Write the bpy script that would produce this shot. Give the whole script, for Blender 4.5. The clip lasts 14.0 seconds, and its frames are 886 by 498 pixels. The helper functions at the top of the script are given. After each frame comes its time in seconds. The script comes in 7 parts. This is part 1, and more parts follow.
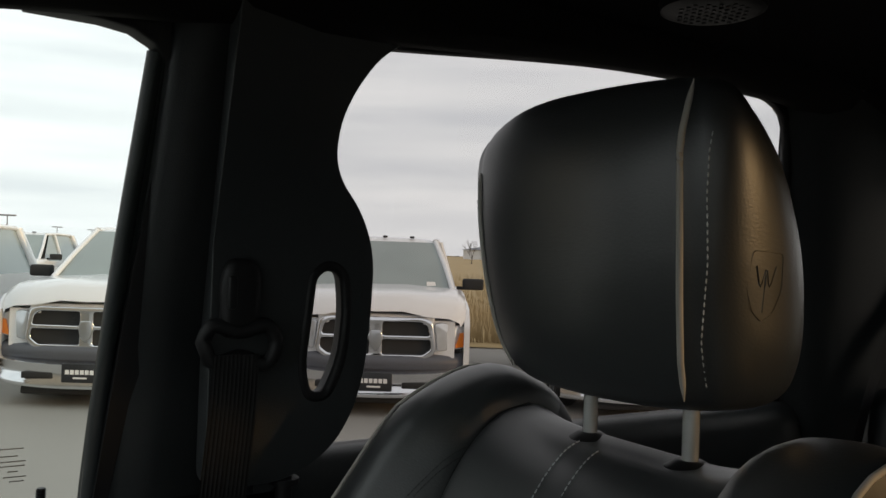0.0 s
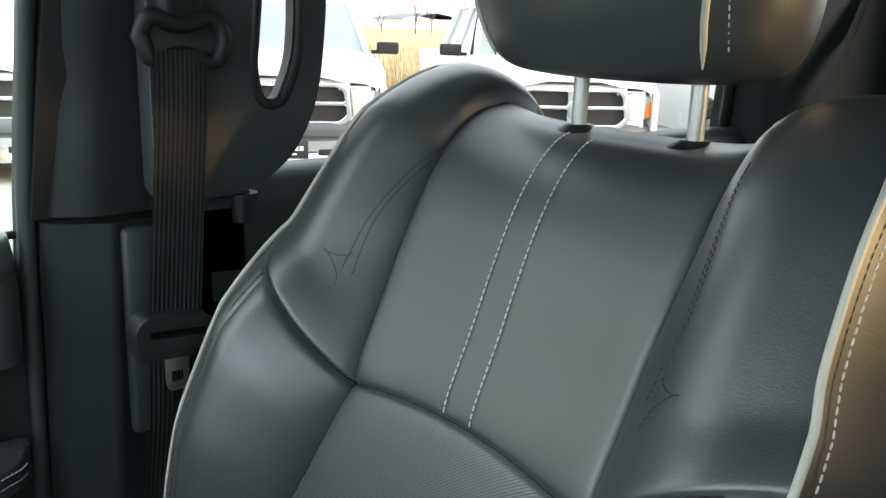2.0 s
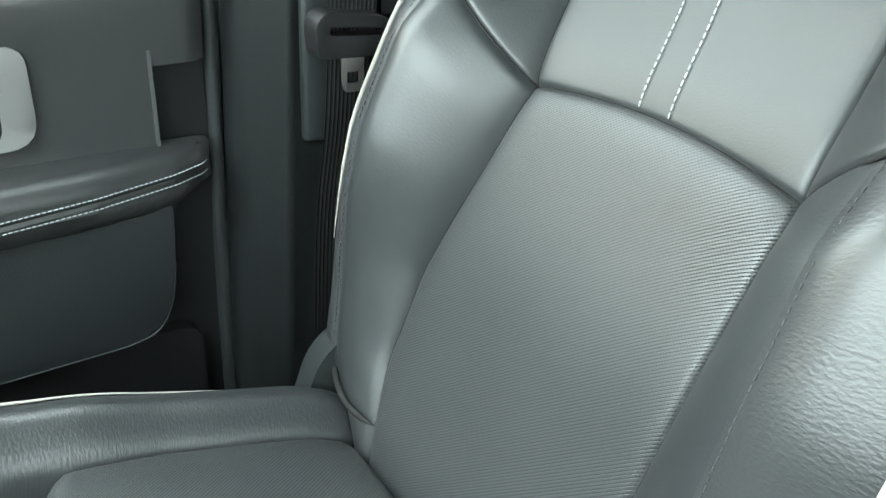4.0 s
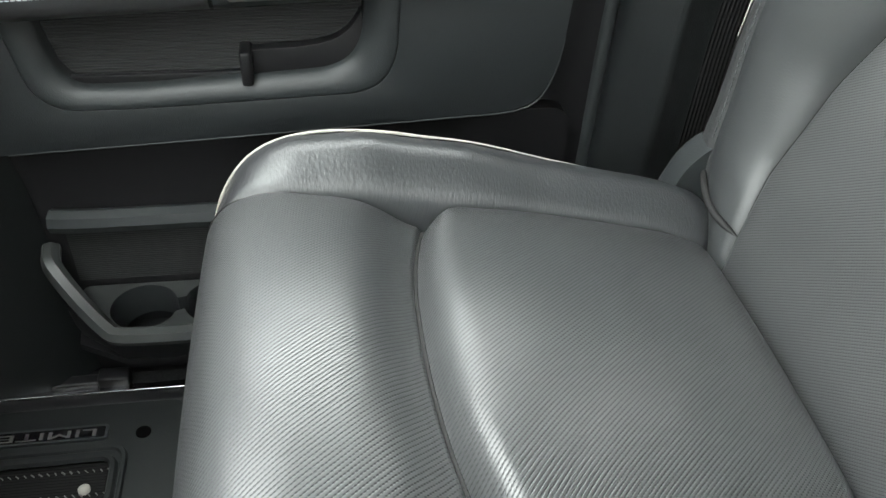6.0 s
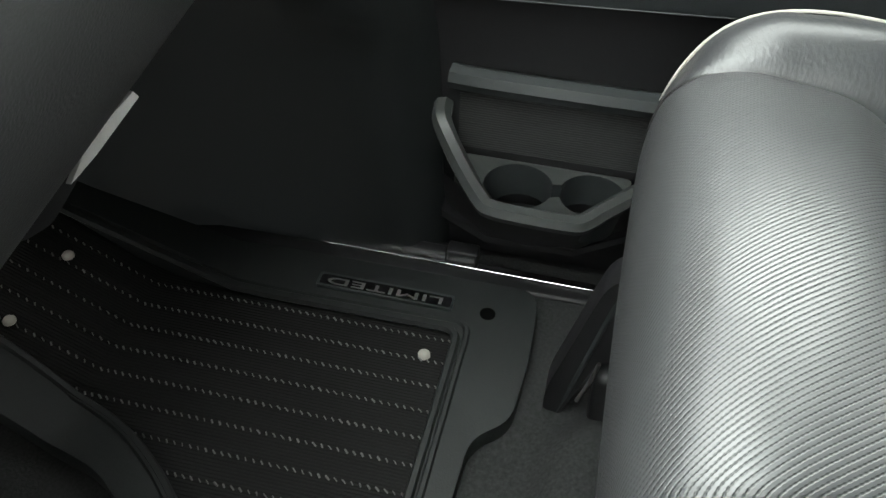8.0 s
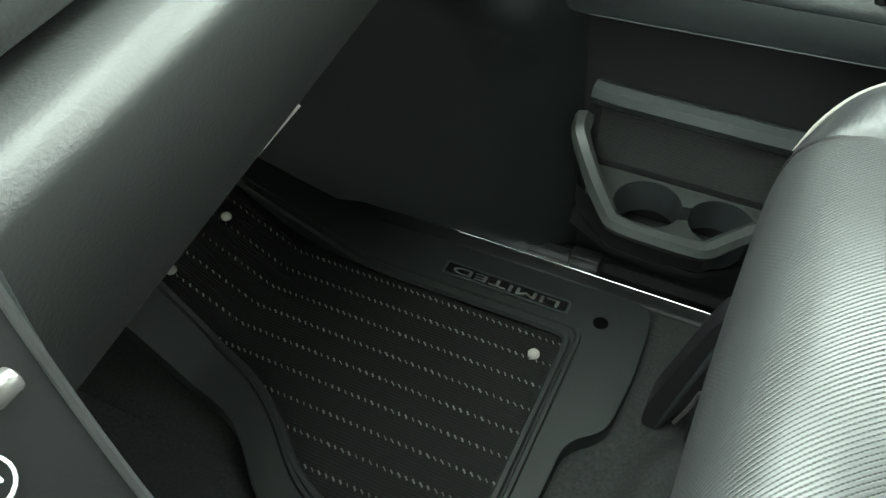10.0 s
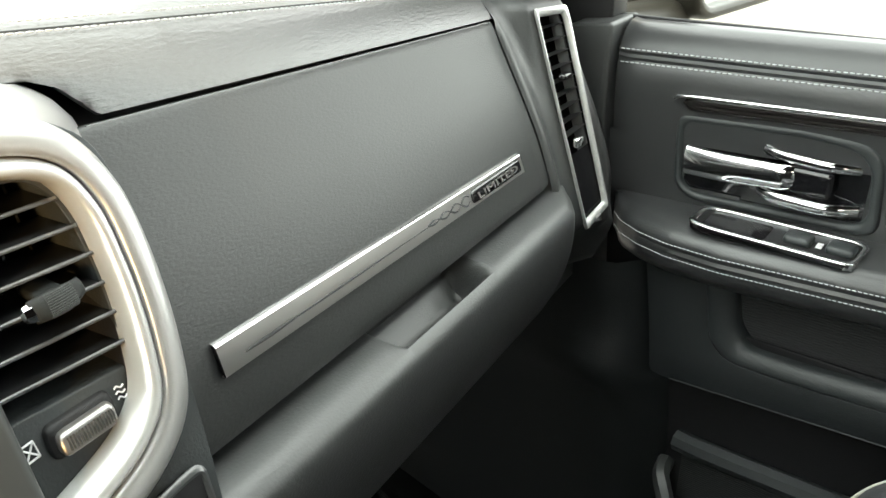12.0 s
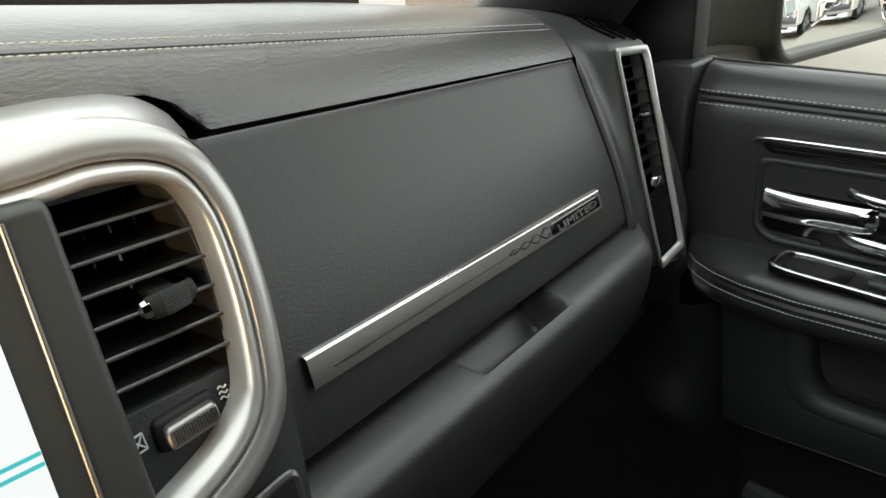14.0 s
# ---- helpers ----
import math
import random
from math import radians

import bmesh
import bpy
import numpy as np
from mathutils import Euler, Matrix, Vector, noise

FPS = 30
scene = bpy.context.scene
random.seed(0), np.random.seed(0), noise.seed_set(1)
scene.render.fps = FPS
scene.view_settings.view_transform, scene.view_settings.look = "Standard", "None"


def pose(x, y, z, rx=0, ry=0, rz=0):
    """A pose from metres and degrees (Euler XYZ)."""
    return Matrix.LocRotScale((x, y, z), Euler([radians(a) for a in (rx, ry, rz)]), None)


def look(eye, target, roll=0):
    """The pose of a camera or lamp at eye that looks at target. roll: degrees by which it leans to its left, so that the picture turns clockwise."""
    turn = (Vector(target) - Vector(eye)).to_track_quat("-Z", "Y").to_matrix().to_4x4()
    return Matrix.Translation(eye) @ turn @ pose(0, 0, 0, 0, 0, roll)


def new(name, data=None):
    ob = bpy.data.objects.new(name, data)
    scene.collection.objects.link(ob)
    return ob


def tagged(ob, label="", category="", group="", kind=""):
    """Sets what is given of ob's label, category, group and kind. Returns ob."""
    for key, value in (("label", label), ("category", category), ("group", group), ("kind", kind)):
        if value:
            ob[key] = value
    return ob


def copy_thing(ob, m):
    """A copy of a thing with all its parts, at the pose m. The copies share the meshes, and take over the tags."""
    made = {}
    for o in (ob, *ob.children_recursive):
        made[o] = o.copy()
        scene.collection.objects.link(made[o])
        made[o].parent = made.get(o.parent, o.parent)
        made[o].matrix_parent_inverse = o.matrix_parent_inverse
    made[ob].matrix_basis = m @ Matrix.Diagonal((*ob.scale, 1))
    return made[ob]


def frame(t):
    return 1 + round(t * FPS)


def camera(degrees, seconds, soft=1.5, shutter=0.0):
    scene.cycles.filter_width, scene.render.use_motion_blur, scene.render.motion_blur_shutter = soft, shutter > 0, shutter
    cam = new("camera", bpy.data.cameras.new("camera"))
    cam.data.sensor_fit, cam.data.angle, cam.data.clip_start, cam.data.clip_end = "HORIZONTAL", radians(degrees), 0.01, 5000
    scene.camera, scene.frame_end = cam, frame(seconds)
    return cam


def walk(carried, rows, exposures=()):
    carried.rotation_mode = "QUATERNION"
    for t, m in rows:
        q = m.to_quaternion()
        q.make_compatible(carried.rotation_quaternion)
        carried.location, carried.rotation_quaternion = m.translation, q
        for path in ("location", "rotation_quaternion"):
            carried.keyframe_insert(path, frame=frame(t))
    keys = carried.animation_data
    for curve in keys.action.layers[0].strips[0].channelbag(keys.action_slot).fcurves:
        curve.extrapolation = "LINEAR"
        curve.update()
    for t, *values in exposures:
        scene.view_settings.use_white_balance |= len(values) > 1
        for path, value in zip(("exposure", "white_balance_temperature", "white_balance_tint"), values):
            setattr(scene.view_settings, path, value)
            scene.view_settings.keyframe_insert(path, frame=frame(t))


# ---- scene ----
cam = camera(55.41, 14.0)
PATH = [
    (0, (-0.1342, 0.2240, 1.0957), (0.7122, -0.3084, 1.1033), 1.98),
    (0.5, (-0.1202, 0.2378, 1.0912), (0.6755, -0.3642, 1.0246), 2.17),
    (1, (-0.0937, 0.2456, 1.0622), (0.6813, -0.3742, 0.9390), 2.14),
    (1.5, (-0.0655, 0.2444, 1.0327), (0.7029, -0.3683, 0.8479), 1.93),
    (2, (-0.0445, 0.2366, 1.0102), (0.7106, -0.3678, 0.7559), 1.74),
    (2.2, (-0.0387, 0.2412, 1.0004), (0.7060, -0.3664, 0.7243), 1.90),
    (4.3, (-0.0204, 0.3098, 0.8900), (0.7357, -0.1185, 0.3951), 3.08),
    (4.5, (-0.0223, 0.3151, 0.8825), (0.7399, -0.0789, 0.3689), 3.05),
    (5, (-0.0215, 0.3365, 0.8790), (0.7407, 0.0187, 0.3151), 3.38),
    (5.5, (-0.0153, 0.3606, 0.8716), (0.7456, 0.1289, 0.2656), 3.78),
    (6, (-0.0184, 0.3891, 0.8604), (0.7450, 0.2577, 0.2279), 2.75),
    (6.5, (-0.0243, 0.4154, 0.8416), (0.7313, 0.3626, 0.1888), 2.24),
    (7, (-0.0201, 0.4443, 0.8113), (0.7224, 0.4816, 0.1424), 1.64),
    (7.5, (0.0049, 0.5020, 0.7887), (0.7304, 0.5948, 0.1069), 1.60),
    (8, (0.0234, 0.5389, 0.7534), (0.7299, 0.6950, 0.0632), 1.55),
    (8.2, (0.0267, 0.5465, 0.7453), (0.7308, 0.7275, 0.0587), 1.73),
    (10.3, (0.0198, 0.5190, 0.8441), (0.6429, 0.8357, 0.1289), -0.30),
    (10.5, (0.0139, 0.5160, 0.8646), (0.6646, 0.8547, 0.1850), 0.02),
    (11, (-0.0045, 0.4967, 0.8975), (0.6982, 0.9022, 0.3129), -0.07),
    (11.5, (-0.0350, 0.4729, 0.9412), (0.6867, 0.9386, 0.4291), -0.16),
    (12, (-0.0734, 0.4340, 0.9808), (0.6429, 0.9629, 0.5255), -0.41),
    (12.5, (-0.0768, 0.4307, 0.9698), (0.6267, 1.0074, 0.5544), -0.42),
    (13, (-0.0906, 0.4343, 0.9687), (0.6067, 1.0216, 0.5578), -0.56),
    (13.5, (-0.1138, 0.4468, 0.9885), (0.5932, 1.0172, 0.5704), 0.40),
    (14, (-0.0969, 0.4426, 0.9693), (0.5983, 1.0372, 0.5654), -0.20),
]
SUN_POWER = 1.35
TRUCK_X, TRUCK_Y, TRUCK_TURN = 7.74, -3.93, 240.0
TRUCK_STEP = (-1.50, -2.60)
EXPO = [(0.0, 0.0, 6450, 7), (0.5, 0.55, 6400, 6), (1.0, 1.0, 6300, 3), (1.5, 1.55, 6050, 0), (2.2, 2.45, 5950, -2), (4.3, 3.6, 6150, -2), (5.2, 3.62, 6250, -1), (6.5, 3.56, 6700, 11), (8.2, 3.68, 6650, 4), (10.3, 3.78, 6500, -8), (11.0, 3.78, 6450, -8), (11.4, 3.32, 6600, 2), (12.2, 2.72, 6750, 4), (13.0, 2.0, 6700, 7), (14.0, 1.45, 6700, 6)]
walk(cam, [(t, look(eye, target, roll)) for t, eye, target, roll in PATH],
     exposures=EXPO)

# ---- world and sun: a bright overcast afternoon with a low warm glow behind the driver's side ----
world = bpy.data.worlds.new("sky")
scene.world = world
world.use_nodes = True
wn, wl = world.node_tree.nodes, world.node_tree.links
wn.clear()
w_out = wn.new("ShaderNodeOutputWorld")
w_bg = wn.new("ShaderNodeBackground")
w_sky = wn.new("ShaderNodeTexSky")
w_sky.sky_type = "NISHITA"
w_sky.sun_disc = False
w_sky.sun_elevation, w_sky.sun_rotation = radians(7.5), radians(235)
w_sky.dust_density = 4.0
w_co = wn.new("ShaderNodeTexCoord")
w_map = wn.new("ShaderNodeMapping")
w_map.inputs["Scale"].default_value = (1.0, 1.0, 11.0)
w_noise = wn.new("ShaderNodeTexNoise")
w_noise.inputs["Scale"].default_value, w_noise.inputs["Detail"].default_value = 2.2, 6.0
w_ramp = wn.new("ShaderNodeValToRGB")
w_ramp.color_ramp.elements[0].position, w_ramp.color_ramp.elements[0].color = 0.35, (10.4, 10.5, 10.9, 1)
w_ramp.color_ramp.elements[1].position, w_ramp.color_ramp.elements[1].color = 0.68, (13.6, 13.4, 13.4, 1)
w_mix = wn.new("ShaderNodeMix")
w_mix.data_type = "RGBA"
w_mix.inputs["Factor"].default_value = 0.88
wl.new(w_co.outputs["Generated"], w_map.inputs["Vector"])
wl.new(w_map.outputs["Vector"], w_noise.inputs["Vector"])
wl.new(w_noise.outputs["Fac"], w_ramp.inputs["Fac"])
wl.new(w_sky.outputs["Color"], w_mix.inputs["A"])
wl.new(w_ramp.outputs["Color"], w_mix.inputs["B"])
wl.new(w_mix.outputs["Result"], w_bg.inputs["Color"])
w_bg.inputs["Strength"].default_value = 0.1
wl.new(w_bg.outputs["Background"], w_out.inputs["Surface"])

sun = new("sun", bpy.data.lights.new("sun", "SUN"))
sun.data.energy, sun.data.angle, sun.data.color = SUN_POWER, radians(8), (1.0, 0.62, 0.27)
sun.matrix_world = look((-4.7, -3.85, 1.92), (0.3, -0.35, 1.1))


# ---- materials ----
def material(name, color, rough=0.5, metal=0.0, grain=0.0, grain_scale=400.0, vary=0.15, vary_scale=6.0, coat=0.0,
             kind="noise", uv=False, spec=0.5, rough_vary=0.1, stretch=None):
    """A surface with colour drift at one scale and fine relief at another."""
    m = bpy.data.materials.new(name)
    m.use_nodes = True
    n, l = m.node_tree.nodes, m.node_tree.links
    b = n["Principled BSDF"]
    b.inputs["Roughness"].default_value, b.inputs["Metallic"].default_value = rough, metal
    b.inputs["Coat Weight"].default_value = coat
    b.inputs["Specular IOR Level"].default_value = spec
    co = n.new("ShaderNodeTexCoord")
    where = co.outputs["UV"] if uv else co.outputs["Object"]
    big = n.new("ShaderNodeTexNoise")
    big.inputs["Scale"].default_value, big.inputs["Detail"].default_value = vary_scale, 5.0
    l.new(where, big.inputs["Vector"])
    ramp = n.new("ShaderNodeMix")
    ramp.data_type = "RGBA"
    ramp.inputs["A"].default_value = (*[c * (1 - vary) for c in color], 1)
    ramp.inputs["B"].default_value = (*[min(1, c * (1 + vary)) for c in color], 1)
    l.new(big.outputs["Fac"], ramp.inputs["Factor"])
    l.new(ramp.outputs["Result"], b.inputs["Base Color"])
    rr = n.new("ShaderNodeMapRange")
    rr.inputs["To Min"].default_value, rr.inputs["To Max"].default_value = max(0.02, rough - rough_vary), min(1, rough + rough_vary)
    l.new(big.outputs["Fac"], rr.inputs["Value"])
    l.new(rr.outputs["Result"], b.inputs["Roughness"])
    if stretch:
        wide = n.new("ShaderNodeVectorMath")
        wide.operation = "MULTIPLY"
        wide.inputs[1].default_value = stretch
        l.new(where, wide.inputs[0])
        where = wide.outputs["Vector"]
    if grain:
        if kind == "cells":
            g = n.new("ShaderNodeTexVoronoi")
            g.feature = "DISTANCE_TO_EDGE"
            g.inputs["Scale"].default_value = grain_scale
            warp = n.new("ShaderNodeTexNoise")
            warp.inputs["Scale"].default_value = grain_scale * 0.35
            vm = n.new("ShaderNodeVectorMath")
            vm.operation = "MULTIPLY_ADD"
            vm.inputs[1].default_value = (1.6 / grain_scale,) * 3
            l.new(where, warp.inputs["Vector"])
            l.new(warp.outputs["Color"], vm.inputs[0])
            l.new(where, vm.inputs[2])
            l.new(vm.outputs["Vector"], g.inputs["Vector"])
            clip = n.new("ShaderNodeMapRange")
            clip.inputs["From Max"].default_value = 0.22
            l.new(g.outputs["Distance"], clip.inputs["Value"])
            height = clip.outputs["Result"]
        else:
            g = n.new("ShaderNodeTexNoise")
            g.inputs["Scale"].default_value, g.inputs["Detail"].default_value = grain_scale, 3.0
            l.new(where, g.inputs["Vector"])
            height = g.outputs["Fac"]
        bump = n.new("ShaderNodeBump")
        bump.inputs["Strength"].default_value, bump.inputs["Distance"].default_value = grain, 0.0006
        l.new(height, bump.inputs["Height"])
        l.new(bump.outputs["Normal"], b.inputs["Normal"])
    return m


def pattern(name, color, rough, pitch, how, depth, dark=0.35, spec=0.5):
    """Leather or cloth with a regular relief laid out along the surface in metres (UV)."""
    m = material(name, color, rough, vary=0.12, vary_scale=9.0, uv=True, spec=spec)
    n, l = m.node_tree.nodes, m.node_tree.links
    b = n["Principled BSDF"]
    co = n.new("ShaderNodeTexCoord")
    sep = n.new("ShaderNodeSeparateXYZ")
    l.new(co.outputs["UV"], sep.inputs["Vector"])

    def calc(op, a, c=None):
        q = n.new("ShaderNodeMath")
        q.operation = op
        for k, v in enumerate((a, c)):
            if v is None:
                continue
            if isinstance(v, (int, float)):
                q.inputs[k].default_value = v
            else:
                l.new(v, q.inputs[k])
        return q.outputs["Value"]

    x, y = calc("DIVIDE", sep.outputs["X"], pitch), calc("DIVIDE", sep.outputs["Y"], pitch)
    if how == "holes":
        # small holes in a slanting lattice, so close along one way that they read as rows
        u = calc("COSINE", calc("MULTIPLY", calc("ADD", x, calc("MULTIPLY", y, 0.82)), 2 * math.pi))
        v = calc("COSINE", calc("MULTIPLY", calc("SUBTRACT", x, calc("MULTIPLY", y, 0.82)), 2 * math.pi))
        h = calc("MINIMUM", calc("MULTIPLY", calc("SUBTRACT", 2.0, calc("ADD", calc("MULTIPLY", u, 1.62), calc("MULTIPLY", v, 0.38))), 0.60), 1.0)
    elif how == "ribs":
        h = calc("ABSOLUTE", calc("SINE", calc("MULTIPLY", x, math.pi)))
    elif how == "rows":
        h = calc("ABSOLUTE", calc("SINE", calc("MULTIPLY", y, math.pi)))
    else:
        h = calc("MULTIPLY", calc("ABSOLUTE", calc("SINE", calc("MULTIPLY", x, math.pi))), calc("ABSOLUTE", calc("SINE", calc("MULTIPLY", y, math.pi))))
    mix = n.new("ShaderNodeMix")
    mix.data_type = "RGBA"
    mix.blend_type = "MULTIPLY"
    mix.inputs["Factor"].default_value = 1.0
    old = b.inputs["Base Color"].links[0].from_socket
    grey = n.new("ShaderNodeMapRange")
    grey.inputs["To Min"].default_value = dark
    l.new(h, grey.inputs["Value"])
    l.new(old, mix.inputs["A"])
    l.new(grey.outputs["Result"], mix.inputs["B"])
    l.new(mix.outputs["Result"], b.inputs["Base Color"])
    if how == "holes":
        # the holes themselves give no gloss
        l.new(calc("ADD", calc("MULTIPLY", h, 0.5 * spec), 0.5 * spec), b.inputs["Specular IOR Level"])
    bump = n.new("ShaderNodeBump")
    bump.inputs["Strength"].default_value, bump.inputs["Distance"].default_value = 1.0, depth
    l.new(h, bump.inputs["Height"])
    l.new(bump.outputs["Normal"], b.inputs["Normal"])
    return m


def glass(name, tint, rough=0.0):
    m = bpy.data.materials.new(name)
    m.use_nodes = True
    n, l = m.node_tree.nodes, m.node_tree.links
    n.clear()
    o, tr, gl, mx, fr = (n.new("ShaderNode" + k) for k in ("OutputMaterial", "BsdfTransparent", "BsdfGlossy", "MixShader", "Fresnel"))
    tr.inputs["Color"].default_value = (*tint, 1)
    gl.inputs["Roughness"].default_value = 0.02 + rough
    fr.inputs["IOR"].default_value = 1.35
    l.new(fr.outputs["Fac"], mx.inputs["Fac"])
    l.new(tr.outputs["BSDF"], mx.inputs[1])
    l.new(gl.outputs["BSDF"], mx.inputs[2])
    l.new(mx.outputs["Shader"], o.inputs["Surface"])
    return m


LEATHER = material("black_leather", (0.032, 0.035, 0.036), 0.38, grain=0.25, spec=0.9, grain_scale=420, vary=0.08, uv=True, rough_vary=0.04)
LEATHER_SIDE = material("grained_leather", (0.035, 0.036, 0.037), 0.36, grain=0.28, grain_scale=300, spec=0.7, vary=0.15, uv=True)
PERFORATED = pattern("perforated_leather", (0.051, 0.054, 0.055), 0.34, 0.0037, "holes", 0.00034, 0.42, spec=1.0)
VINYL = material("grained_vinyl", (0.034, 0.0355, 0.0355), 0.43, grain=0.5, grain_scale=500, vary=0.08, spec=0.75, rough_vary=0.05, stretch=(0.8, 1.0, 1.2))
VINYL_DOOR = material("pebbled_vinyl", (0.027, 0.028, 0.0275), 0.44, grain=0.45, grain_scale=560, vary=0.08, spec=0.52, rough_vary=0.05, stretch=(0.5, 1.0, 1.3))
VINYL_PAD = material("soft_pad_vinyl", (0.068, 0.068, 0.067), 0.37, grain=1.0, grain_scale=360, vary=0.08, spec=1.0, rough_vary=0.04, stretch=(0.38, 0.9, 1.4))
PLASTIC = material("charcoal_plastic", (0.029, 0.033, 0.034), 0.45, grain=0.45, grain_scale=620, vary=0.12)
# charcoal plastic darkened for the shade low in the cab
PLASTIC_SHADED = material("shaded_charcoal_plastic", (0.019, 0.022, 0.023), 0.47, grain=0.45, grain_scale=620, vary=0.12)
SATIN_BLACK = material("satin_charcoal", (0.038, 0.041, 0.040), 0.40, vary=0.12, vary_scale=12.0, rough_vary=0.06)
PLASTIC_DARK = material("black_plastic", (0.013, 0.013, 0.014), 0.48, grain=0.2, grain_scale=700, vary=0.15, spec=0.3)
GLOSS_BLACK = material("gloss_black_plastic", (0.008, 0.008, 0.009), 0.12, vary=0.1, coat=0.4)
THREAD_DIM = material("dull_thread", (0.075, 0.08, 0.08), 0.7, grain=0.4, grain_scale=2500, vary=0.2)
LEATHER_FINE = material("wrinkled_leather", (0.034, 0.036, 0.038), 0.36, grain=0.75, grain_scale=260, spec=0.85, vary=0.10, uv=True, rough_vary=0.05, stretch=(1.0, 1.5, 1.0))
SLAT = material("vent_slat_plastic", (0.040, 0.041, 0.042), 0.30, vary=0.1, spec=1.0)
LEATHER_WORN = material("creased_leather", (0.044, 0.046, 0.047), 0.34, grain=0.6, grain_scale=240, spec=0.8, vary=0.15, uv=True, stretch=(1.0, 1.7, 1.0))
PIPING = material("pale_piping", (0.42, 0.40, 0.36), 0.6, grain=0.3, grain_scale=900, vary=0.12)
THREAD = material("pale_thread", (0.50, 0.52, 0.53), 0.7, grain=0.4, grain_scale=2500, vary=0.15)
THREAD_DARK = material("grey_thread", (0.17, 0.17, 0.16), 0.7, grain=0.4, grain_scale=2500, vary=0.2)
BLACK_THREAD = material("black_thread", (0.010, 0.010, 0.010), 0.7, vary=0.2)
DUSKY_THREAD = material("dusky_thread", (0.018, 0.019, 0.020), 0.6, vary=0.2)
CHROME = material("chrome", (0.80, 0.81, 0.82), 0.10, 1.0, vary=0.04, rough_vary=0.03)
BRIGHT_SATIN = material("bright_satin_silver", (0.54, 0.54, 0.53), 0.26, 0.5, grain=0.06, grain_scale=1500, vary=0.05, rough_vary=0.05)
SATIN = material("satin_silver", (0.43, 0.43, 0.42), 0.30, 0.6, grain=0.08, grain_scale=1500, vary=0.06, rough_vary=0.05)
BAR_METAL = material("polished_bar_metal", (0.35, 0.34, 0.325), 0.32, 0.92, vary=0.04, rough_vary=0.03)
BRUSHED = material("brushed_metal", (0.33, 0.32, 0.31), 0.33, 0.9, grain=0.15, grain_scale=1200, vary=0.12, rough_vary=0.05)
STEEL = material("polished_steel", (0.78, 0.78, 0.77), 0.13, 1.0, vary=0.06, rough_vary=0.05)
CARPET = material("black_carpet", (0.026, 0.027, 0.027), 0.95, grain=1.0, grain_scale=300, vary=0.75, vary_scale=260, spec=0.1)
RUBBER = material("black_rubber", (0.011, 0.013, 0.013), 0.62, grain=0.4, grain_scale=420, vary=0.25, vary_scale=14.0, spec=0.4)
MAT_CLOTH = pattern("ribbed_mat_cloth", (0.016, 0.016, 0.016), 0.9, 0.004, "ribs", 0.0008, 0.4, spec=0.15)
WEBBING = pattern("belt_webbing", (0.022, 0.022, 0.023), 0.6, 0.0046, "ribs", 0.0007, 0.7)
RIBBED = pattern("ribbed_liner", (0.009, 0.010, 0.010), 0.55, 0.0032, "rows", 0.0008, 0.4)
HEADLINER = material("dark_headliner", (0.014, 0.013, 0.013), 0.95, grain=0.8, grain_scale=700, vary=0.15, spec=0.1)
WOOD = pattern("black_grooved_trim", (0.016, 0.014, 0.013), 0.22, 0.0045, "rows", 0.0006, 0.5)
GLASS = glass("window_glass", (0.90, 0.95, 0.93))
TINTED = glass("tinted_glass", (0.62, 0.60, 0.60))
PRIVACY = glass("privacy_glass", (0.93, 0.92, 0.91))
MIRROR = material("mirror_glass", (0.85, 0.86, 0.85), 0.02, 1.0, vary=0.02, rough_vary=0.01)
PAINT = material("white_paint", (0.74, 0.74, 0.74), 0.25, vary=0.03, vary_scale=1.5, coat=0.5)
GREY_CLAD = material("dark_grey_cladding", (0.09, 0.095, 0.11), 0.5, vary=0.1, vary_scale=2.0)
TRUCK_CHROME = material("truck_chrome", (0.72, 0.73, 0.75), 0.12, 1.0, vary=0.05, rough_vary=0.04)
TYRE = material("tyre_rubber", (0.018, 0.018, 0.018), 0.8, grain=0.5, grain_scale=60, vary=0.2)
RIM = material("alloy_rim", (0.45, 0.46, 0.47), 0.3, 0.9, vary=0.1)
TRUCK_GLASS = material("truck_window", (0.24, 0.28, 0.27), 0.08, vary=0.25, vary_scale=1.2, coat=0.6)
AMBER = material("amber_lens", (0.75, 0.22, 0.03), 0.15, vary=0.1)
LAMP = material("clear_lamp_lens", (0.62, 0.64, 0.66), 0.12, 0.5, vary=0.25, vary_scale=18.0)
CONCRETE = material("pale_concrete", (0.28, 0.27, 0.245), 0.85, grain=0.6, grain_scale=40, vary=0.16, vary_scale=0.6)
DRY_GRASS = material("dry_grass_field", (0.40, 0.30, 0.15), 0.95, grain=1.0, grain_scale=6, vary=0.35, vary_scale=0.4)
BLADES = material("dry_grass_blades", (0.42, 0.32, 0.17), 0.9, vary=0.35, vary_scale=3.0)
TWIG = material("bare_twigs", (0.10, 0.085, 0.075), 0.9, vary=0.3, vary_scale=2.0)
FAR_WOOD = material("far_brown_wood", (0.13, 0.11, 0.085), 0.95, vary=0.35, vary_scale=0.3)
BLOCK = material("tan_block", (0.35, 0.32, 0.265), 0.85, grain=0.7, grain_scale=60, vary=0.12, vary_scale=3.0)
MORTAR = material("grey_mortar", (0.22, 0.20, 0.17), 0.9, vary=0.15)
POLE = material("grey_pole", (0.20, 0.20, 0.21), 0.5, 0.4, vary=0.1)
FLAG = material("red_flag", (0.55, 0.05, 0.05), 0.7, vary=0.15)
PAPER = material("white_paper", (0.75, 0.75, 0.73), 0.7, vary=0.05)
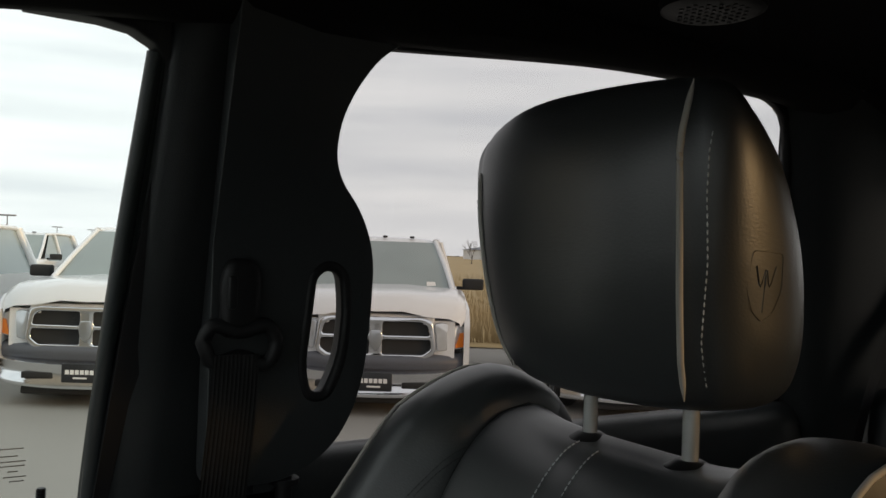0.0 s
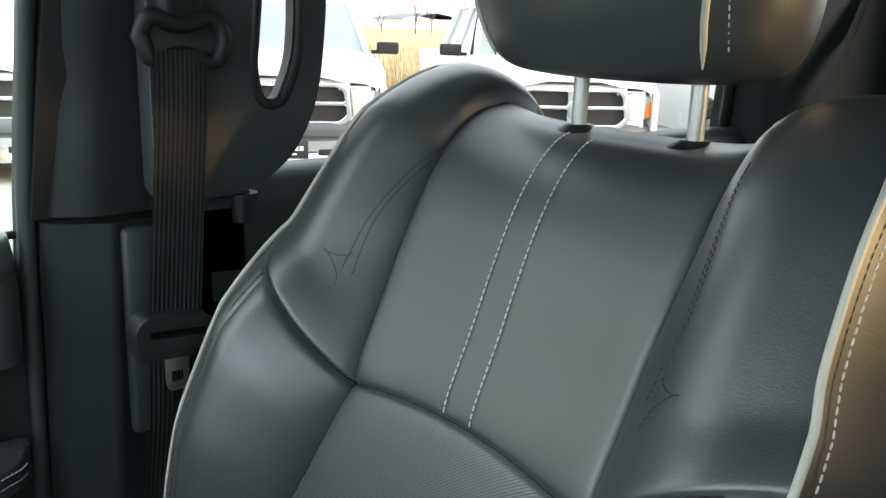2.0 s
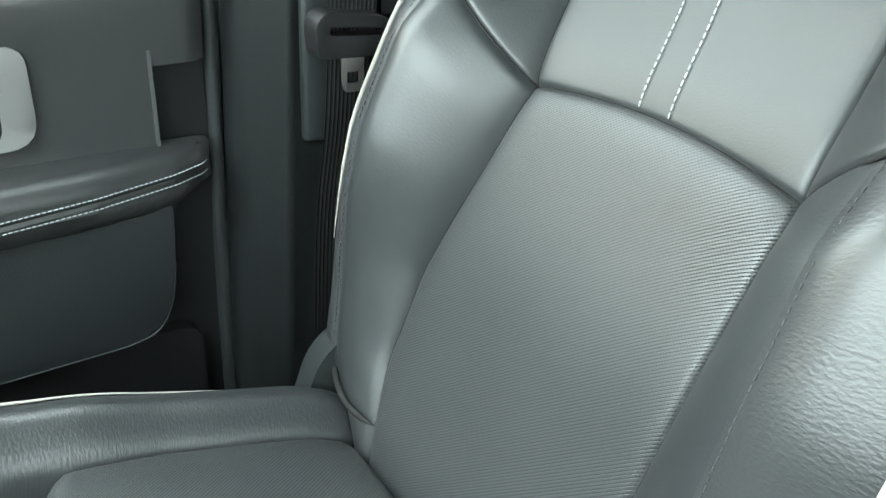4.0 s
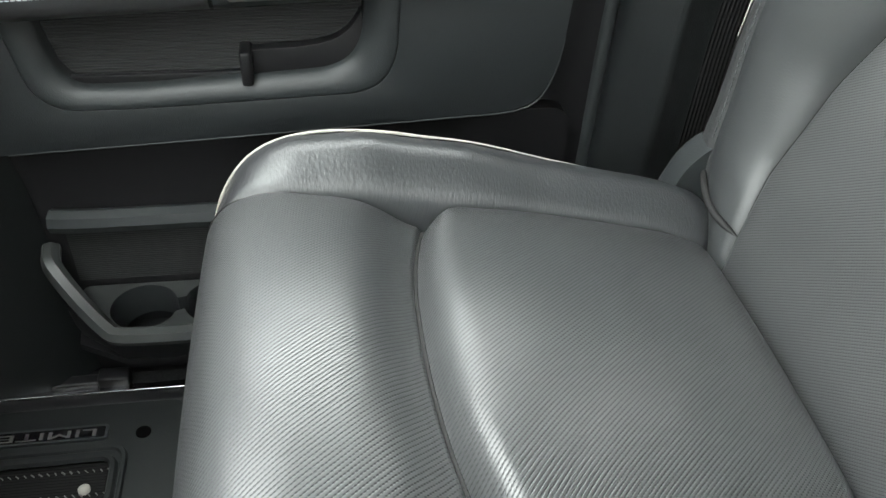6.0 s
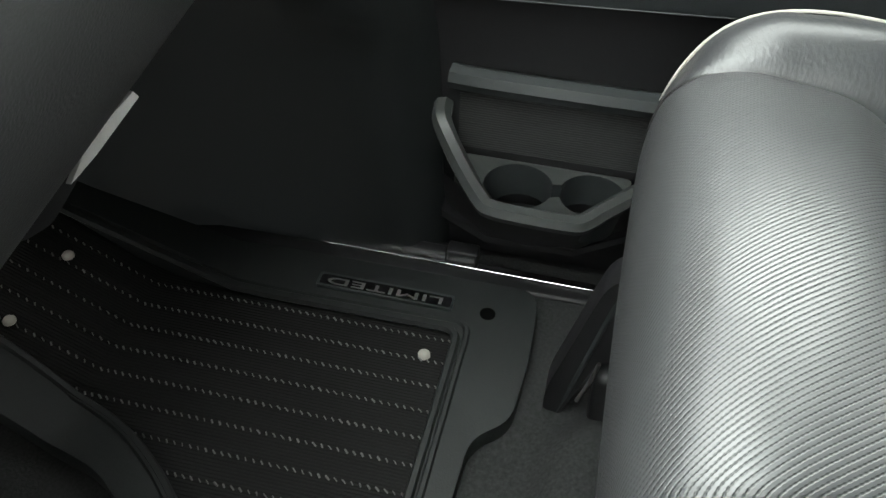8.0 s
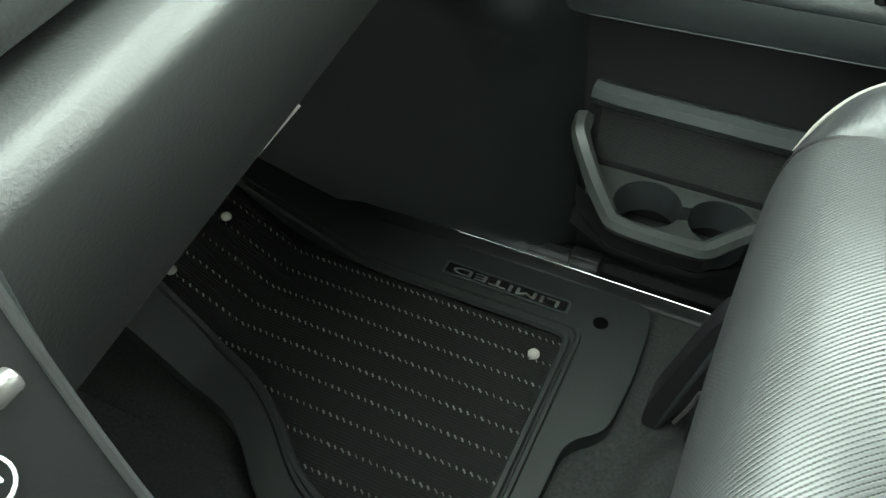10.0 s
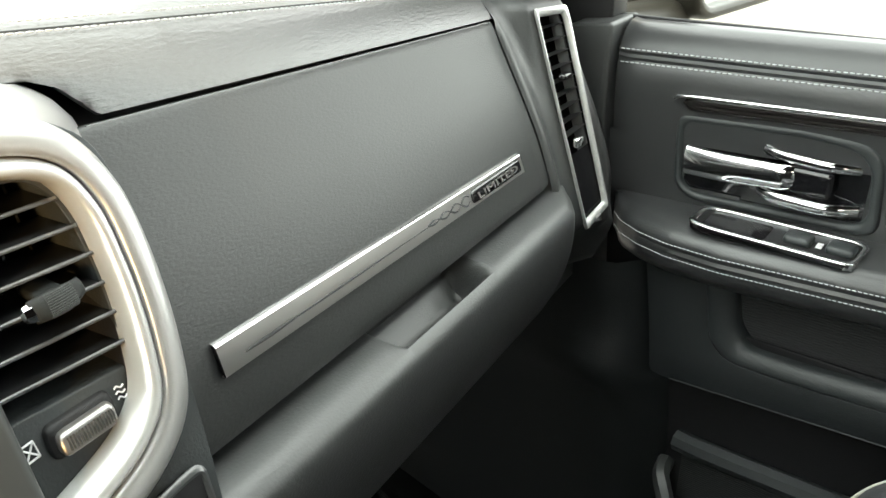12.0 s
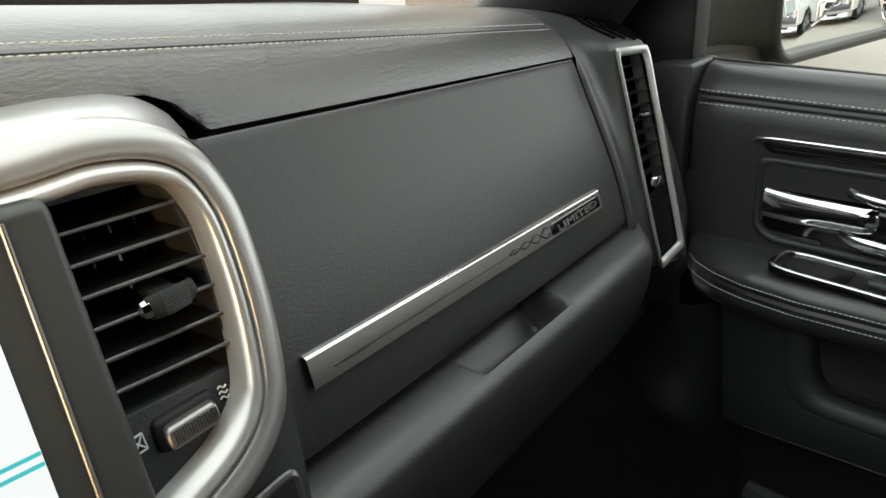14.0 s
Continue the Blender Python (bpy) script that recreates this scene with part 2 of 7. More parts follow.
PLATE = material("dark_plate", (0.02, 0.022, 0.025), 0.35, vary=0.1)
INK = material("black_ink", (0.01, 0.01, 0.012), 0.6, vary=0.05)
# near-black without gloss: the darkness inside openings, put into the colour
HOLE_SHADE = material("hole_shade_black", (0.0015, 0.0015, 0.0015), 0.95, vary=0.1, spec=0.05)
PRINT = material("white_print", (0.75, 0.76, 0.76), 0.6, vary=0.05)
BODY = material("cab_shell", (0.05, 0.05, 0.05), 0.7, vary=0.1)
SCREEN = bpy.data.materials.new("lit_screen")
SCREEN.use_nodes = True
SCREEN.node_tree.nodes["Principled BSDF"].inputs["Base Color"].default_value = (0.05, 0.05, 0.05, 1)
SCREEN.node_tree.nodes["Principled BSDF"].inputs["Emission Color"].default_value = (0.92, 0.96, 1.0, 1)
SCREEN.node_tree.nodes["Principled BSDF"].inputs["Emission Strength"].default_value = 0.35
TEAL = bpy.data.materials.new("lit_teal_line")
TEAL.use_nodes = True
TEAL.node_tree.nodes["Principled BSDF"].inputs["Base Color"].default_value = (0.02, 0.2, 0.22, 1)
TEAL.node_tree.nodes["Principled BSDF"].inputs["Emission Color"].default_value = (0.05, 0.55, 0.62, 1)
TEAL.node_tree.nodes["Principled BSDF"].inputs["Emission Strength"].default_value = 0.25


# ---- mesh helpers ----
def thing(name, label, category, at=(0, 0, 0), group="", kind=""):
    ob = new(name)
    ob.empty_display_size = 0.05
    ob.location = at
    return tagged(ob, label, category, group, kind)


def place(name, bm, mat, smooth=True, angle=50):
    """One mesh object from a bmesh, in world coordinates."""
    bmesh.ops.recalc_face_normals(bm, faces=bm.faces)
    me = bpy.data.meshes.new(name)
    bm.to_mesh(me)
    bm.free()
    for one in mat if isinstance(mat, (list, tuple)) else [mat]:
        me.materials.append(one)
    if smooth:
        me.polygons.foreach_set("use_smooth", [True] * len(me.polygons))
        me.set_sharp_from_angle(angle=radians(angle))
    return new(name, me)


def part(name, bm, mat, parent, label="", smooth=True, angle=50):
    ob = place(name, bm, mat, smooth, angle)
    ob.parent = parent
    off = parent.location.copy()
    up = parent.parent
    while up:
        off += up.location
        up = up.parent
    ob.data.transform(Matrix.Translation(-off))
    if label:
        tagged(ob, label)
    return ob


def piece(name, bm, mat, label, category, group="", kind="", smooth=True):
    return tagged(place(name, bm, mat, smooth), label, category, group, kind)


def catmull(points, n):
    """n points along a smooth curve through the given ones."""
    p = np.array(points, float)
    ext = np.vstack([2 * p[0] - p[1], p, 2 * p[-1] - p[-2]])
    seg = np.linalg.norm(np.diff(p, axis=0), axis=1)
    cum = np.r_[0, np.cumsum(seg)]
    out = []
    for s in np.linspace(0, cum[-1], n):
        k = min(int(np.searchsorted(cum, s, side="right")) - 1, len(seg) - 1)
        t = (s - cum[k]) / max(seg[k], 1e-9)
        a, b, c, d = ext[k:k + 4]
        out.append(0.5 * (2 * b + (c - a) * t + (2 * a - 5 * b + 4 * c - d) * t * t + (3 * b - a - 3 * c + d) * t ** 3))
    return np.array(out)


def rounded(poly, r, n=5):
    """A polygon with its corners rounded; r is one radius or one for each corner."""
    out = []
    m = len(poly)
    rs = r if isinstance(r, (list, tuple)) else [r] * m
    for k in range(m):
        p, a, b = (Vector(poly[i % m]) for i in (k, k - 1, k + 1))
        u, v = (a - p), (b - p)
        lim = min(rs[k], u.length * 0.49, v.length * 0.49)
        if lim < 1e-5:
            out.append(tuple(p))
            continue
        s, e = p + u.normalized() * lim, p + v.normalized() * lim
        for i in range(n + 1):
            t = i / n
            q = s * (1 - t) ** 2 + p * 2 * t * (1 - t) + e * t * t
            out.append(tuple(q))
    return out


def lay(axis, p, a):
    """A 2D point of the plane across an axis, at height a on that axis."""
    return {"x": (a, p[0], p[1]), "y": (p[0], a, p[1]), "z": (p[0], p[1], a)}[axis]


def plate(bm, axis, outline, a0, a1, holes=(), bevel=0.0, seg=2):
    """A flat plate between a0 and a1 on an axis, with holes."""
    fresh = bmesh.new()
    edges = []
    for loop in (outline, *holes):
        vs = [fresh.verts.new(lay(axis, p, a0)) for p in loop]
        edges += [fresh.edges.new((vs[i], vs[(i + 1) % len(vs)])) for i in range(len(vs))]
    if holes:
        bmesh.ops.triangle_fill(fresh, use_beauty=True, use_dissolve=False, edges=edges)
    else:
        fresh.faces.new(fresh.verts[:])
    ext = bmesh.ops.extrude_face_region(fresh, geom=fresh.faces[:])
    moved = [g for g in ext["geom"] if isinstance(g, bmesh.types.BMVert)]
    bmesh.ops.translate(fresh, verts=moved, vec=Vector(lay(axis, (0, 0), a1 - a0)))
    bmesh.ops.recalc_face_normals(fresh, faces=fresh.faces)
    if bevel:
        top = [e for e in fresh.edges if len(e.link_faces) == 2 and e.calc_face_angle(0) > 1.0
               and all(abs(v.co["xyz".index(axis)] - a1) < 1e-6 for v in e.verts)]
        bmesh.ops.bevel(fresh, geom=top, offset=bevel, segments=seg, profile=0.5, affect="EDGES", clamp_overlap=True)
    merge(bm, fresh)
    return bm


def merge(bm, other):
    me = bpy.data.meshes.new("tmp")
    other.to_mesh(me)
    other.free()
    bm.from_mesh(me)
    bpy.data.meshes.remove(me)


def box(bm, x0, x1, y0, y1, z0, z1, bevel=0.0, seg=2):
    fresh = bmesh.new()
    bmesh.ops.create_cube(fresh, size=1.0, matrix=Matrix.LocRotScale(((x0 + x1) / 2, (y0 + y1) / 2, (z0 + z1) / 2), None, (x1 - x0, y1 - y0, z1 - z0)))
    if bevel:
        bmesh.ops.bevel(fresh, geom=fresh.edges[:], offset=bevel, segments=seg, profile=0.5, affect="EDGES", clamp_overlap=True)
    merge(bm, fresh)
    return bm


def tube(bm, points, r, n=8, closed=False, flat=1.0, up=(0, 0, 1)):
    """A round or flattened rod along points; r is one radius or one for each point."""
    pts = [Vector(p) for p in points]
    m = len(pts)
    rs = r if isinstance(r, (list, tuple, np.ndarray)) else [r] * m
    rings = []
    for k in range(m):
        a = pts[k - 1] if (k or closed) else pts[0]
        b = pts[(k + 1) % m] if (k < m - 1 or closed) else pts[-1]
        d = (b - a).normalized()
        side = d.cross(Vector(up))
        side = side.normalized() if side.length > 1e-4 else d.orthogonal().normalized()
        top = side.cross(d)
        rings.append([bm.verts.new(pts[k] + rs[k] * (math.cos(q) * side + flat * math.sin(q) * top)) for q in (2 * math.pi * i / n for i in range(n))])
    for k in range(m if closed else m - 1):
        a, b = rings[k], rings[(k + 1) % m]
        for i in range(n):
            bm.faces.new((a[i], a[(i + 1) % n], b[(i + 1) % n], b[i]))
    if not closed:
        bm.faces.new(rings[0][::-1])
        bm.faces.new(rings[-1])
    return bm


def dashes(bm, points, length, gap, r):
    """Stitches: short rods along a curve."""
    p = np.array(points, float)
    cum = np.r_[0, np.cumsum(np.linalg.norm(np.diff(p, axis=0), axis=1))]
    s = 0.0
    at = lambda q: Vector([np.interp(q, cum, p[:, k]) for k in range(3)])
    while s + length < cum[-1]:
        a, b = at(s), at(s + length)
        mid = (a + b) / 2
        tube(bm, [a, mid, b], [r * 0.6, r, r * 0.6], 5)
        s += length + gap
    return bm


def sheet(bm, grid, uvs=None, keep=None):
    """Quads between rows of points, with a UV in metres; keep(i, j) picks the quads."""
    rows, cols = len(grid), len(grid[0])
    layer = bm.loops.layers.uv.verify()
    made = {}

    def vert(i, j):
        if (i, j) not in made:
            made[i, j] = bm.verts.new(grid[i][j])
        return made[i, j]

    for i in range(rows - 1):
        for j in range(cols - 1):
            if keep and not keep(i, j):
                continue
            f = bm.faces.new((vert(i, j), vert(i, j + 1), vert(i + 1, j + 1), vert(i + 1, j)))
            if uvs is not None:
                for loop, (a, b) in zip(f.loops, ((i, j), (i, j + 1), (i + 1, j + 1), (i + 1, j))):
                    loop[layer].uv = uvs[a][b]
    return bm


def text_on(word, size, m, mat, parent, label="", depth=0.0006, width=None):
    cu = bpy.data.curves.new("lettering", "FONT")
    cu.body, cu.size, cu.extrude = word, size, depth
    cu.align_x, cu.align_y = "CENTER", "CENTER"
    cu.materials.append(mat)
    ob = new("lettering", cu)
    ob.parent = parent
    ob.matrix_parent_inverse = Matrix.Identity(4)
    ob.matrix_basis = Matrix.Translation(-parent.location) @ m
    if width:
        bpy.context.view_layer.update()
        ob.scale.x *= width / max(ob.dimensions.x, 1e-4)
    return tagged(ob, label) if label else ob


def bump_at(x, c, w):
    return math.exp(-((x - c) / w) ** 2)


def lerp(x, xs, ys):
    return float(np.interp(x, xs, ys))
# ---- ground and cab shell ----
GROUND = -0.61
bm = bmesh.new()
box(bm, -400, 400, -400, 400, GROUND - 0.5, GROUND)
piece("ground", bm, CONCRETE, "pale worn concrete of the car lot", "ground", kind="structure", smooth=False)

bm = bmesh.new()
plate(bm, "z", [(-0.82, -1.36), (0.80, -1.36), (0.80, 1.02), (0.60, 1.30), (-0.60, 1.30), (-0.82, 1.02)], -0.06, 0.0)
piece("floor", bm, CARPET, "black carpeted cab floor", "floor", kind="structure", smooth=False)

bm = bmesh.new()
grid = []
for y, z in ((0.50, 1.335), (0.40, 1.375), (0.1, 1.41), (-0.4, 1.44), (-1.0, 1.44), (-1.30, 1.40), (-1.40, 1.35)):
    grid.append([(x, y, z - 0.050 * abs(x / 0.745) ** 6) for x in np.linspace(-0.745, 0.745, 33)])
sheet(bm, grid)
bmesh.ops.solidify(bm, geom=bm.faces[:], thickness=-0.03)
piece("ceiling", bm, HEADLINER, "dark cloth headliner", "ceiling", kind="structure")

# outer skin of the roof, back wall and firewall
bm = bmesh.new()
box(bm, -0.86, 0.86, -1.46, -1.40, -0.1, 0.80)
box(bm, -0.86, 0.86, -1.46, -1.40, 1.24, 1.40)
# added over the unseen driver's half of the back window, to keep light out
box(bm, -0.86, 0.08, -1.46, -1.40, 0.80, 1.24)
box(bm, 0.62, 0.86, -1.46, -1.40, 0.80, 1.24)
piece("wall_back", bm, PLASTIC_DARK, "dark back wall, closed on the driver's half to block light", "wall", kind="structure", smooth=False)
bm = bmesh.new()
plate(bm, "x", [(1.165, 0.0), (1.37, 0.40), (1.42, 0.86), (1.48, 0.86), (1.44, 0.36), (1.225, -0.05)], -0.84, 0.84)
piece("firewall", bm, CARPET, "black carpeted firewall under the dashboard", "wall", kind="structure", smooth=False)
# unseen side: wide pillar, rear infill and rail added to block sun and window light
bm = bmesh.new()
plate(bm, "x", [(-1.40, -0.1), (1.30, -0.1), (1.42, 0.86), (0.95, 0.80), (-1.40, 0.80)], -0.90, -0.84)
plate(bm, "x", [(-0.80, 0.80), (0.14, 0.80), (0.09, 1.34), (-0.76, 1.34)], -0.86, -0.80)
plate(bm, "x", [(-1.34, 0.80), (-0.80, 0.80), (-0.80, 0.99), (-1.34, 0.99)], -0.86, -0.80)
plate(bm, "x", [(-1.40, 0.80), (-1.17, 0.80), (-1.185, 1.16), (-1.23, 1.25), (-1.29, 1.33), (-1.40, 1.33)], -0.86, -0.80)
plate(bm, "x", [(0.94, 0.80), (1.10, 0.82), (0.50, 1.36), (0.36, 1.33)], -0.86, -0.76)
box(bm, -0.84, -0.72, -1.42, 0.50, 1.325, 1.48)
plate(bm, "x", [(0.34, 1.335), (0.52, 1.30), (0.52, 1.40), (0.34, 1.42)], -0.84, -0.62)
piece("wall_driver_side", bm, PLASTIC_DARK, "unseen driver's side wall with widened pillars that block light", "wall", kind="structure", smooth=False)

# windscreen, driver's window and back window panes
def pane(name, pts, mat, label, shade=False):
    bm = bmesh.new()
    bm.faces.new([bm.verts.new(p) for p in pts])
    bmesh.ops.solidify(bm, geom=bm.faces[:], thickness=0.004)
    ob = piece(name, bm, mat, label, "window", kind="structure", smooth=False)
    ob.visible_shadow = shade
    return ob


pane("window_1", [(-0.76, 1.42, 0.87), (0.76, 1.42, 0.87), (0.64, 0.50, 1.32), (-0.64, 0.50, 1.32)], GLASS, "clear windscreen glass")
pane("window_2", [(-0.87, 0.96, 0.78), (-0.87, 0.08, 0.78), (-0.74, 0.00, 1.34), (-0.74, 0.42, 1.34)], GLASS, "clear driver's door window")
pane("window_3", [(-0.84, -0.78, 0.98), (-0.84, -1.35, 0.98), (-0.79, -1.31, 1.35), (-0.79, -0.75, 1.35)], PRIVACY, "lightly tinted window behind the driver", True)
pane("window_4", [(0.08, -1.43, 0.80), (0.62, -1.43, 0.80), (0.62, -1.41, 1.24), (0.08, -1.41, 1.24)], PRIVACY, "lightly tinted back window", True)

# ---- passenger side structure: roof rail, A pillar, B pillar, sill ----
GX = lambda z: 0.868 - 0.20 * max(0.0, z - 0.80)     # the lean of the side glass

bm = bmesh.new()
rail = catmull([(0.69, 0.55, 1.290), (0.725, 0.30, 1.340), (0.735, 0.0, 1.374), (0.735, -0.3, 1.394), (0.735, -0.65, 1.416), (0.735, -0.95, 1.414), (0.73, -1.40, 1.36)], 30)
tube(bm, rail, 0.050, 12, up=(1, 0, 0.3))
tube(bm, rail + np.array([0.035, 0, 0.025]), 0.05, 10, up=(1, 0, 0.3))
piece("trim_roof_rail", bm, HEADLINER, "dark cloth trim along the roof rail", "trim", kind="structure")
bm = bmesh.new()
box(bm, 0.745, 0.81, -1.40, 0.5, 1.41, 1.47, 0.02)
piece("roof_edge", bm, BODY, "dark roof edge over the doors", "roof", kind="structure")

bm = bmesh.new()
ap = catmull([(0.795, 1.06, 0.78), (0.775, 0.96, 0.90), (0.75, 0.80, 1.07), (0.715, 0.55, 1.26), (0.70, 0.42, 1.33)], 24)
tube(bm, ap, [float(v) for v in np.linspace(0.082, 0.048, 24)], 20, flat=1.0, up=(0, 0.6, 1))
plate(bm, "x", rounded([(0.862, 0.71), (0.869, 1.00), (1.00, 0.90), (1.10, 0.82), (1.10, 0.71)], 0.006, 2), 0.880, 0.842, bevel=0.006)
piece("trim_windscreen_pillar", bm, PLASTIC_DARK, "charcoal trim of the windscreen pillar", "trim", kind="structure")

# B pillar with its lower and upper trims
bpillar = thing("pillar", "charcoal plastic door pillar with a seat belt and grab handle", "pillar", (0.80, -0.05, 0.0), kind="structure")
def curved_trim(bm, z0, z1, outline, n=18):
    """Pillar trim: a bowed section from the front edge round to the rear edge, from z0 to z1."""
    rows = []
    for i in range(n):
        z = z0 + (z1 - z0) * i / (n - 1)
        rows.append([Vector(p) for p in outline(z)])
    sheet(bm, rows)
    bmesh.ops.solidify(bm, geom=bm.faces[:], thickness=0.012)


def upper_section(z):
    lean = -0.20 * max(0.0, z - 0.95)
    fwd = lerp(z, [0.82, 1.0, 1.3], [0.022, 0.006, -0.012])
    return [(0.862 + lean, fwd + 0.012, z), (0.842 + lean, fwd + 0.016, z), (0.822 + lean, fwd + 0.006, z), (0.812 + lean, fwd - 0.014, z),
            (0.808 + lean, fwd - 0.030, z), (0.812 + lean, fwd - 0.075, z), (0.815 + lean, -0.14, z)]


def lower_section(z):
    fwd = lerp(z, [-0.05, 0.3, 0.82], [0.050, 0.046, 0.024])
    return [(0.86, fwd + 0.012, z), (0.838, fwd + 0.018, z), (0.822, fwd + 0.010, z), (0.812, fwd - 0.006, z), (0.805, fwd - 0.024, z), (0.798, fwd - 0.036, z),
            (0.7955, fwd - 0.042, z), (0.798, fwd - 0.048, z), (0.805, fwd - 0.060, z), (0.806, fwd - 0.085, z), (0.806, -0.16, z)]


bm = bmesh.new()
curved_trim(bm, 0.818, 1.40, upper_section)
part("upper_trim", bm, PLASTIC, bpillar, "charcoal plastic upper pillar trim")
bm = bmesh.new()
curved_trim(bm, -0.05, 0.812, lower_section)
part("lower_trim", bm, PLASTIC, bpillar, "charcoal plastic lower pillar trim")
bm = bmesh.new()
box(bm, 0.792, 0.81, -0.060, -0.022, 0.58, 0.806, 0.006)
part("belt_channel", bm, PLASTIC, bpillar)
bm = bmesh.new()
box(bm, 0.852, 0.90, -0.16, 0.050, -0.1, 0.815, 0.01)
plate(bm, 'x', [(-0.16, 0.815), (0.050, 0.815), (0.022, 1.06), (-0.004, 1.29), (-0.02, 1.42), (-0.18, 1.42)], 0.88, 0.835)
for v in bm.verts:
    v.co.x -= 0.16 * max(0.0, v.co.z - 0.95)
part("pillar_core", bm, PLASTIC_DARK, bpillar)
# rubber seal at the door opening, in front of the pillar
bm = bmesh.new()
tube(bm, catmull([(0.842, 0.070, 0.0), (0.846, 0.066, 0.4), (0.85, 0.052, 0.8), (0.832, 0.034, 1.05), (0.785, 0.012, 1.30)], 20), 0.010, 8)
tube(bm, catmull([(0.872, 0.075, 0.0), (0.872, 0.070, 0.4), (0.868, 0.048, 0.8), (0.842, 0.026, 1.05), (0.792, 0.002, 1.30)], 20), 0.014, 8)
part("door_seal", bm, PLASTIC, bpillar, "black rubber door seal")
# grab handle trim behind the belt: a plate with a hole
trim_out = [*[(-0.05, 1.38 - 0.04 * k) for k in range(13)], (-0.05, 0.832), (-0.135, 0.832), (-0.172, 0.845), (-0.206, 0.871), (-0.229, 0.910), (-0.241, 0.955), (-0.247, 1.02), (-0.249, 1.08),
            (-0.243, 1.115), (-0.226, 1.148), (-0.200, 1.178), (-0.190, 1.205), (-0.192, 1.245), (-0.208, 1.285), (-0.235, 1.325), (-0.29, 1.365), (-0.36, 1.40), (-0.05, 1.42)]
hole = rounded([(-0.159, 0.960), (-0.168, 0.926), (-0.192, 0.926), (-0.212, 0.970), (-0.2165, 1.03), (-0.211, 1.072), (-0.188, 1.082), (-0.170, 1.068)], 0.03, 6)
bm = bmesh.new()
plate(bm, "x", rounded(trim_out, 0.02, 4), 0.805, 0.772, [hole], bevel=0.010, seg=4)
for v in bm.verts:
    back, front = 0.12 * max(0.0, v.co.z - 1.12), 0.28 * max(0.0, v.co.z - 1.10)
    v.co.x -= back + (front - back) * lerp(v.co.y, [-0.19, -0.06], [0.0, 1.0]) + 0.9 * max(0.0, v.co.y + 0.13) ** 2
part("grab_handle", bm, PLASTIC, bpillar, "moulded black grab handle with a long slot")
bm = bmesh.new()
loop = [Vector((0.776, p[0], p[1])) for p in hole]
tube(bm, loop, 0.007, 8, closed=True, up=(1, 0, 0))
part("handle_rim", bm, PLASTIC_DARK, bpillar)
bm = bmesh.new()
tube(bm, [(0.79, -0.150, 0.80), (0.79, -0.150, 0.835)], 0.010, 10)
tube(bm, [(0.79, -0.150, 0.826), (0.79, -0.150, 0.832)], 0.018, 12)
part("lock_button", bm, PLASTIC_DARK, bpillar)

# rounded upper corner of the door opening
bm = bmesh.new()
plate(bm, "x", [(-0.06, 1.42), (0.14, 1.42), (0.14, 1.322), (0.070, 1.321), (0.040, 1.317), (0.018, 1.306), (0.004, 1.288), (-0.002, 1.262), (0.004, 1.20), (-0.06, 1.20)], 0.80, 0.768, bevel=0.006)
for v in bm.verts:
    v.co.x -= 0.16 * (v.co.z - 1.30)
part("corner_trim", bm, PLASTIC_DARK, bpillar)

# seat belt
belt = thing("seat_belt", "black webbing seat belt with its latch hanging on the pillar", "seat belt", (0.76, -0.06, 0.0))
ring = catmull([(0.765, -0.042, 0.995), (0.760, -0.052, 1.012), (0.757, -0.08, 1.006), (0.754, -0.108, 1.012), (0.752, -0.120, 0.994),
                (0.752, -0.112, 0.972), (0.754, -0.098, 0.972), (0.757, -0.08, 0.978), (0.760, -0.060, 0.972), (0.765, -0.046, 0.974)], 40)
bm = bmesh.new()
tube(bm, [tuple(p) for p in ring[:-1]], 0.0085, 8, closed=True, up=(1, 0, 0))
part("guide_ring", bm, PLASTIC_DARK, belt, "black plastic belt guide ring")
bm = bmesh.new()
plate(bm, "x", rounded([(-0.060, 0.998), (-0.100, 0.998), (-0.104, 1.06), (-0.098, 1.085), (-0.066, 1.085), (-0.058, 1.06)], 0.012, 5), 0.80, 0.752, bevel=0.014, seg=5)
part("ring_cover", bm, PLASTIC_DARK, belt, "black plastic height adjuster cover")
bm = bmesh.new()
plate(bm, "x", rounded([(-0.064, 1.03), (-0.074, 1.03), (-0.074, 1.066), (-0.064, 1.066)], 0.004, 3), 0.756, 0.749, bevel=0.002)
part("adjuster_button", bm, PLASTIC_DARK, belt)


def ribbon(bm, path, width_dir, w, thick=0.0014):
    rows, uv, s = [], [], 0.0
    for k, p in enumerate(path):
        s += 0 if k == 0 else (Vector(path[k]) - Vector(path[k - 1])).length
        d = Vector(width_dir(k / (len(path) - 1)))
        rows.append([Vector(p) + d * (q * w / 2) for q in np.linspace(-1, 1, 9)])
        uv.append([(q * w / 2, s) for q in np.linspace(-1, 1, 9)])
    sheet(bm, rows, uv)
    bmesh.ops.solidify(bm, geom=bm.faces[:], thickness=thick)


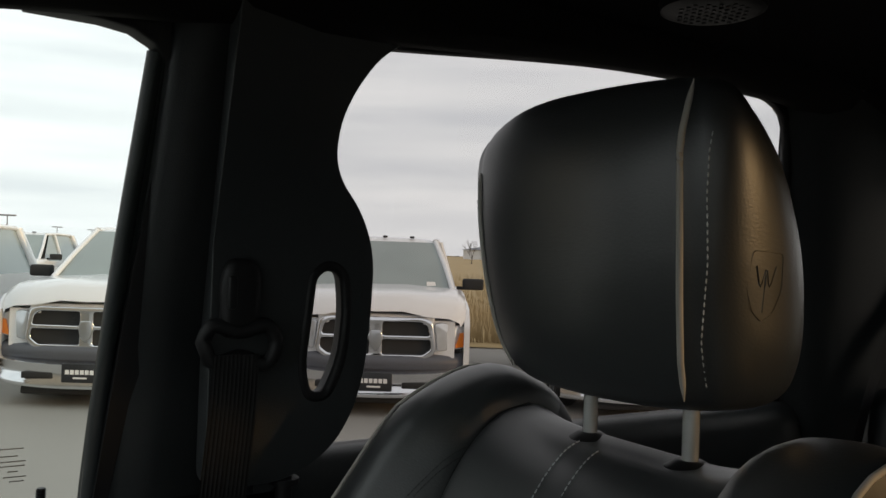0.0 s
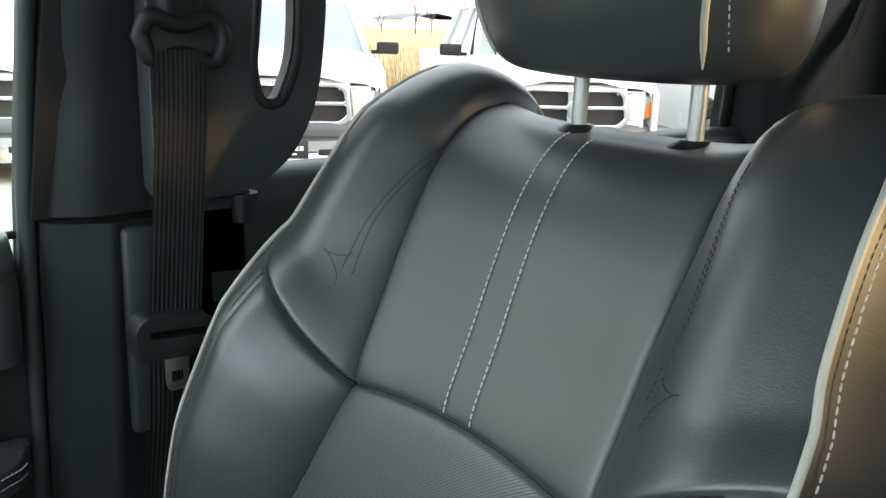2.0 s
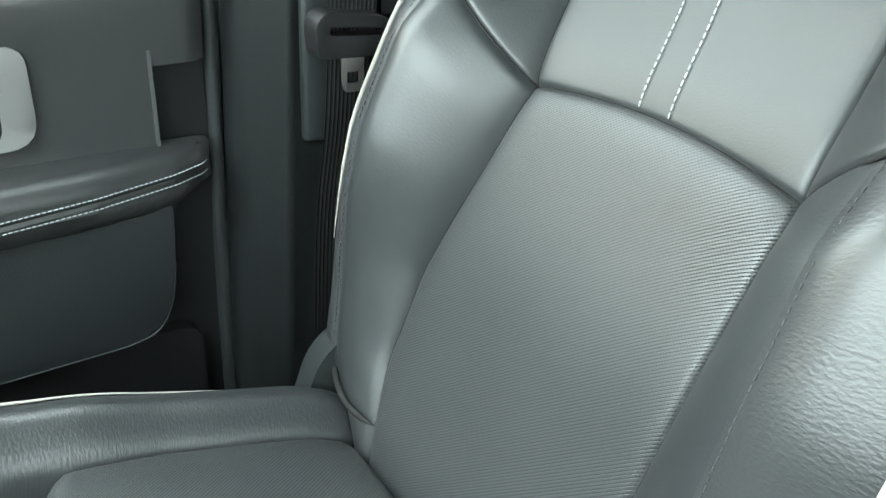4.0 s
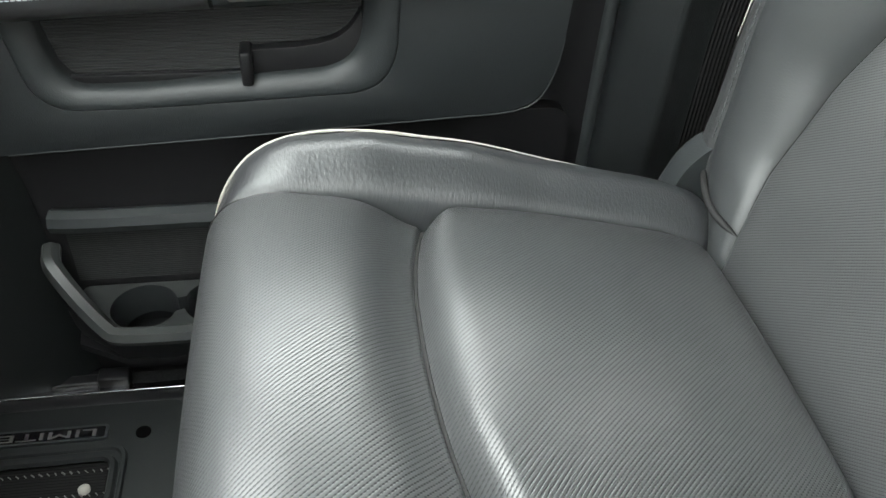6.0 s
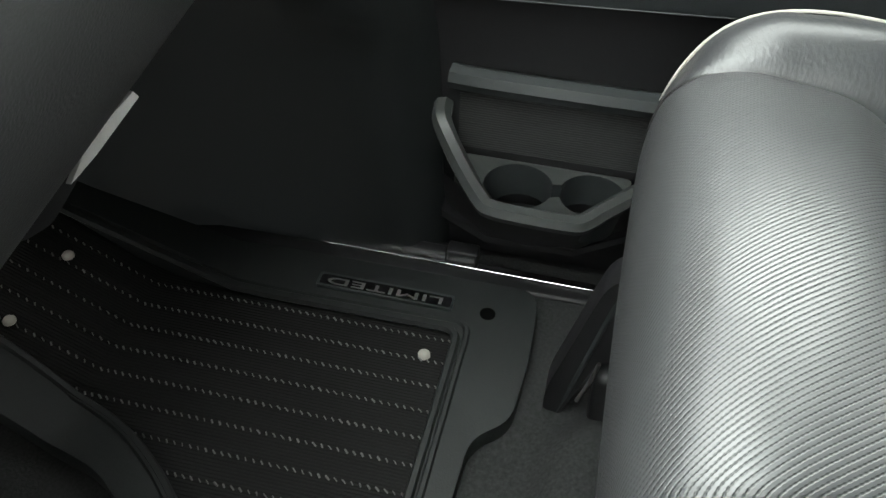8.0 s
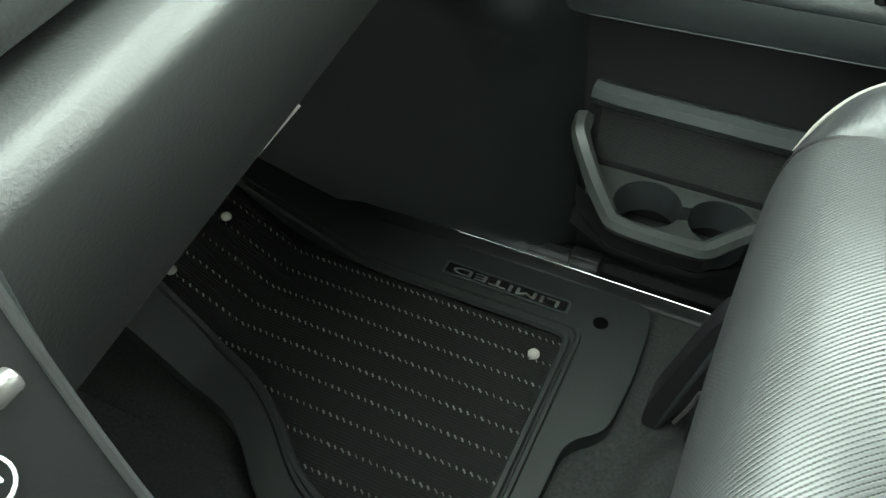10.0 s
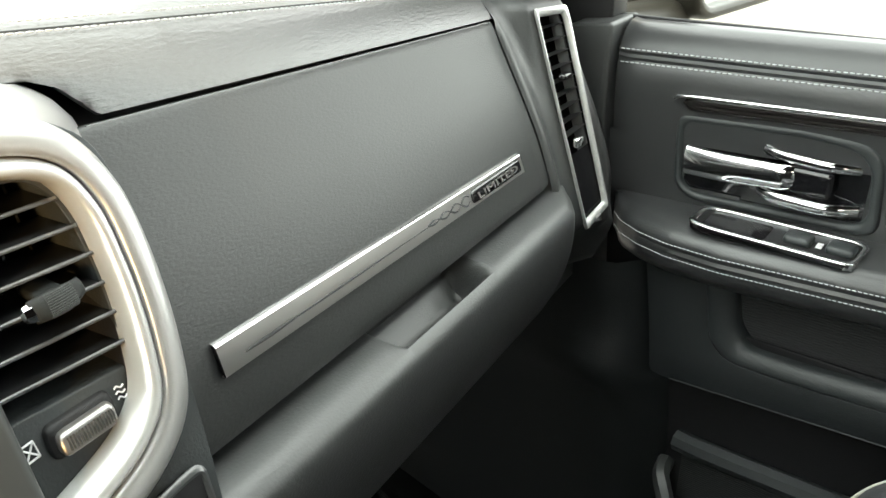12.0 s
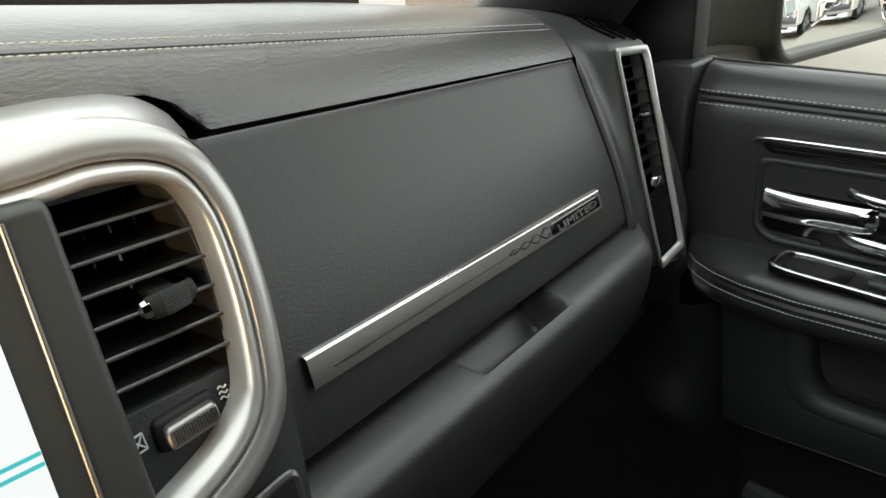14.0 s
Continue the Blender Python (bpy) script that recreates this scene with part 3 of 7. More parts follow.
bm = bmesh.new()
ribbon(bm, catmull([(0.746, -0.074, 0.982), (0.742, -0.070, 0.92), (0.737, -0.060, 0.82), (0.732, -0.050, 0.72), (0.728, -0.047, 0.69)], 30),
       lambda t: (0.06, -1, 0), 0.053)
part("webbing", bm, WEBBING, belt)
bm = bmesh.new()
ribbon(bm, catmull([(0.722, -0.042, 0.70), (0.728, -0.040, 0.62), (0.748, -0.036, 0.50), (0.752, -0.03, 0.30), (0.752, -0.02, 0.05)], 30), lambda t: (0.06, -1, 0), 0.047)
part("lower_webbing", bm, WEBBING, belt)
bm = bmesh.new()
plate(bm, "x", rounded([(-0.006, 0.693), (-0.086, 0.691), (-0.087, 0.717), (-0.078, 0.729), (-0.014, 0.737), (-0.003, 0.725)], 0.008, 4), 0.741, 0.711,
      [rounded([(-0.018, 0.715), (-0.076, 0.711), (-0.076, 0.718), (-0.018, 0.723)], 0.003, 3)], bevel=0.004, seg=3)
part("latch_plate", bm, PLASTIC_DARK, belt, "black plastic latch plate")
bm = bmesh.new()
plate(bm, "x", rounded([(-0.030, 0.704), (-0.054, 0.704), (-0.054, 0.668), (-0.051, 0.658), (-0.034, 0.658), (-0.031, 0.668)], 0.003, 3), 0.716, 0.713,
      [rounded([(-0.036, 0.678), (-0.049, 0.678), (-0.049, 0.667), (-0.036, 0.667)], 0.001, 2)])
part("tongue", bm, BRUSHED, belt, "grey metal latch tongue")

# sill with its bright scuff plate
bm = bmesh.new()
plate(bm, "y", rounded([(0.74, -0.07), (0.92, -0.07), (0.92, -0.022), (0.80, -0.012), (0.76, 0.006), (0.74, 0.004)], 0.006, 3), -0.2, 1.06)
piece("trim_sill", bm, PLASTIC_DARK, "black plastic door sill", "trim", kind="structure")
scuff = thing("scuff_plate", "narrow bright metal scuff plate on the door sill", "scuff plate", (0.775, 0.7, 0.0))
bm = bmesh.new()
plate(bm, "y", rounded([(0.760, 0.006), (0.774, 0.003), (0.775, 0.006), (0.761, 0.009)], 0.001, 2), 0.50, 0.86)
part("metal_strip", bm, CHROME, scuff)
bm = bmesh.new()
box(bm, 0.770, 0.792, 0.66, 0.70, 0.0, 0.022, 0.003)
box(bm, 0.772, 0.790, 0.70, 0.97, 0.0, 0.014, 0.003)
part("end_clip", bm, PLASTIC_DARK, scuff)

# kick panel in front of the door
bm = bmesh.new()
grid = []
for z in np.linspace(0.0, 0.50, 24):
    fwd = lerp(z, [0, 0.3, 0.62], [0.725, 0.745, 0.80])
    bulge = 0.028 * bump_at(z, 0.355, 0.035)
    grid.append([(0.815, fwd - 0.02, z), (0.800, fwd, z), (0.775 - bulge * 0.6, fwd + 0.02, z), (0.768 - bulge, fwd + 0.05, z), (0.766 - bulge * 0.6, fwd + 0.09, z), (0.76, 1.0, z), (0.72, 1.15, z), (0.70, 1.42, z)])
sheet(bm, grid)
bmesh.ops.solidify(bm, geom=bm.faces[:], thickness=-0.01)
# footwell shade is put into the panel's darker colour
piece("trim_kick_panel", bm, PLASTIC_SHADED, "dark moulded kick panel in the footwell", "trim", kind="structure")

# ---- passenger door ----
door = thing("door_1", "closed front passenger door trimmed in black leather and charcoal plastic", "door", (0.84, 0.45, 0.0), kind="structure")
bm = bmesh.new()
plate(bm, "x", rounded([(0.068, -0.06), (0.80, -0.06), (0.835, 0.30), (0.85, 0.60), (0.852, 0.765), (0.068, 0.775)], [0.05, 0.05, 0.02, 0.02, 0.01, 0.01], 4), 0.90, 0.842)
part("door_shell", bm, PLASTIC_DARK, door)
# upper pad, bowed, with a rolled top edge
bm = bmesh.new()
rows, uv = [], []
for y in np.linspace(0.070, 0.842, 60):
    zt = lerp(y, [0.09, 0.842], [0.800, 0.772])
    prof = [(0.862, zt - 0.006), (0.852, zt + 0.002), (0.838, zt), (0.826, zt - 0.008), (0.818, zt - 0.020), (0.8135, zt - 0.0265), (0.8155, zt - 0.0305), (0.8130, zt - 0.0335),
            (0.8150, zt - 0.0375), (0.8115, zt - 0.044), (0.811, zt - 0.06), (0.8125, zt - 0.085), (0.8145, zt - 0.105), (0.8158, zt - 0.125)]
    e = 0.012 * (bump_at(y, 0.846, 0.006) + bump_at(y, 0.070, 0.008))
    rows.append([(x + e, y, z) for x, z in prof])
    uv.append([(y, k * 0.012) for k in range(len(prof))])
sheet(bm, rows, uv)
part("upper_pad", bm, LEATHER_SIDE, door, "black leather upper pad with two rows of stitching")
bm = bmesh.new()
for dz in (-0.0245, -0.0395):
    dashes(bm, [(0.8135, y, lerp(y, [0.09, 0.842], [0.800, 0.772]) + dz) for y in np.linspace(0.836, 0.10, 60)], 0.0044, 0.0018, 0.0008)
part("stitching", bm, THREAD, door, "pale stitching")
# middle panel, open behind the handle and the insert
bm = bmesh.new()
rows = []
mid_y = np.linspace(0.128, 0.842, 120)
mid_z = np.linspace(0.0, 1.0, 26)
for y in mid_y:
    zt = lerp(y, [0.09, 0.842], [0.682, 0.652])
    rows.append([(0.8160 + 0.002 * q, y, zt + (0.53 - zt) * q) for q in mid_z])
sheet(bm, rows, None, lambda i, j: not (0.55 < mid_y[i] < 0.745 and 0.602 < rows[i][j][2] < 0.682))
part("middle_panel", bm, LEATHER_SIDE, door, "black grained middle panel")
# pale strip paints the highlight along the panel's rear edge
bm = bmesh.new()
plate(bm, "x", [(0.1250, 0.592), (0.1285, 0.592), (0.1285, 0.690), (0.1250, 0.690)], 0.826, 0.8135)
part("panel_edge", bm, THREAD_DIM, door, "pale strip for the highlight on the middle panel's rear edge")
# lower insert with its crease line, standing proud of the door
lower_line = [(0.735, 0.354), (0.50, 0.366), (0.25, 0.380), (0.178, 0.385), (0.150, 0.399), (0.135, 0.43), (0.129, 0.47), (0.124, 0.545), (0.774, 0.545), (0.757, 0.43), (0.748, 0.357)]
lip_out = rounded([(0.304, 0.528), (0.308, 0.455), (0.321, 0.428), (0.345, 0.414), (0.584, 0.404), (0.656, 0.405), (0.681, 0.425), (0.698, 0.526)], [0.004, 0.02, 0.02, 0.02, 0.05, 0.02, 0.02, 0.004], 4)
lip_in = rounded([(0.340, 0.526), (0.345, 0.475), (0.357, 0.452), (0.380, 0.441), (0.578, 0.427), (0.636, 0.428), (0.653, 0.447), (0.668, 0.524)], [0.004, 0.015, 0.015, 0.015, 0.05, 0.012, 0.012, 0.004], 4)
bm = bmesh.new()
plate(bm, "x", rounded(lower_line, 0.02, 5), 0.825, 0.790, [lip_out], bevel=0.003, seg=2)
# darker copy of the plastic: less window light reaches this panel
part("lower_panel", bm, PLASTIC_SHADED, door, "charcoal plastic panel with a map pocket")
bm = bmesh.new()
tube(bm, [(0.7905, y, z) for y, z in catmull([(0.722, 0.3545), (0.50, 0.3655), (0.25, 0.3790), (0.178, 0.3845), (0.150, 0.3985), (0.135, 0.43), (0.129, 0.47)], 50)], 0.0009, 6)
part("crease_bead", bm, PLASTIC, door, "thin pale bead along the panel edge")
bm = bmesh.new()
rows = [[(0.818 - 0.0 * k, y, z) for z in np.linspace(0.425, 0.515, 8)] for k, y in enumerate(np.linspace(0.34, 0.68, 20))]
sheet(bm, rows, [[(y, z) for z in np.linspace(0.425, 0.515, 8)] for y in np.linspace(0.34, 0.68, 20)])
part("pocket_liner", bm, RIBBED, door, "ribbed black pocket liner")
bm = bmesh.new()
box(bm, 0.786, 0.817, 0.458, 0.470, 0.428, 0.466, 0.003)
box(bm, 0.806, 0.812, 0.46, 0.645, 0.424, 0.436, 0.001)
plate(bm, "x", rounded([(0.462, 0.428), (0.462, 0.461), (0.402, 0.464), (0.372, 0.470), (0.354, 0.484), (0.344, 0.502), (0.340, 0.43)], [0.002, 0.002, 0.03, 0.02, 0.02, 0.004, 0.004], 4), 0.817, 0.803, bevel=0.0015)
part("pocket_divider", bm, PLASTIC_DARK, door)
bm = bmesh.new()
lip_rows = []
for q, x in ((0.0, 0.8000), (0.0, 0.7905), (0.10, 0.7890), (0.35, 0.7895), (0.65, 0.7925), (0.88, 0.7975), (1.0, 0.8040), (1.0, 0.8180)):
    row = [(x, a[0] + (b[0] - a[0]) * q, a[1] + (b[1] - a[1]) * q) for a, b in zip(lip_out, lip_in)]
    lip_rows.append(row + row[:1])
sheet(bm, lip_rows)
part("pocket_lip", bm, PLASTIC, door, "rounded charcoal pocket lip", angle=75)

# armrest: three lengths of a rounded section along the door
def arm_edge(y):
    """How far the armrest stands into the cab."""
    return lerp(y, [0.075, 0.09, 0.12, 0.20, 0.32, 0.55, 0.67, 0.73, 0.77, 0.80, 0.82, 0.828], [0.815, 0.797, 0.782, 0.764, 0.752, 0.735, 0.733, 0.741, 0.755, 0.774, 0.796, 0.815])


def arm_section(y):
    e = arm_edge(y)
    zt = lerp(y, [0.08, 0.3, 0.55, 0.80], [0.590, 0.588, 0.584, 0.574])
    k = min(1.0, (0.82 - e) / 0.04)
    low = zt - 0.018 - 0.042 * k
    g = lerp(y, [0.10, 0.304], [0.002, -0.008]) if y < 0.305 else 0.0
    return [(0.828, zt + 0.004), (0.81, zt + 0.003), (e + 0.022 * k, zt + 0.001), (e + 0.010 * k, zt - 0.003), (e + 0.003, zt - 0.010),
            (e, zt - 0.0185 + g), (e + 0.0022, zt - 0.0225 + g), (e + 0.0004, zt - 0.0265 + g), (e + 0.0024, zt - 0.0305 + g), (e + 0.001, zt - 0.036), (e + 0.006 * k, low + 0.012),
            (e + 0.014 * k, low + 0.003), (e + 0.026 * k, low), (0.825, low - 0.002)]


def arm_piece(y0, y1, n, shrink=0.0):
    rows, uv = [], []
    for y in np.linspace(y0, y1, n):
        e = shrink * (bump_at(y, y0, 0.006) + bump_at(y, y1, 0.006))
        rows.append([(x + e * (1 if x < 0.815 else 0), y, z - e * 0.5) for x, z in arm_section(y)])
        uv.append([(y, 0.014 * k) for k in range(14)])
    b = bmesh.new()
    sheet(b, rows, uv)
    return b


part("rear_armrest", arm_piece(0.076, 0.303, 40, 0.004), LEATHER_SIDE, door, "black leather rear armrest pad")
part("armrest_pad", arm_piece(0.488, 0.828, 60, 0.004), LEATHER_SIDE, door, "black leather armrest pad")
grip = part("pull_grip", arm_piece(0.307, 0.484, 24, 0.002), PLASTIC, door, "charcoal plastic pull grip")
for name, y0, y1 in (("rear_stitching", 0.082, 0.302), ("front_stitching", 0.492, 0.818)):
    bm = bmesh.new()
    for k, dz in ((5, 0.001), (8, 0.001)) if y1 < 0.4 else ((5, 0.003), (8, -0.002)):
        path = []
        for y in np.linspace(y0, y1, 60):
            x, z = arm_section(y)[k]
            path.append((x - 0.0012, y, z + dz))
        dashes(bm, path, 0.0038, 0.0013, 0.00066)
    part(name, bm, THREAD, door, "pale double stitching")
bm = bmesh.new()
plate(bm, "x", rounded([(0.335, 0.540), (0.470, 0.537), (0.470, 0.561), (0.335, 0.564)], 0.004, 3), 0.752, 0.7435, bevel=0.003)
badge = part("grip_bar", bm, BRUSHED, grip, "brushed metal bar with a maker's mark")
bm = bmesh.new()
for k in range(3):
    box(bm, 0.7425, 0.7440, 0.383 + 0.018 * k, 0.395 + 0.018 * k, 0.547, 0.555, 0.0005)
part("mark", bm, SATIN, grip, "raised metal mark")
# window switch panel
bm = bmesh.new()
out = rounded([(0.742, 0.540), (0.745, 0.690), (0.752, 0.715), (0.800, 0.712), (0.806, 0.690), (0.806, 0.548), (0.796, 0.536)], 0.012, 4)
inn = rounded([(0.748, 0.546), (0.751, 0.688), (0.757, 0.707), (0.796, 0.705), (0.800, 0.688), (0.800, 0.552), (0.793, 0.543)], 0.010, 4)
plate(bm, "z", out, 0.583, 0.5905, [inn], bevel=0.0015)
part("switch_bezel", bm, CHROME, door, "bright chrome bezel round the window switches")
bm = bmesh.new()
plate(bm, "z", inn, 0.578, 0.5865)
part("switch_plate", bm, PLASTIC_DARK, door)
bm = bmesh.new()
plate(bm, "z", rounded([(0.756, 0.632), (0.758, 0.700), (0.794, 0.698), (0.795, 0.632)], 0.006, 3), 0.5866, 0.5872)
part("switch_well", bm, GLOSS_BLACK, door)
for y in (0.602, 0.560):
    bm = bmesh.new()
    box(bm, 0.764, 0.788, y - 0.014, y + 0.014, 0.584, 0.594, 0.004, 3)
    part("window_switch", bm, PLASTIC, door)
bm = bmesh.new()
for k in range(2):
    box(bm, 0.770 + 0.007 * k, 0.775 + 0.007 * k, 0.578, 0.584, 0.5865, 0.5878, 0.0002)
part("switch_symbol", bm, PRINT, door, "pale printed switch symbol")

# inner door handle in its recess, with the dark trim strip over it
bz = rounded([(0.535, 0.592), (0.735, 0.585), (0.757, 0.60), (0.762, 0.686), (0.62, 0.694), (0.545, 0.690)], [0.02, 0.02, 0.02, 0.015, 0.02, 0.03], 5)
bz_in = rounded([(0.548, 0.602), (0.732, 0.596), (0.748, 0.606), (0.752, 0.676), (0.62, 0.683), (0.556, 0.678)], [0.02, 0.02, 0.02, 0.012, 0.02, 0.03], 5)
bm = bmesh.new()
plate(bm, "x", bz, 0.828, 0.812, [bz_in], bevel=0.005, seg=3)
part("handle_bezel", bm, PLASTIC, door, "charcoal handle surround")
bm = bmesh.new()
plate(bm, "x", bz_in, 0.836, 0.8192)
part("handle_recess", bm, GLOSS_BLACK, door)
lever = thing("door_handle", "", "", (0.0, 0.0, 0.0))
lever.parent = door
lever.location = (0, 0, 0)
bm = bmesh.new()
lv = catmull([(0.812, 0.744, 0.635), (0.806, 0.71, 0.636), (0.803, 0.67, 0.639), (0.803, 0.635, 0.641), (0.812, 0.620, 0.641)], 20)
tube(bm, lv, [0.0175 - 0.004 * k / 19 for k in range(20)], 12, flat=0.36, up=(1, 0, 0))
part("lever", bm, CHROME, lever, "polished chrome door lever")
bm = bmesh.new()
tube(bm, catmull([(0.815, 0.660, 0.664), (0.806, 0.640, 0.663), (0.806, 0.590, 0.661), (0.818, 0.565, 0.659)], 16), 0.0055, 10, flat=0.6, up=(1, 0, 0))
tube(bm, catmull([(0.815, 0.660, 0.617), (0.804, 0.640, 0.616), (0.804, 0.590, 0.615), (0.818, 0.560, 0.616)], 16), 0.0065, 10, flat=0.6, up=(1, 0, 0))
part("lever_surround", bm, CHROME, lever, "chrome lever surround")
bm = bmesh.new()
plate(bm, "x", rounded([(0.585, 0.624), (0.632, 0.622), (0.634, 0.655), (0.585, 0.655)], 0.008, 4), 0.826, 0.803, bevel=0.006, seg=3)
part("lock_tab", bm, GLOSS_BLACK, lever)
bm = bmesh.new()
plate(bm, "x", rounded([(0.668, 0.652), (0.735, 0.650), (0.737, 0.676), (0.668, 0.680)], 0.006, 3), 0.8200, 0.8180)
part("inlay", bm, GLOSS_BLACK, lever)
bm = bmesh.new()
rows, uv = [], []
for y in np.linspace(0.26, 0.764, 60):
    z0 = lerp(y, [0.26, 0.764], [0.715, 0.690])
    e = 0.010 * bump_at(y, 0.764, 0.01)
    rows.append([(0.824, y, z0 + 0.020 - e), (0.808 + e, y, z0 + 0.016 - e), (0.806 + e, y, z0 + 0.008), (0.809 + e, y, z0 + 0.001 + e), (0.824, y, z0 - 0.002 + e)])
    uv.append([(y, 0.0045 * k) for k in range(5)])
sheet(bm, rows, uv)
part("trim_strip", bm, WOOD, door, "dark grooved trim strip")
bm = bmesh.new()
tube(bm, catmull([(0.807, 0.764, 0.703), (0.8045, 0.750, 0.7085), (0.8045, 0.60, 0.716), (0.8045, 0.40, 0.726), (0.806, 0.26, 0.733)], 40), 0.0024, 8)
part("chrome_line", bm, CHROME, door, "fine chrome line over the trim strip")
# dark insert with a silver frame behind the handle
fo = rounded([(0.235, 0.610), (0.530, 0.604), (0.530, 0.690), (0.235, 0.706)], [0.03, 0.01, 0.01, 0.02], 5)
fi = rounded([(0.264, 0.614), (0.530, 0.608), (0.530, 0.689), (0.264, 0.700)], [0.02, 0.004, 0.004, 0.02], 5)
bm = bmesh.new()
plate(bm, "x", fo, 0.826, 0.8085, [fi], bevel=0.005, seg=3)
part("insert_frame", bm, SATIN, door, "satin metal frame of the door insert")
bm = bmesh.new()
plate(bm, "x", fi, 0.826, 0.8135)
part("insert", bm, PLASTIC_DARK, door)
# low pocket with two cup holders
bm = bmesh.new()
plate(bm, "x", rounded([(0.10, -0.03), (0.79, -0.03), (0.755, 0.345), (0.10, 0.37)], 0.03, 4), 0.845, 0.822)
part("lower_shell", bm, PLASTIC_DARK, door)
bm = bmesh.new()
tube(bm, catmull([(0.812, 0.708, 0.250), (0.808, 0.66, 0.2505), (0.808, 0.50, 0.251), (0.808, 0.30, 0.253)], 20), 0.0145, 8, flat=1.0, up=(1, 0, 0))
part("pocket_rail", bm, PLASTIC, door, "rounded charcoal rail over the bin", angle=35)
bm = bmesh.new()
rim = catmull([(0.806, 0.715, 0.216), (0.780, 0.710, 0.206), (0.752, 0.684, 0.178), (0.729, 0.654, 0.150), (0.724, 0.640, 0.143), (0.724, 0.60, 0.140), (0.726, 0.556, 0.138), (0.730, 0.540, 0.138), (0.748, 0.522, 0.142), (0.79, 0.480, 0.150)], 60)
tube(bm, rim, 0.0115, 7, flat=1.0)
part("bin_rim", bm, SATIN_BLACK, door, "angular charcoal bin rim", angle=35)
bm = bmesh.new()
plate(bm, "z", [(0.822, 0.715), (0.785, 0.71), (0.752, 0.648), (0.754, 0.545), (0.80, 0.478), (0.822, 0.478)], 0.065, 0.075)
lowface = [[(p[0] + 0.002 + e, p[1], z) for p in ((0.806, 0.716), (0.775, 0.708), (0.728, 0.650), (0.724, 0.60), (0.730, 0.541), (0.790, 0.480), (0.82, 0.478))] for z, e in ((0.068, 0.028), (0.10, 0.012), (0.14, 0.0))]
sheet(bm, lowface)
part("bin", bm, PLASTIC_DARK, door, "black door bin")
bm = bmesh.new()
def cup_pair(z):
    """The joined outline of two round wells with a narrow neck between them."""
    one, two, neck = (0.776, 0.619, 0.040), (0.779, 0.534, 0.038), 0.30
    a = [(one[0] + one[2] * math.cos(q), one[1] + one[2] * math.sin(q)) for q in np.linspace(-math.pi / 2 + neck, 1.5 * math.pi - neck, 26)]
    b = [(two[0] + two[2] * math.cos(q), two[1] + two[2] * math.sin(q)) for q in np.linspace(math.pi / 2 + neck, 2.5 * math.pi - neck, 26)]
    return a + b


cups = cup_pair(0.14)
plate(bm, "z", rounded([(0.8205, 0.698), (0.768, 0.694), (0.735, 0.650), (0.735, 0.545), (0.760, 0.507), (0.8205, 0.490)], 0.012, 4), 0.132, 0.140, [cups], bevel=0.002)
part("cup_tray", bm, SATIN_BLACK, door, "charcoal cup holder tray")
bm = bmesh.new()
mid = np.mean(cups, axis=0)
sheet(bm, [[(mid[0] + (x - mid[0]) * k, mid[1] + (y - mid[1]) * k, z) for x, y in cups + cups[:1]] for z, k in ((0.139, 1.0), (0.115, 0.95), (0.098, 0.90))])
# wells take the shaded plastic, darker than the tray
part("cup_wells", bm, PLASTIC_SHADED, door)
bm = bmesh.new()
sheet(bm, [[(0.8205, y, z) for z in np.linspace(0.15, 0.24, 6)] for y in np.linspace(0.46, 0.70, 8)], [[(y, z) for z in np.linspace(0.15, 0.24, 6)] for y in np.linspace(0.46, 0.70, 8)])
part("ribbed_liner", bm, RIBBED, door)
bm = bmesh.new()
plate(bm, "x", rounded([(0.846, 0.30), (0.880, 0.30), (0.905, 0.60), (0.905, 0.768), (0.846, 0.776)], [0.01, 0.02, 0.02, 0.012, 0.006], 4), 0.876, 0.806, bevel=0.008, seg=3)
part("front_flange", bm, VINYL, door, "grained charcoal door end")
# window glass of the front door with its black channel
pane("window_5", [(0.868, 0.95, 0.76), (0.868, 0.03, 0.78), (0.765, -0.02, 1.34), (0.765, 0.46, 1.32)], GLASS, "clear front passenger window")
bm = bmesh.new()
tube(bm, [(0.866, 0.96, 0.768), (0.866, 0.5, 0.780), (0.866, 0.06, 0.796)], 0.0045, 8)
piece("trim_window_seal", bm, PLASTIC_DARK, "black rubber seal along the window sill", "trim", kind="structure")
pin = thing("lock_pin", "small threaded door lock pin in the door top", "lock pin", (0.845, 0.10, 0.80))
bm = bmesh.new()
tube(bm, [(0.845, 0.100, 0.79), (0.845, 0.100, 0.822)], 0.0045, 10)
for k in range(4):
    tube(bm, [(0.845, 0.100, 0.823 + 0.003 * k), (0.845, 0.100, 0.8245 + 0.003 * k)], 0.0052, 10)
    tube(bm, [(0.845, 0.100, 0.8245 + 0.003 * k), (0.845, 0.100, 0.826 + 0.003 * k)], 0.0042, 10)
part("pin", bm, PLASTIC_DARK, pin)
# etched mark low in the glass, as plain bars
etch = thing("glass_etching", "small dark etched maker's mark low on the door glass", "marking", (0.86, 0.12, 0.84))
bm = bmesh.new()
random.seed(4)
for k, (w, zz) in enumerate(((0.034, 0.878), (0.020, 0.870), (0.032, 0.864), (0.026, 0.859), (0.010, 0.853), (0.022, 0.847), (0.014, 0.842))):
    yc = 0.135 - 0.002 * k
    x = GX(zz) - 0.006
    bm.faces.new([bm.verts.new(p) for p in ((x, yc - w / 2, zz), (x, yc + w / 2, zz), (x, yc + w / 2, zz + 0.0012), (x, yc - w / 2, zz + 0.0012))])
part("print", bm, THREAD_DARK, etch, smooth=False)
# ---- front passenger seat ----
SX = 0.420
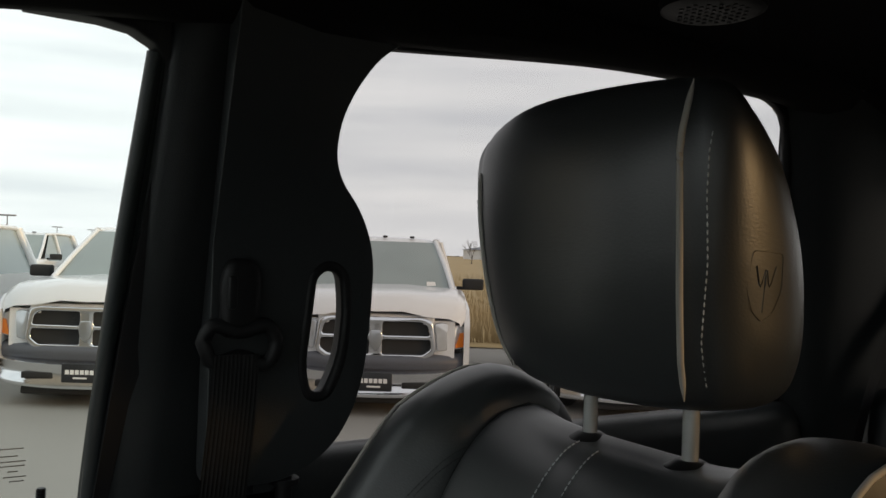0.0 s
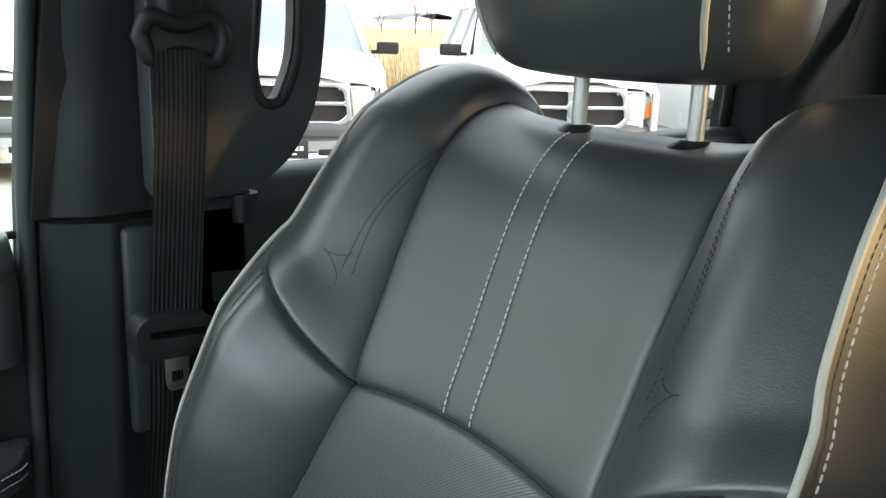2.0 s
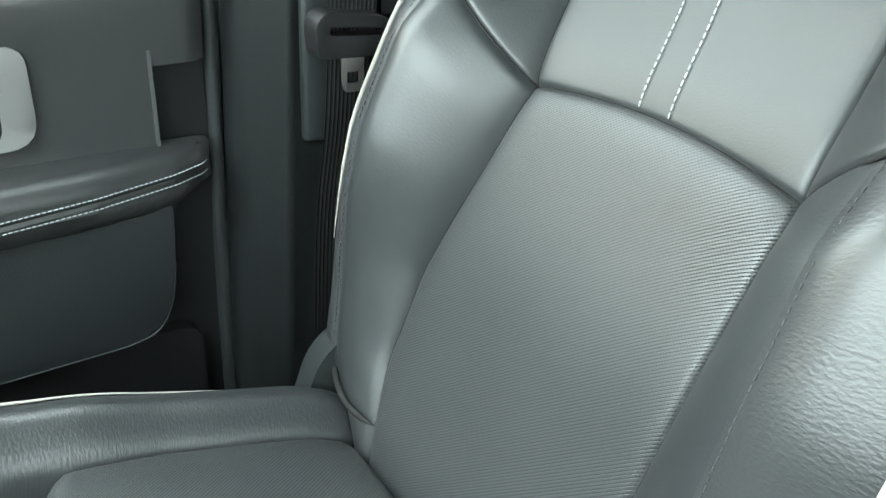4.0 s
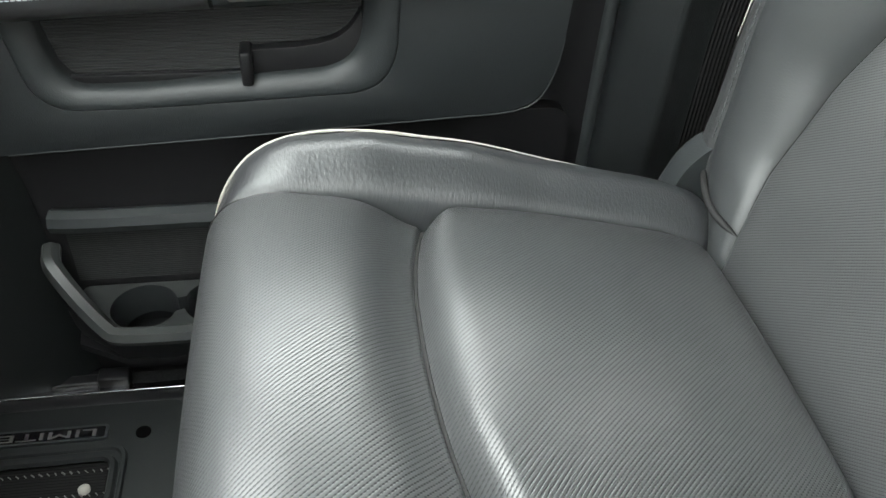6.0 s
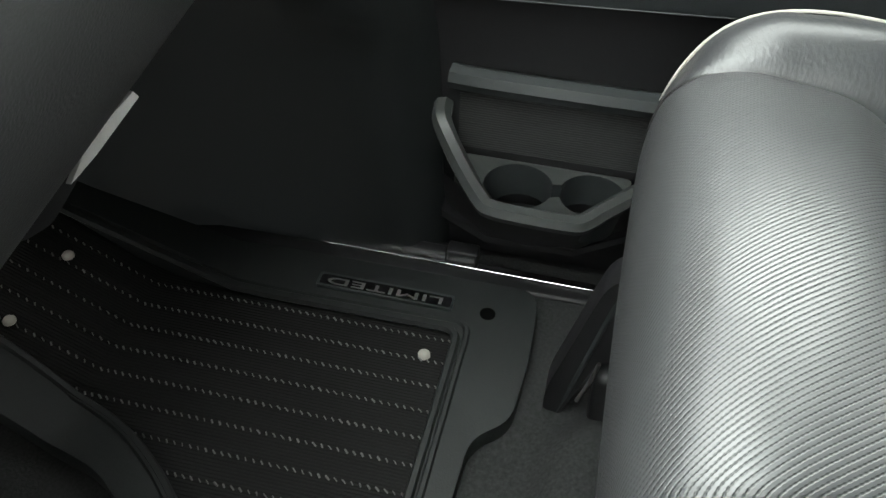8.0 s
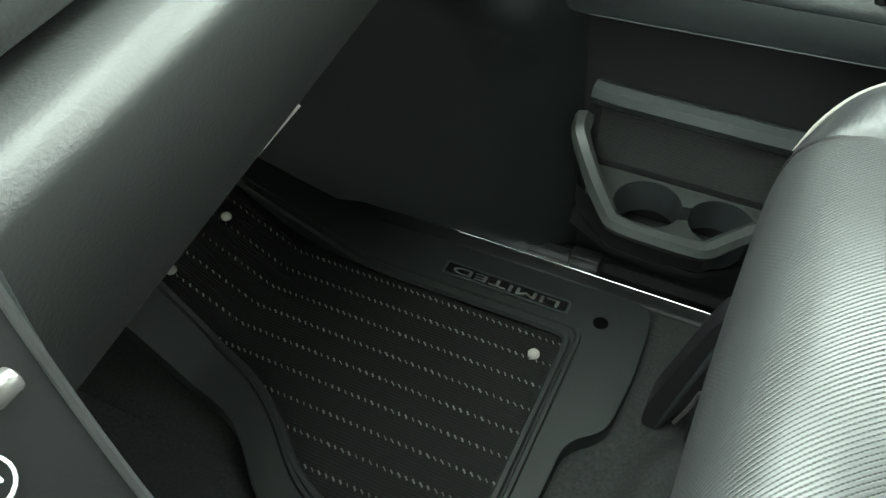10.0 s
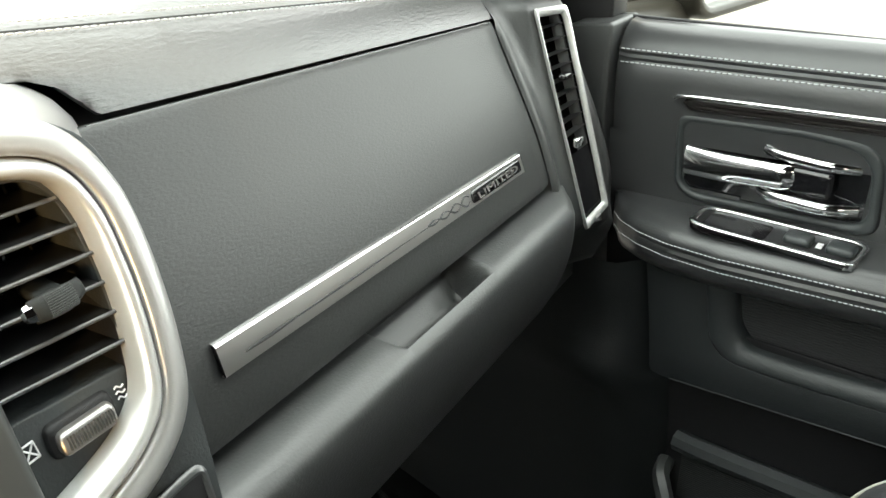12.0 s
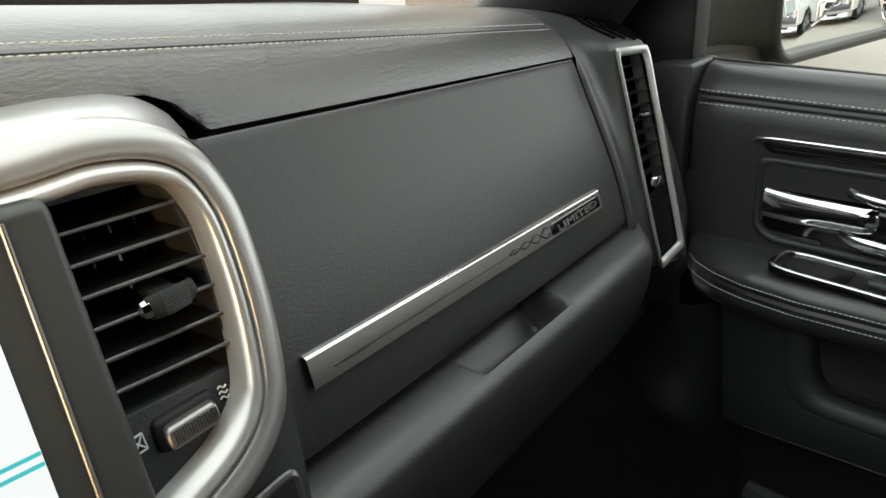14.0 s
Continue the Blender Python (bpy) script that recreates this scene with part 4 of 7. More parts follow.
seat = thing("passenger_seat", "black leather front seat with perforated centre and pale piping", "seat", (SX, 0.2, 0.0))

BACK_LINE = [(0.05, 0.25), (0.034, 0.32), (0.012, 0.395), (-0.030, 0.485), (-0.070, 0.57), (-0.110, 0.645), (-0.148, 0.715), (-0.185, 0.775), (-0.215, 0.83),
             (-0.245, 0.878), (-0.276, 0.913), (-0.312, 0.936), (-0.355, 0.938), (-0.395, 0.915), (-0.425, 0.86), (-0.43, 0.75), (-0.39, 0.60), (-0.32, 0.45), (-0.24, 0.28)]
NV = 220
line = catmull(BACK_LINE, NV)
tang = np.gradient(line, axis=0)
tang /= np.linalg.norm(tang, axis=1)[:, None]
norm = np.stack([tang[:, 1], -tang[:, 0]], 1)      # points forward and up along the front
arc = np.r_[0, np.cumsum(np.linalg.norm(np.diff(line, axis=0), axis=1))]
top_k = int(np.argmax(line[:, 1]))
seam_k = int(np.argmin(np.abs(line[:top_k, 1] - 0.714)))
M0, M1 = np.array([-0.09, 0.27]), np.array([-0.355, 0.85])
INS = 0.145


def medial(p):
    d = M1 - M0
    return M0 + d * np.clip((p - M0) @ d / (d @ d), 0, 1)


def ins_at(z, out):
    if out:
        return lerp(z, [0.25, 0.393, 0.442, 0.523, 0.625, 0.705, 0.80, 0.92], [0.10, 0.137, 0.154, 0.161, 0.147, 0.139, 0.158, 0.170])
    return lerp(z, [0.70, 0.80, 0.92], [INS, 0.139, 0.141])


def back_half(z, k, out=False):
    if out and k <= top_k and z < 0.50:
        return lerp(z, [0.25, 0.345, 0.36, 0.376, 0.396, 0.42, 0.50], [0.18, 0.190, 0.204, 0.218, 0.232, 0.241, 0.258])
    if not out and k <= top_k and z < 0.90:
        return lerp(z, [0.25, 0.40, 0.50, 0.60, 0.70, 0.80, 0.90], [0.235, 0.268, 0.288, 0.298, 0.288, 0.270, 0.258])
    w = lerp(z, [0.25, 0.40, 0.50, 0.62, 0.74, 0.84, 0.90, 0.935], [0.215, 0.234, 0.258, 0.270, 0.270, 0.264, 0.258, 0.246])
    return w if k <= top_k else min(w, lerp(k, [top_k, top_k + 25, NV], [0.246, 0.225, 0.225]))


def wing(z, k):
    b = lerp(z, [0.25, 0.40, 0.45, 0.53, 0.60, 0.667, 0.71, 0.76, 0.84, 0.90, 0.935], [0.010, 0.012, 0.026, 0.054, 0.080, 0.088, 0.072, 0.054, 0.048, 0.046, 0.036])
    return b if k <= top_k else max(0.0, b * (1 - (k - top_k) / 18))


xs_ins = np.r_[np.linspace(-1, -0.94, 5)[:-1], np.linspace(-0.94, 0.94, 49), np.linspace(0.94, 1, 5)[1:]]
cols = [("o", q) for q in np.linspace(1, 0, 9)[:-1]]
back_cols = ([("L", s) for s in (1.0, 0.66, 0.33)] + [("B", -q) for q in (1.0, 0.97, 0.93, 0.87, 0.80, 0.72, 0.63, 0.54, 0.45, 0.36, 0.27, 0.18, 0.11, 0.06, 0.025)]
             + [("I", q) for q in xs_ins] + [("B", q) for q in (0.025, 0.06, 0.11, 0.18, 0.27, 0.36, 0.45, 0.54, 0.63, 0.72, 0.80, 0.87, 0.93, 0.97, 1.0)] + [("R", s) for s in (0.33, 0.66, 1.0)])


def back_point(k, col):
    """The seat back's skin: row k of its long profile, one column across."""
    what, q = col
    zk = line[k][1]
    out = what == "R" or (what in "BI" and q > 0)
    hw, b = back_half(zk, k, out), wing(zk, k)
    ins = ins_at(zk, out)
    hw = max(hw, ins + 0.004)
    if what == "I":
        x, kb = q * ins, 0.0
    elif what == "B":
        x, kb = math.copysign(ins + (hw - ins) * abs(q), q), abs(q)
    else:
        x, kb = (-hw if what == "L" else hw), 1.0
    # rows sag across the insert and climb across the wings, so that the cross seam bows
    front = k <= top_k
    warp = 0.0
    if front:
        near = math.exp(-((arc[k] - arc[seam_k]) / 0.10) ** 2)
        warp = (-0.016 * (x / ins) ** 2 if kb == 0 else -0.016 + 0.075 * kb) * near
    s = arc[k] + warp
    y, z = np.interp(s, arc, line[:, 0]), np.interp(s, arc, line[:, 1])
    ny, nz = np.interp(s, arc, norm[:, 0]), np.interp(s, arc, norm[:, 1])
    d = 0.0
    if kb == 0:
        d -= 0.006 * (1 - (x / ins) ** 2) * (1 if front else 0)
        edge = ins - abs(x)
    else:
        pk = 0.70
        rise = pk * (kb / pk) ** lerp(zk, [0.87, 0.93], [1.0, 0.55])
        d += b * (1 - ((rise - pk) / pk) ** 2) if kb <= pk else b * (1 - 0.17 * ((kb - pk) / (1 - pk)) ** 2)
        edge = abs(x) - ins
        if out and zk < 0.41:
            d -= lerp(zk, [0.25, 0.34, 0.41], [0.06, 0.045, 0.0]) * kb ** 1.5
        if front and k < seam_k:
            d -= 0.0030 * math.exp(-((kb - (0.72 if out else 0.45)) / 0.022) ** 2)
    if front:
        soft = 0.0035 * math.exp(-edge / 0.009) + 0.004 * math.exp(-(edge / 0.0028) ** 2)
        gap = abs(arc[k] - arc[seam_k])
        if kb < 0.98:
            soft += (0.006 if kb == 0 else 0.003) * math.exp(-gap / 0.016) + 0.0035 * math.exp(-(gap / 0.0028) ** 2)
        d -= soft * min(1.0, max(0.0, (arc[top_k] - arc[k]) / 0.10) + (0.5 if kb == 0 else 0.2))
        # the top edge dips between the wings
    p = np.array([y + ny * d, z + nz * d])
    if kb == 0 and k > seam_k:
        p[1] -= 0.012 * math.exp(-((k - top_k) / 22.0) ** 2) * (1 - (x / ins) ** 4)
    if what in "LR":
        m = medial(p)
        p = p + (m - p) * q
        x += math.copysign(0.012 * math.sin(math.pi * min(1, q)), x)
    return (SX + x, p[0], p[1])


# rows crowd towards the cross seam
fine = arc[seam_k] + np.array([-0.012, -0.008, -0.005, -0.003, -0.0015, 0, 0.0015, 0.003, 0.005, 0.008, 0.012])
row_arc = np.unique(np.r_[[a for a in arc[::2] if abs(a - arc[seam_k]) > 0.014], fine])
line_f = np.stack([np.interp(row_arc, arc, line[:, 0]), np.interp(row_arc, arc, line[:, 1])], 1)
norm_f = np.stack([np.interp(row_arc, arc, norm[:, 0]), np.interp(row_arc, arc, norm[:, 1])], 1)
top_a, seam_a = arc[top_k], arc[seam_k]
line, norm, arc = line_f, norm_f, row_arc
NV = len(line)
top_k, seam_k = int(np.argmin(np.abs(arc - top_a))), int(np.argmin(np.abs(arc - seam_a)))
BG = [[back_point(k, c) for c in back_cols] for k in range(NV)]
UVB = [[(BG[k][j][0], 1.36 * arc[k]) for j in range(len(back_cols))] for k in range(NV)]
first_i, last_i = next(j for j, c in enumerate(back_cols) if c[0] == "I"), max(j for j, c in enumerate(back_cols) if c[0] == "I")
left_e, right_e = next(j for j, c in enumerate(back_cols) if c[0] == "B"), max(j for j, c in enumerate(back_cols) if c[0] == "B")
regions = {
    "back_insert": (PERFORATED, "perforated black leather insert", lambda i, j: first_i <= j < last_i and i < seam_k),
    "upper_back": (LEATHER, "smooth black leather upper panel", lambda i, j: first_i <= j < last_i and seam_k <= i < top_k + 4),
    "inboard_wing": (LEATHER, "", lambda i, j: left_e + 8 <= j < first_i and i < seam_k),
    "inboard_wing_edge": (LEATHER_WORN, "creased black leather edge panel", lambda i, j: left_e <= j < left_e + 8 and i < seam_k),
    "inboard_shoulder": (LEATHER, "", lambda i, j: left_e <= j < first_i and seam_k <= i < top_k + 4),
    "outboard_wing": (LEATHER, "", lambda i, j: last_i <= j < right_e - 5 and i < seam_k),
    "outboard_wing_edge": (LEATHER_WORN, "", lambda i, j: right_e - 5 <= j < right_e and i < seam_k),
    "outboard_shoulder": (LEATHER, "", lambda i, j: last_i <= j < right_e and seam_k <= i < top_k + 4),
    "inboard_side": (LEATHER_SIDE, "grained black leather side", lambda i, j: j < left_e),
    "outboard_side": (LEATHER_SIDE, "grained black leather side", lambda i, j: j >= right_e),
    "seat_back_shell": (PLASTIC_DARK, "", lambda i, j: left_e <= j < right_e and i >= top_k + 4),
}
for name, (mat, label, keep) in regions.items():
    bm = bmesh.new()
    sheet(bm, BG, UVB, keep)
    part(name, bm, mat, seat, label, angle=70)


def on_back(a, x):
    """A point on the seat back at arc length a and offset x from its middle."""
    k = min(int(np.searchsorted(arc, a)), NV - 1)
    f = (a - arc[k - 1]) / max(1e-9, arc[k] - arc[k - 1])
    row = [tuple(u + (v - u) * f for u, v in zip(p, q)) for p, q in zip(BG[k - 1], BG[k])]
    return (SX + x, np.interp(SX + x, [p[0] for p in row[left_e:right_e + 1]], [p[1] for p in row[left_e:right_e + 1]]),
            np.interp(SX + x, [p[0] for p in row[left_e:right_e + 1]], [p[2] for p in row[left_e:right_e + 1]]))


# seam cords sunk in the grooves
for jj, nm in ((first_i, "inboard_seam"), (last_i, "outboard_seam")):
    bm = bmesh.new()
    tube(bm, [Vector(BG[k][jj]) + Vector((0, 0.0003, 0.0002)) for k in range(int(np.argmin(np.abs(line[:top_k, 1] - 0.40))), top_k + 2)], 0.0011, 5)
    part(nm, bm, BLACK_THREAD, seat)
bm = bmesh.new()
tube(bm, [Vector(BG[seam_k][j]) + Vector((0, 0.0004, 0.0002)) for j in range(left_e + 4, right_e - 3)], 0.0012, 5)
part("cross_seam", bm, BLACK_THREAD, seat)
for side, j, name in ((-1, left_e, "inboard_piping"), (1, right_e, "outboard_piping")):
    bm = bmesh.new()
    k0 = int(np.argmin(np.abs(line[:top_k, 1] - 0.36)))
    if side > 0:
        k0 = int(np.argmin(np.abs(line[:top_k, 1] - 0.50)))
    path = [Vector(BG[k][j]) + Vector((0.0015 * side, 0.001, 0.001)) for k in range(k0, top_k + 6)]
    n = len(path)
    tube(bm, path, [(0.0026 if side < 0 else 0.0024) * min(1.0, 0.15 + i / 9, 0.15 + (n - 1 - i) / 5) for i in range(n)], 8)
    part(name, bm, PIPING, seat, "pale piping along the seat back")
for x0, x1 in ((0.020, 0.060), (-0.012, 0.028)):
    bm = bmesh.new()
    pts = []
    for a in np.linspace(seam_a + 0.006, top_a - 0.012, 50):
        t = (a - seam_a) / (top_a - seam_a)
        p = on_back(a, x0 + (x1 - x0) * t)
        pts.append((p[0], p[1] + 0.0010, p[2] + 0.0010))
    dashes(bm, pts, 0.0046, 0.0018, 0.0008)
    part("centre_stitching", bm, THREAD, seat, "row of pale stitching")
for side in (-1, 1):
    bm = bmesh.new()
    pts = []
    for k in range(int(np.argmin(np.abs(line[:top_k, 1] - 0.42))), seam_k, 2):
        p = Vector(BG[k][right_e - 5 if side > 0 else left_e + 8]).lerp(Vector(BG[k][right_e - 4 if side > 0 else left_e + 7]), 0.5)
        pts.append(tuple(p + Vector((0, 0.0006, 0.0008))))
    dashes(bm, pts, 0.0045, 0.0020, 0.0007)
    part("wing_stitching", bm, THREAD_DIM, seat, "dull grey stitching")
bm = bmesh.new()
pts = []
for k in range(int(np.argmin(np.abs(line[:top_k, 1] - 0.38))), top_k - 2, 2):
    p, q = Vector(BG[k][left_e]), Vector(BG[k][left_e - 1])
    pts.append(tuple(p + (q - p).normalized() * 0.013 + Vector((-0.0032, 0, 0))))
dashes(bm, pts, 0.0044, 0.0020, 0.0008)
part("side_stitching", bm, THREAD, seat, "pale stitching beside the piping")
# scroll embroidery on the wings
for side in (1, -1):
    bm = bmesh.new()
    for dx, amp in ((0.0, 0.005), (0.008, 0.004)):
        pts = []
        for t in np.linspace(0, 1, 40):
            a = seam_a + 0.075 + t * 0.16
            p = on_back(min(a, top_a - 0.012), side * (0.172 + dx * (1 - t) + amp * math.sin(5 * t)))
            pts.append((p[0], p[1] + 0.0008, p[2] + 0.0008))
        dashes(bm, pts, 0.0036, 0.0014, 0.0005)
    pts = []
    for t in np.linspace(0, 1, 30):
        p = on_back(seam_a + 0.055 + 0.042 * t + 0.008 * math.sin(6.0 * t), side * (0.190 - 0.012 * math.cos(6.0 * t)))
        pts.append((p[0], p[1] + 0.0008, p[2] + 0.0008))
    dashes(bm, pts, 0.0036, 0.0014, 0.0005)
    part("scroll_embroidery", bm, DUSKY_THREAD, seat, "black scroll embroidery")

# cushion
C_LINE = [(-0.09, 0.27), (-0.04, 0.300), (0.0, 0.328), (0.015, 0.360), (0.028, 0.3755), (0.046, 0.3845), (0.08, 0.395), (0.16, 0.408), (0.24, 0.420), (0.315, 0.428), (0.38, 0.440), (0.435, 0.443), (0.474, 0.428), (0.497, 0.395), (0.506, 0.345), (0.502, 0.28), (0.49, 0.18)]
cl = catmull(C_LINE, 200)
ca = np.r_[0, np.cumsum(np.linalg.norm(np.diff(cl, axis=0), axis=1))]
cs_a = float(np.interp(0.320, cl[:, 0][:130], ca[:130]))
rowa = np.unique(np.r_[[a for a in ca[::2] if abs(a - cs_a) > 0.014], cs_a + np.array([-0.012, -0.008, -0.005, -0.003, -0.0015, 0, 0.0015, 0.003, 0.005, 0.008, 0.012])])
cl2 = np.stack([np.interp(rowa, ca, cl[:, 0]), np.interp(rowa, ca, cl[:, 1])], 1)
ct = np.gradient(cl2, axis=0)
ct /= np.linalg.norm(ct, axis=1)[:, None]
cn = np.stack([-ct[:, 1], ct[:, 0]], 1)
C_INS = 0.172
c_cols = ([("L", s) for s in (1.0, 0.5)] + [("B", -q) for q in (1.0, 0.97, 0.92, 0.84, 0.74, 0.62, 0.5, 0.38, 0.26, 0.15, 0.08, 0.03)] + [("I", q) for q in xs_ins]
          + [("B", q) for q in (0.03, 0.08, 0.15, 0.26, 0.38, 0.5, 0.62, 0.74, 0.84, 0.92, 0.97, 1.0)] + [("R", s) for s in (0.5, 1.0)])


def cushion_point(k, col):
    what, q = col
    y0 = cl2[k][0] if cl2[k][1] > 0.40 or cl2[k][0] < 0.3 else 0.50
    taper = lerp(y0, [-0.05, 0.05, 0.2, 0.42, 0.50], [0.84, 0.90, 1.0, 1.04, 1.06])
    ins = C_INS * taper
    hw = lerp(y0, [-0.05, 0.05, 0.18, 0.35, 0.44, 0.48, 0.505], [0.190, 0.205, 0.224, 0.232, 0.230, 0.222, 0.206])
    hw = max(hw, ins + 0.012)
    if what == "I":
        x, kb = q * ins, 0.0
    elif what == "B":
        x, kb = math.copysign(ins + (hw - ins) * abs(q), q), abs(q)
    else:
        x, kb = (-hw if what == "L" else hw), 1.0
    near = math.exp(-((rowa[k] - cs_a) / 0.10) ** 2)
    warp = (-0.026 * abs(x / ins - 0.05) ** 2.2 if kb == 0 else -0.026) * near
    s = rowa[k] + warp
    y, z = np.interp(s, rowa, cl2[:, 0]), np.interp(s, rowa, cl2[:, 1])
    ny, nz = np.interp(s, rowa, cn[:, 0]), np.interp(s, rowa, cn[:, 1])
    gap = rowa[k] - cs_a
    d = 0.0
    roll = lerp(y, [0.40, 0.47, 0.50], [1.0, 0.6, 0.15])
    if kb == 0:
        d += 0.020 * (1 - (x / ins) ** 2) * roll * lerp(y, [0.0, 0.14], [0.0, 1.0]) - 0.016 * roll
        edge = ins - abs(x)
        d -= 0.025 * math.exp(-(gap / (0.012 if gap < 0 else 0.036)) ** 2) + 0.007 * math.exp(-(gap / 0.0038) ** 2)
    else:
        b = lerp(y, [-0.02, 0.12, 0.19, 0.26, 0.35, 0.42, 0.47, 0.49], [0.022, 0.021, 0.022, 0.031, 0.034, 0.022, 0.004, -0.006])
        d += -0.016 * roll + b * (math.sin(kb * math.pi * 0.62) if kb < 0.8 else math.sin(0.8 * math.pi * 0.62) - 0.25 * (kb - 0.8))
        edge = abs(x) - ins
    d -= (0.005 * math.exp(-edge / 0.010) + 0.006 * math.exp(-(edge / 0.0040) ** 2)) * roll
    p = [y + ny * d, z + nz * d]
    if what in "LR":
        zz = min(p[1], lerp(q, [0, 0.5, 1.0], [p[1], p[1] - 0.10, 0.16]))
        x += math.copysign(0.006 - 0.02 * q, x)
        p = [min(p[0], 0.49), zz]
    return (SX + x, p[0], p[1])


CG = [[cushion_point(k, c) for c in c_cols] for k in range(len(rowa))]
UVC = [[(CG[k][j][0], rowa[k]) for j in range(len(c_cols))] for k in range(len(rowa))]
c0, c1 = next(j for j, c in enumerate(c_cols) if c[0] == "I"), max(j for j, c in enumerate(c_cols) if c[0] == "I")
cL, cR = next(j for j, c in enumerate(c_cols) if c[0] == "B"), max(j for j, c in enumerate(c_cols) if c[0] == "B")
ck = int(np.argmin(np.abs(rowa - cs_a)))
for name, mat, label, keep in (
        ("cushion_insert", PERFORATED, "perforated black leather cushion", lambda i, j: c0 <= j < c1 and i < ck),
        ("cushion_front", PERFORATED, "perforated black leather cushion front", lambda i, j: c0 <= j < c1 and i >= ck),
        ("inboard_bolster", LEATHER_FINE, "", lambda i, j: cL <= j < c0),
        ("outboard_bolster", LEATHER_FINE, "", lambda i, j: c1 <= j < cR),
        ("inboard_skirt", LEATHER_SIDE, "", lambda i, j: j < cL),
        ("outboard_skirt", LEATHER_SIDE, "", lambda i, j: j >= cR)):
    bm = bmesh.new()
    sheet(bm, CG, UVC, keep)
    part(name, bm, mat, seat, label, angle=70)
for side, j in ((1, cR), (-1, cL)):
    bm = bmesh.new()
    kk = [k for k in range(len(rowa)) if 0.10 < CG[k][j][1] < 0.496 and cl2[k][1] > 0.36]
    n = len(kk)
    run = np.array([CG[k][j] for k in kk])
    for c in range(3):
        lead = 2 * run[0, c] - run[1:4, c][::-1]
        tail = 2 * run[-1, c] - run[-4:-1, c][::-1]
        run[:, c] = np.convolve(np.r_[lead, run[:, c], tail], np.ones(7) / 7, "valid")
    tube(bm, [Vector(run[i]) + Vector((0.0014 * side, 0.0008, 0.0018 - 0.004 * max(0.0, 1 - i / 14))) for i, k in enumerate(kk)], [0.0015 * min(1.0, 0.2 + i / 40, 0.3 + (n - 1 - i) / 4) for i in range(n)], 8)
    part("cushion_piping", bm, PIPING, seat, "pale piping along the cushion edge")
for jj, nm in ((c0, "inboard_cushion_seam"), (c1, "outboard_cushion_seam")):
    bm = bmesh.new()
    tube(bm, [Vector(CG[k][jj]) + Vector((0, 0, 0.0003)) for k in range(len(rowa)) if CG[k][jj][1] > 0.0 and cl2[k][1] > 0.36], 0.0016, 5)
    part(nm, bm, BLACK_THREAD, seat)
bm = bmesh.new()
tube(bm, [Vector(CG[ck][j]) + Vector((0, 0, 0.0004)) for j in range(c0, c1 + 1)], 0.0018, 5)
part("cushion_cross_seam", bm, BLACK_THREAD, seat)
# rolled edge where the outboard wing meets the cushion
bite = catmull([(0.660, -0.005, 0.412), (0.645, 0.012, 0.402), (0.62, 0.022, 0.394), (0.59, 0.026, 0.388), (0.565, 0.022, 0.386), (0.548, 0.016, 0.385)], 30)
bm = bmesh.new()
tube(bm, bite, [0.0035 * min(1.0, 0.2 + k / 5, 0.2 + (29 - k) / 5) for k in range(30)], 8)
part("wing_crease", bm, BLACK_THREAD, seat)
# seat base, recliner cover
bm = bmesh.new()
box(bm, 0.24, 0.60, 0.02, 0.47, 0.08, 0.26, 0.02)
box(bm, 0.30, 0.345, -0.10, 0.50, 0.0, 0.09, 0.008)
box(bm, 0.56, 0.605, -0.10, 0.50, 0.0, 0.09, 0.008)
part("seat_frame", bm, PLASTIC_DARK, seat, "black seat frame on floor rails")
bm = bmesh.new()
plate(bm, "x", rounded([(0.528, 0.002), (0.547, 0.006), (0.547, 0.040), (0.531, 0.105), (0.517, 0.165), (0.505, 0.210), (0.46, 0.235), (0.42, 0.22), (0.41, 0.12), (0.500, 0.10)], [0.004, 0.006, 0.03, 0.03, 0.02, 0.02, 0.02, 0.02, 0.02, 0.02], 4), 0.575, 0.612, bevel=0.010, seg=3)
part("frame_cover", bm, PLASTIC_DARK, seat, "black plastic frame end cover")
bm = bmesh.new()
tube(bm, catmull([(0.578, 0.531, 0.004), (0.577, 0.520, 0.060), (0.576, 0.508, 0.120), (0.576, 0.496, 0.180), (0.577, 0.484, 0.212)], 18), 0.0032, 8)
part("cover_edge", bm, PLASTIC, seat, "charcoal rounded edge of the frame cover")
bm = bmesh.new()
tube(bm, catmull([(0.560, 0.514, 0.050), (0.559, 0.505, 0.085), (0.559, 0.500, 0.115)], 8), 0.0022, 6)
part("slide_rail", bm, BRUSHED, seat, "bright end of the seat rail")
bm = bmesh.new()
plate(bm, "x", rounded([(0.062, 0.28), (0.056, 0.350), (0.036, 0.406), (0.012, 0.430), (-0.03, 0.432), (-0.06, 0.40), (-0.04, 0.28)], 0.016, 5), 0.634, 0.672, bevel=0.016, seg=5)
part("recliner_cover", bm, PLASTIC, seat, "satin charcoal recliner cover")
bm = bmesh.new()
tag_rows = [[(SX + 0.262 + 0.010 * t + 0.0 * k, -0.250 - 0.022 * t, 0.838 - 0.018 * t + 0.026 * k) for t in (0, 0.5, 1.0)] for k in (0, 0.5, 1)]
sheet(bm, tag_rows)
bmesh.ops.solidify(bm, geom=bm.faces[:], thickness=0.001)
tag = part("seat_tag", bm, PLATE, seat, "small black cloth tag with pale print", smooth=False)
bm = bmesh.new()
